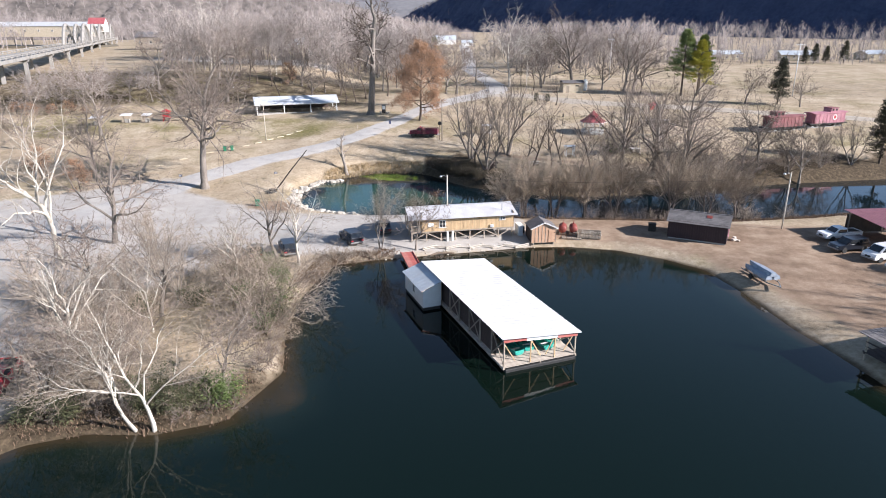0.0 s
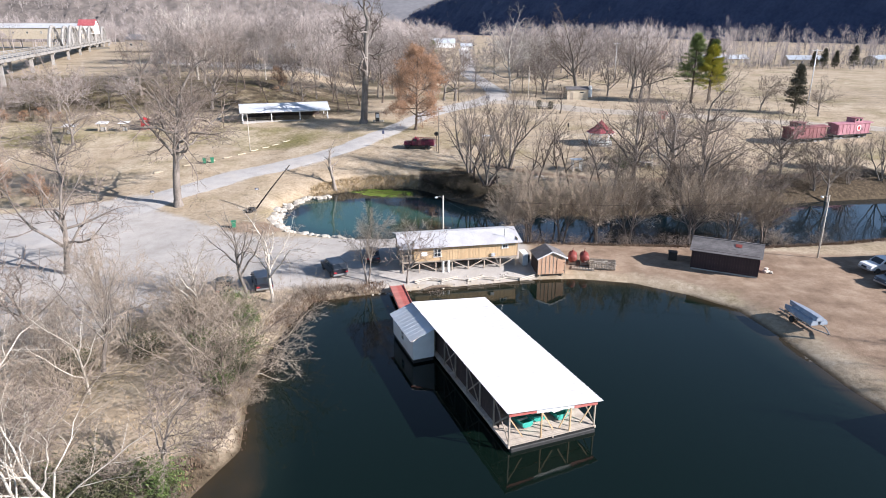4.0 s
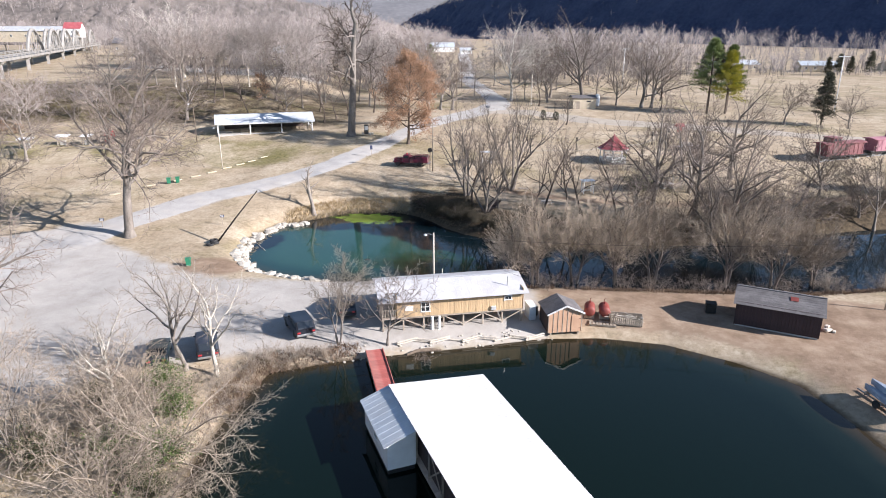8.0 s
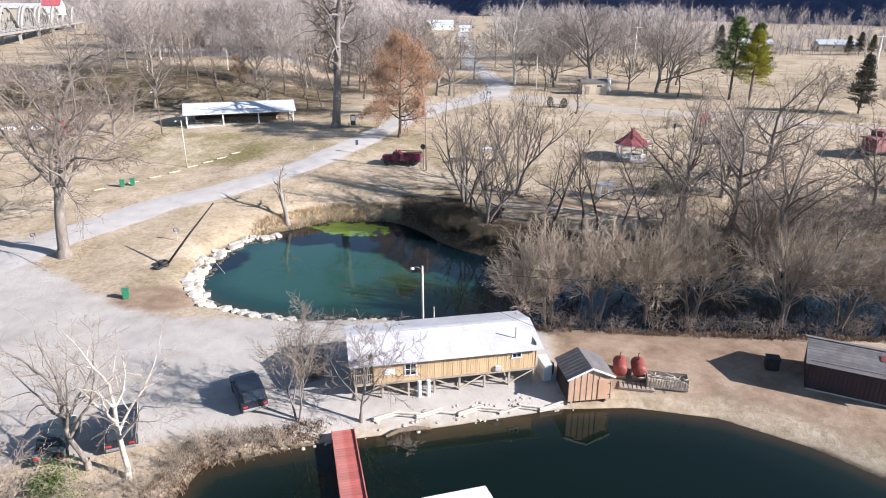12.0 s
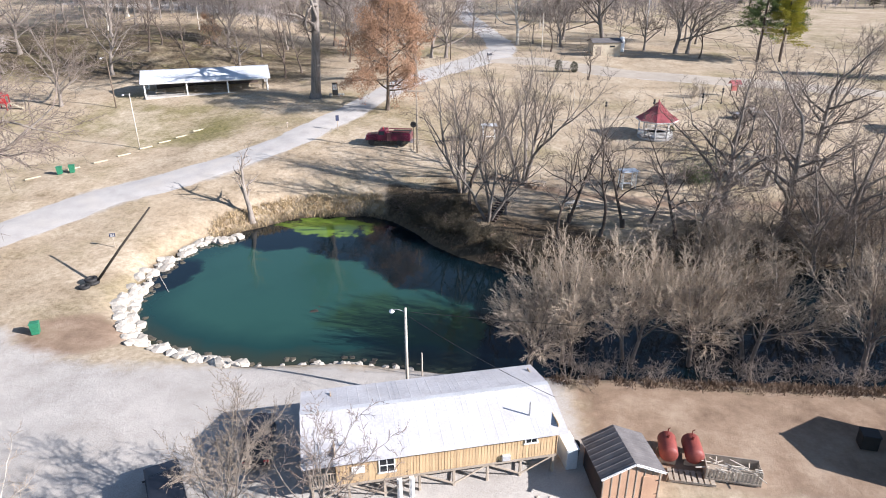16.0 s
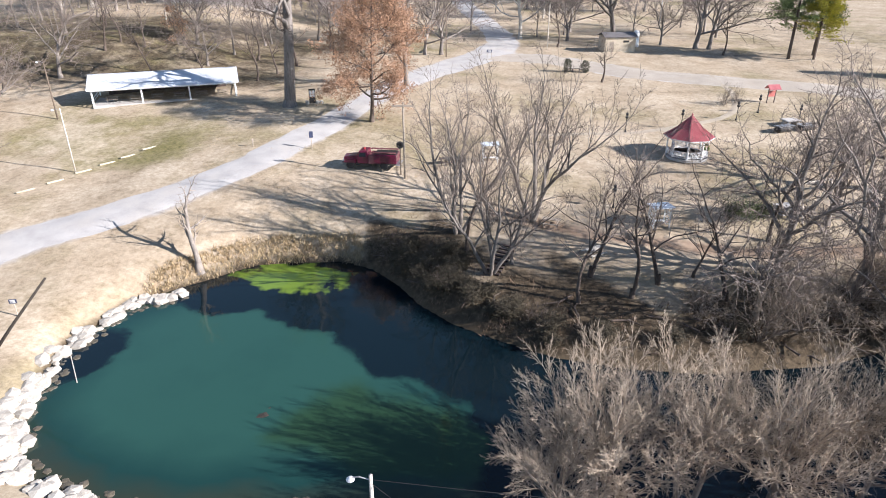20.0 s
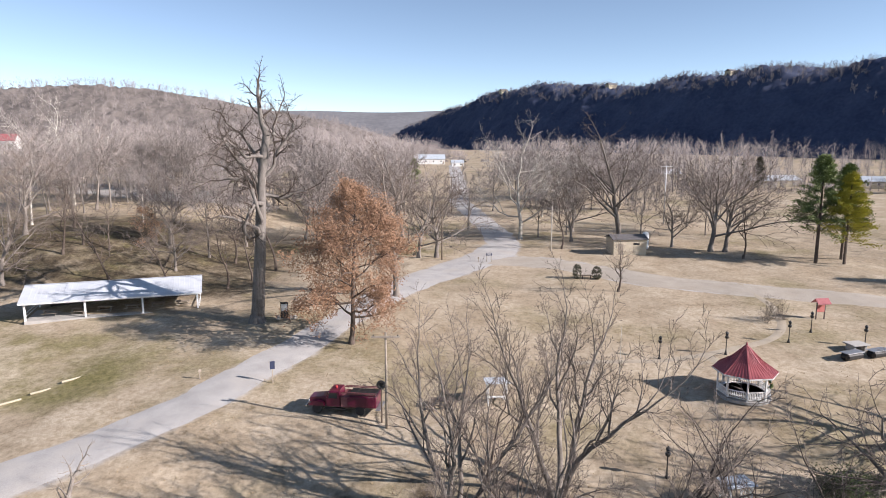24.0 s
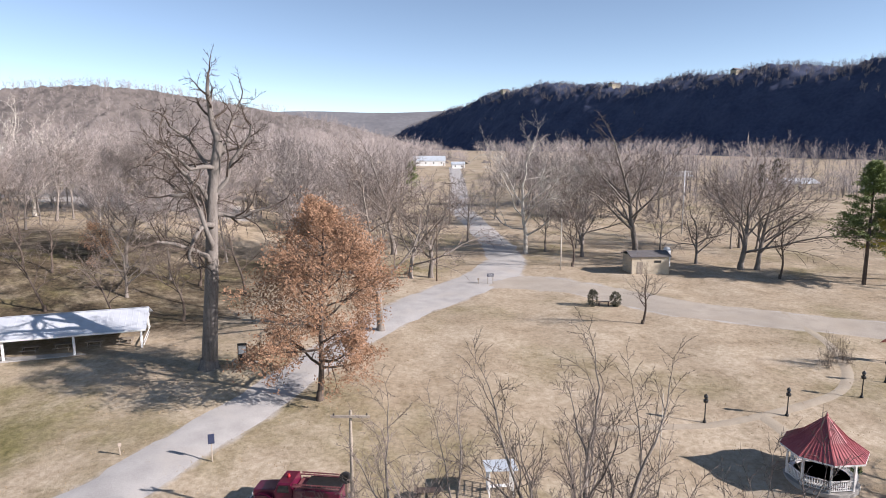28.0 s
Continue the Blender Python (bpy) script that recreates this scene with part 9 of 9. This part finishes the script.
_pale = [stone_mesh(i, M["stone"]) for i in range(7)]
_wet = [stone_mesh(20 + i, M["wet_stone"]) for i in range(4)]
_rim = thing("stone_edging", (0, 0, 0), 0, "pale limestone riprap round the spring pond", "stone edging", kind="structure")
_edge = [(-22.5, 73.4), (-26.2, 71), (-28.6, 64.5), (-27.9, 56.5), (-24.5, 51), (-19, 48.7), (-15, 47.7), (-6.7, 48.1), (-1.5, 47.0)]
_rng = random.Random(12)
for (_x0, _y0), (_x1, _y1) in zip(_edge, _edge[1:]):
    _len = math.hypot(_x1 - _x0, _y1 - _y0)
    _nx, _ny = -(_y1 - _y0) / _len, (_x1 - _x0) / _len
    _far = _x0 > -16
    for _i in range(int(_len * (1.6 if _far else 5.6))):
        _k = _rng.random()
        _off = _rng.uniform(-0.2, 0.5) if _far else _rng.uniform(-0.35, 1.05)
        _x, _y = _x0 + (_x1 - _x0) * _k - _nx * -_off * -1, _y0 + (_y1 - _y0) * _k - _ny * _off
        _s = _rng.uniform(0.45, 0.9) if _far else _rng.uniform(0.6, 1.55)
        _z = max(0.02, up_to(_x, _y))
        part("stone", _rng.choice(_pale), None, _rim, m=pose(_x, _y, _z + 0.06 * _s, _rng.uniform(-15, 15), _rng.uniform(-15, 15), _rng.uniform(0, 360)) @ Matrix.Diagonal((_s, _s, _s, 1)))
    for _i in range(int(_len * (1.2 if _far else 2.2))):
        _k = _rng.random()
        _off = _rng.uniform(-1.1, -0.3)
        _x, _y = _x0 + (_x1 - _x0) * _k - _nx * _off, _y0 + (_y1 - _y0) * _k - _ny * _off
        _s = _rng.uniform(0.3, 0.8)
        part("stone", _rng.choice(_wet), None, _rim, m=pose(_x, _y, -0.03, 0, 0, _rng.uniform(0, 360)) @ Matrix.Diagonal((_s, _s, _s * 0.8, 1)), label="dark wet stone")

# loose pale stones on the bank below the cabin
_heap = thing("bank_stones", (0, 0, 0), 0, "loose pale stones on the bank below the cabin", "stone edging", kind="structure")
_rng = random.Random(31)
_n = 0
while _n < 80:
    _x, _y = _rng.uniform(-13, 9.5), _rng.uniform(26.5, 34)
    _d = float(shore(POND, _x, _y))
    if not -0.25 < _d < 1.7 or abs(_x + 7.2) < 1.2:
        continue
    _s = _rng.uniform(0.15, 0.4)
    part("stone", _rng.choice(_pale), None, _heap, m=pose(_x, _y, max(0.0, up_to(_x, _y)) + 0.03 * _s, _rng.uniform(-15, 15), _rng.uniform(-15, 15), _rng.uniform(0, 360)) @ Matrix.Diagonal((_s, _s, _s, 1)))
    _n += 1

# fallen branches along the leafy bank
for _i in range(16):
    _x = -4 + 2.4 * _i + _rng.uniform(-0.8, 0.8)
    _y = 80 - 1.4 * (_x + 6) if _x < 2 else 68.6 - 0.28 * (_x - 2)
    _y += _rng.uniform(0.2, 3.0)
    _l = _rng.uniform(1.2, 3.2)
    solid("fallen_branch", Geo().tube([(-_l / 2, 0, 0.12), (0, 0.15 * _l, 0.2), (_l / 2, 0, 0.1)], [0.11, 0.08, 0.03], 6).tube([(0, 0.15 * _l, 0.2), (0.3 * _l, 0.4 * _l, 0.3)], [0.05, 0.02], 5), M["dark_bark"], "dark fallen branch on the leafy bank", "branch", "fallen branches", m=pose(_x, _y, up_to(_x, _y), 0, 0, _rng.uniform(0, 360)))

# sunken stone and stick in the spring pond
_sunk = stone_mesh(31, M["charred"])
for _x, _y, _s in ((-11.3, 56.5, 1.25), (-11.0, 57.3, 1.0), (-12.1, 56.1, 0.7)):
    _o = new("sunken_stone", _sunk)
    _o.matrix_basis = pose(_x, _y, -0.12) @ Matrix.Diagonal((_s * 1.1, _s * 0.9, _s * 0.55, 1))
    tagged(_o, "dark stone breaking the spring pond's surface", "stone", "stones in the spring pond")
solid("floating_pole", Geo().tube([(0, 0, 0.05), (5.2, 0, 0.02)], [0.045, 0.04], 6), M["pale_pole"], "thin pale pole floating in the spring pond", "pole", m=pose(-28.6, 64.6, 0.0, 0, 0, -57))

# timber steps down the stream bank
_st = thing("timber_steps", (6.4, 75.4, up_to(6.4, 75.4)), 66, "dark timber steps down the leafy bank", "steps")
for _i in range(9):
    _x = -2.4 + _i * 0.6
    _wx, _wy = (_st.matrix_basis @ Vector((_x, 0, 0))).xy
    part("tread", Geo().box((_x, 0, up_to(_wx, _wy) - up_to(6.4, 75.4) + 0.05), (0.3, 1.5, 0.18), cut=0.02), M["dark_wood"], _st)


# ---- grass, reeds and litter ----
def tufts(name, spots, mat, h0, h1, blades, seed, label, category="grass"):
    rng, g = random.Random(seed), Geo()
    spots = np.asarray(spots, float)
    spots = spots[land(spots[:, 0], spots[:, 1]) > 0.0]
    heights = land(spots[:, 0], spots[:, 1])
    for (x, y), z in zip(spots.tolist(), heights.tolist()):
        for _ in range(blades):
            p = (x + rng.gauss(0, 0.22), y + rng.gauss(0, 0.22), z - 0.03)
            h, w = rng.uniform(h0, h1), rng.uniform(0, 6.28)
            sx, sy = 0.035 * math.cos(w), 0.035 * math.sin(w)
            g.add([(p[0] - sx, p[1] - sy, p[2]), (p[0] + sx, p[1] + sy, p[2]), (p[0] + rng.gauss(0, 0.35) * h, p[1] + rng.gauss(0, 0.35) * h, p[2] + h * 0.9)], [(0, 1, 2)])
    return solid(name, g, mat, label, category, kind="stuff")


def along(seed, count, lo, hi, box, ok):
    """Places within lo to hi of the water's edge, inside a box of the plan."""
    rng = np.random.default_rng(seed)
    x, y = rng.uniform(box[0], box[1], 60000), rng.uniform(box[2], box[3], 60000)
    d = np.minimum(shore(POND, x, y), shore(SPRING, x, y))
    keep = (d >= lo) & (d <= hi) & ok(x, y)
    return np.stack([x[keep], y[keep]], 1)[:count]


tufts("bank_reeds", along(1, 900, -0.1, 2.4, (-26, -7, 70, 84), lambda x, y: y > 72), M["dry_grass"], 0.15, 0.7, 8, 1, "tan dead grass on the spring pond's bank", "reeds")
tufts("bank_litter", along(2, 700, -0.1, 7.0, (-4, 60, 58, 84), lambda x, y: y > 60), M["leaf_litter"], 0.08, 0.5, 7, 2, "brown dead weeds on the leafy bank", "weeds")
tufts("bank_weeds", along(3, 1500, -0.3, 1.9, (3, 60, 40, 52), lambda x, y: (y < 54) & ((x > 16) | (np.sin(3 * x) > 0))), M["leaf_litter"], 0.1, 0.5, 12, 3, "low brown dead weeds along the stream", "weeds")
tufts("bank_reeds", along(6, 420, -0.3, 2.2, (-20, -9, 20, 31), lambda x, y: x < -9), M["leaf_litter"], 0.15, 0.6, 9, 6, "brown dead reeds on the pond's shore", "reeds")
tufts("bank_grass", along(5, 800, -0.1, 2.5, (-40, -15, -16, 28), lambda x, y: x < -15), M["leaf_litter"], 0.1, 0.45, 7, 5, "tall brown dead grass on the peninsula's shore")
_rng = random.Random(21)
tufts("field_grass", [(_rng.uniform(-34, -18), _rng.uniform(-8, 26)) for _ in range(900)], M["dry_grass"], 0.08, 0.3, 6, 7, "dry grass tufts on the peninsula")
tufts("field_grass", [(_rng.uniform(-30, 60), _rng.uniform(80, 125)) for _ in range(2600)], M["dry_grass"], 0.05, 0.2, 5, 8, "short dry grass tufts in the field")
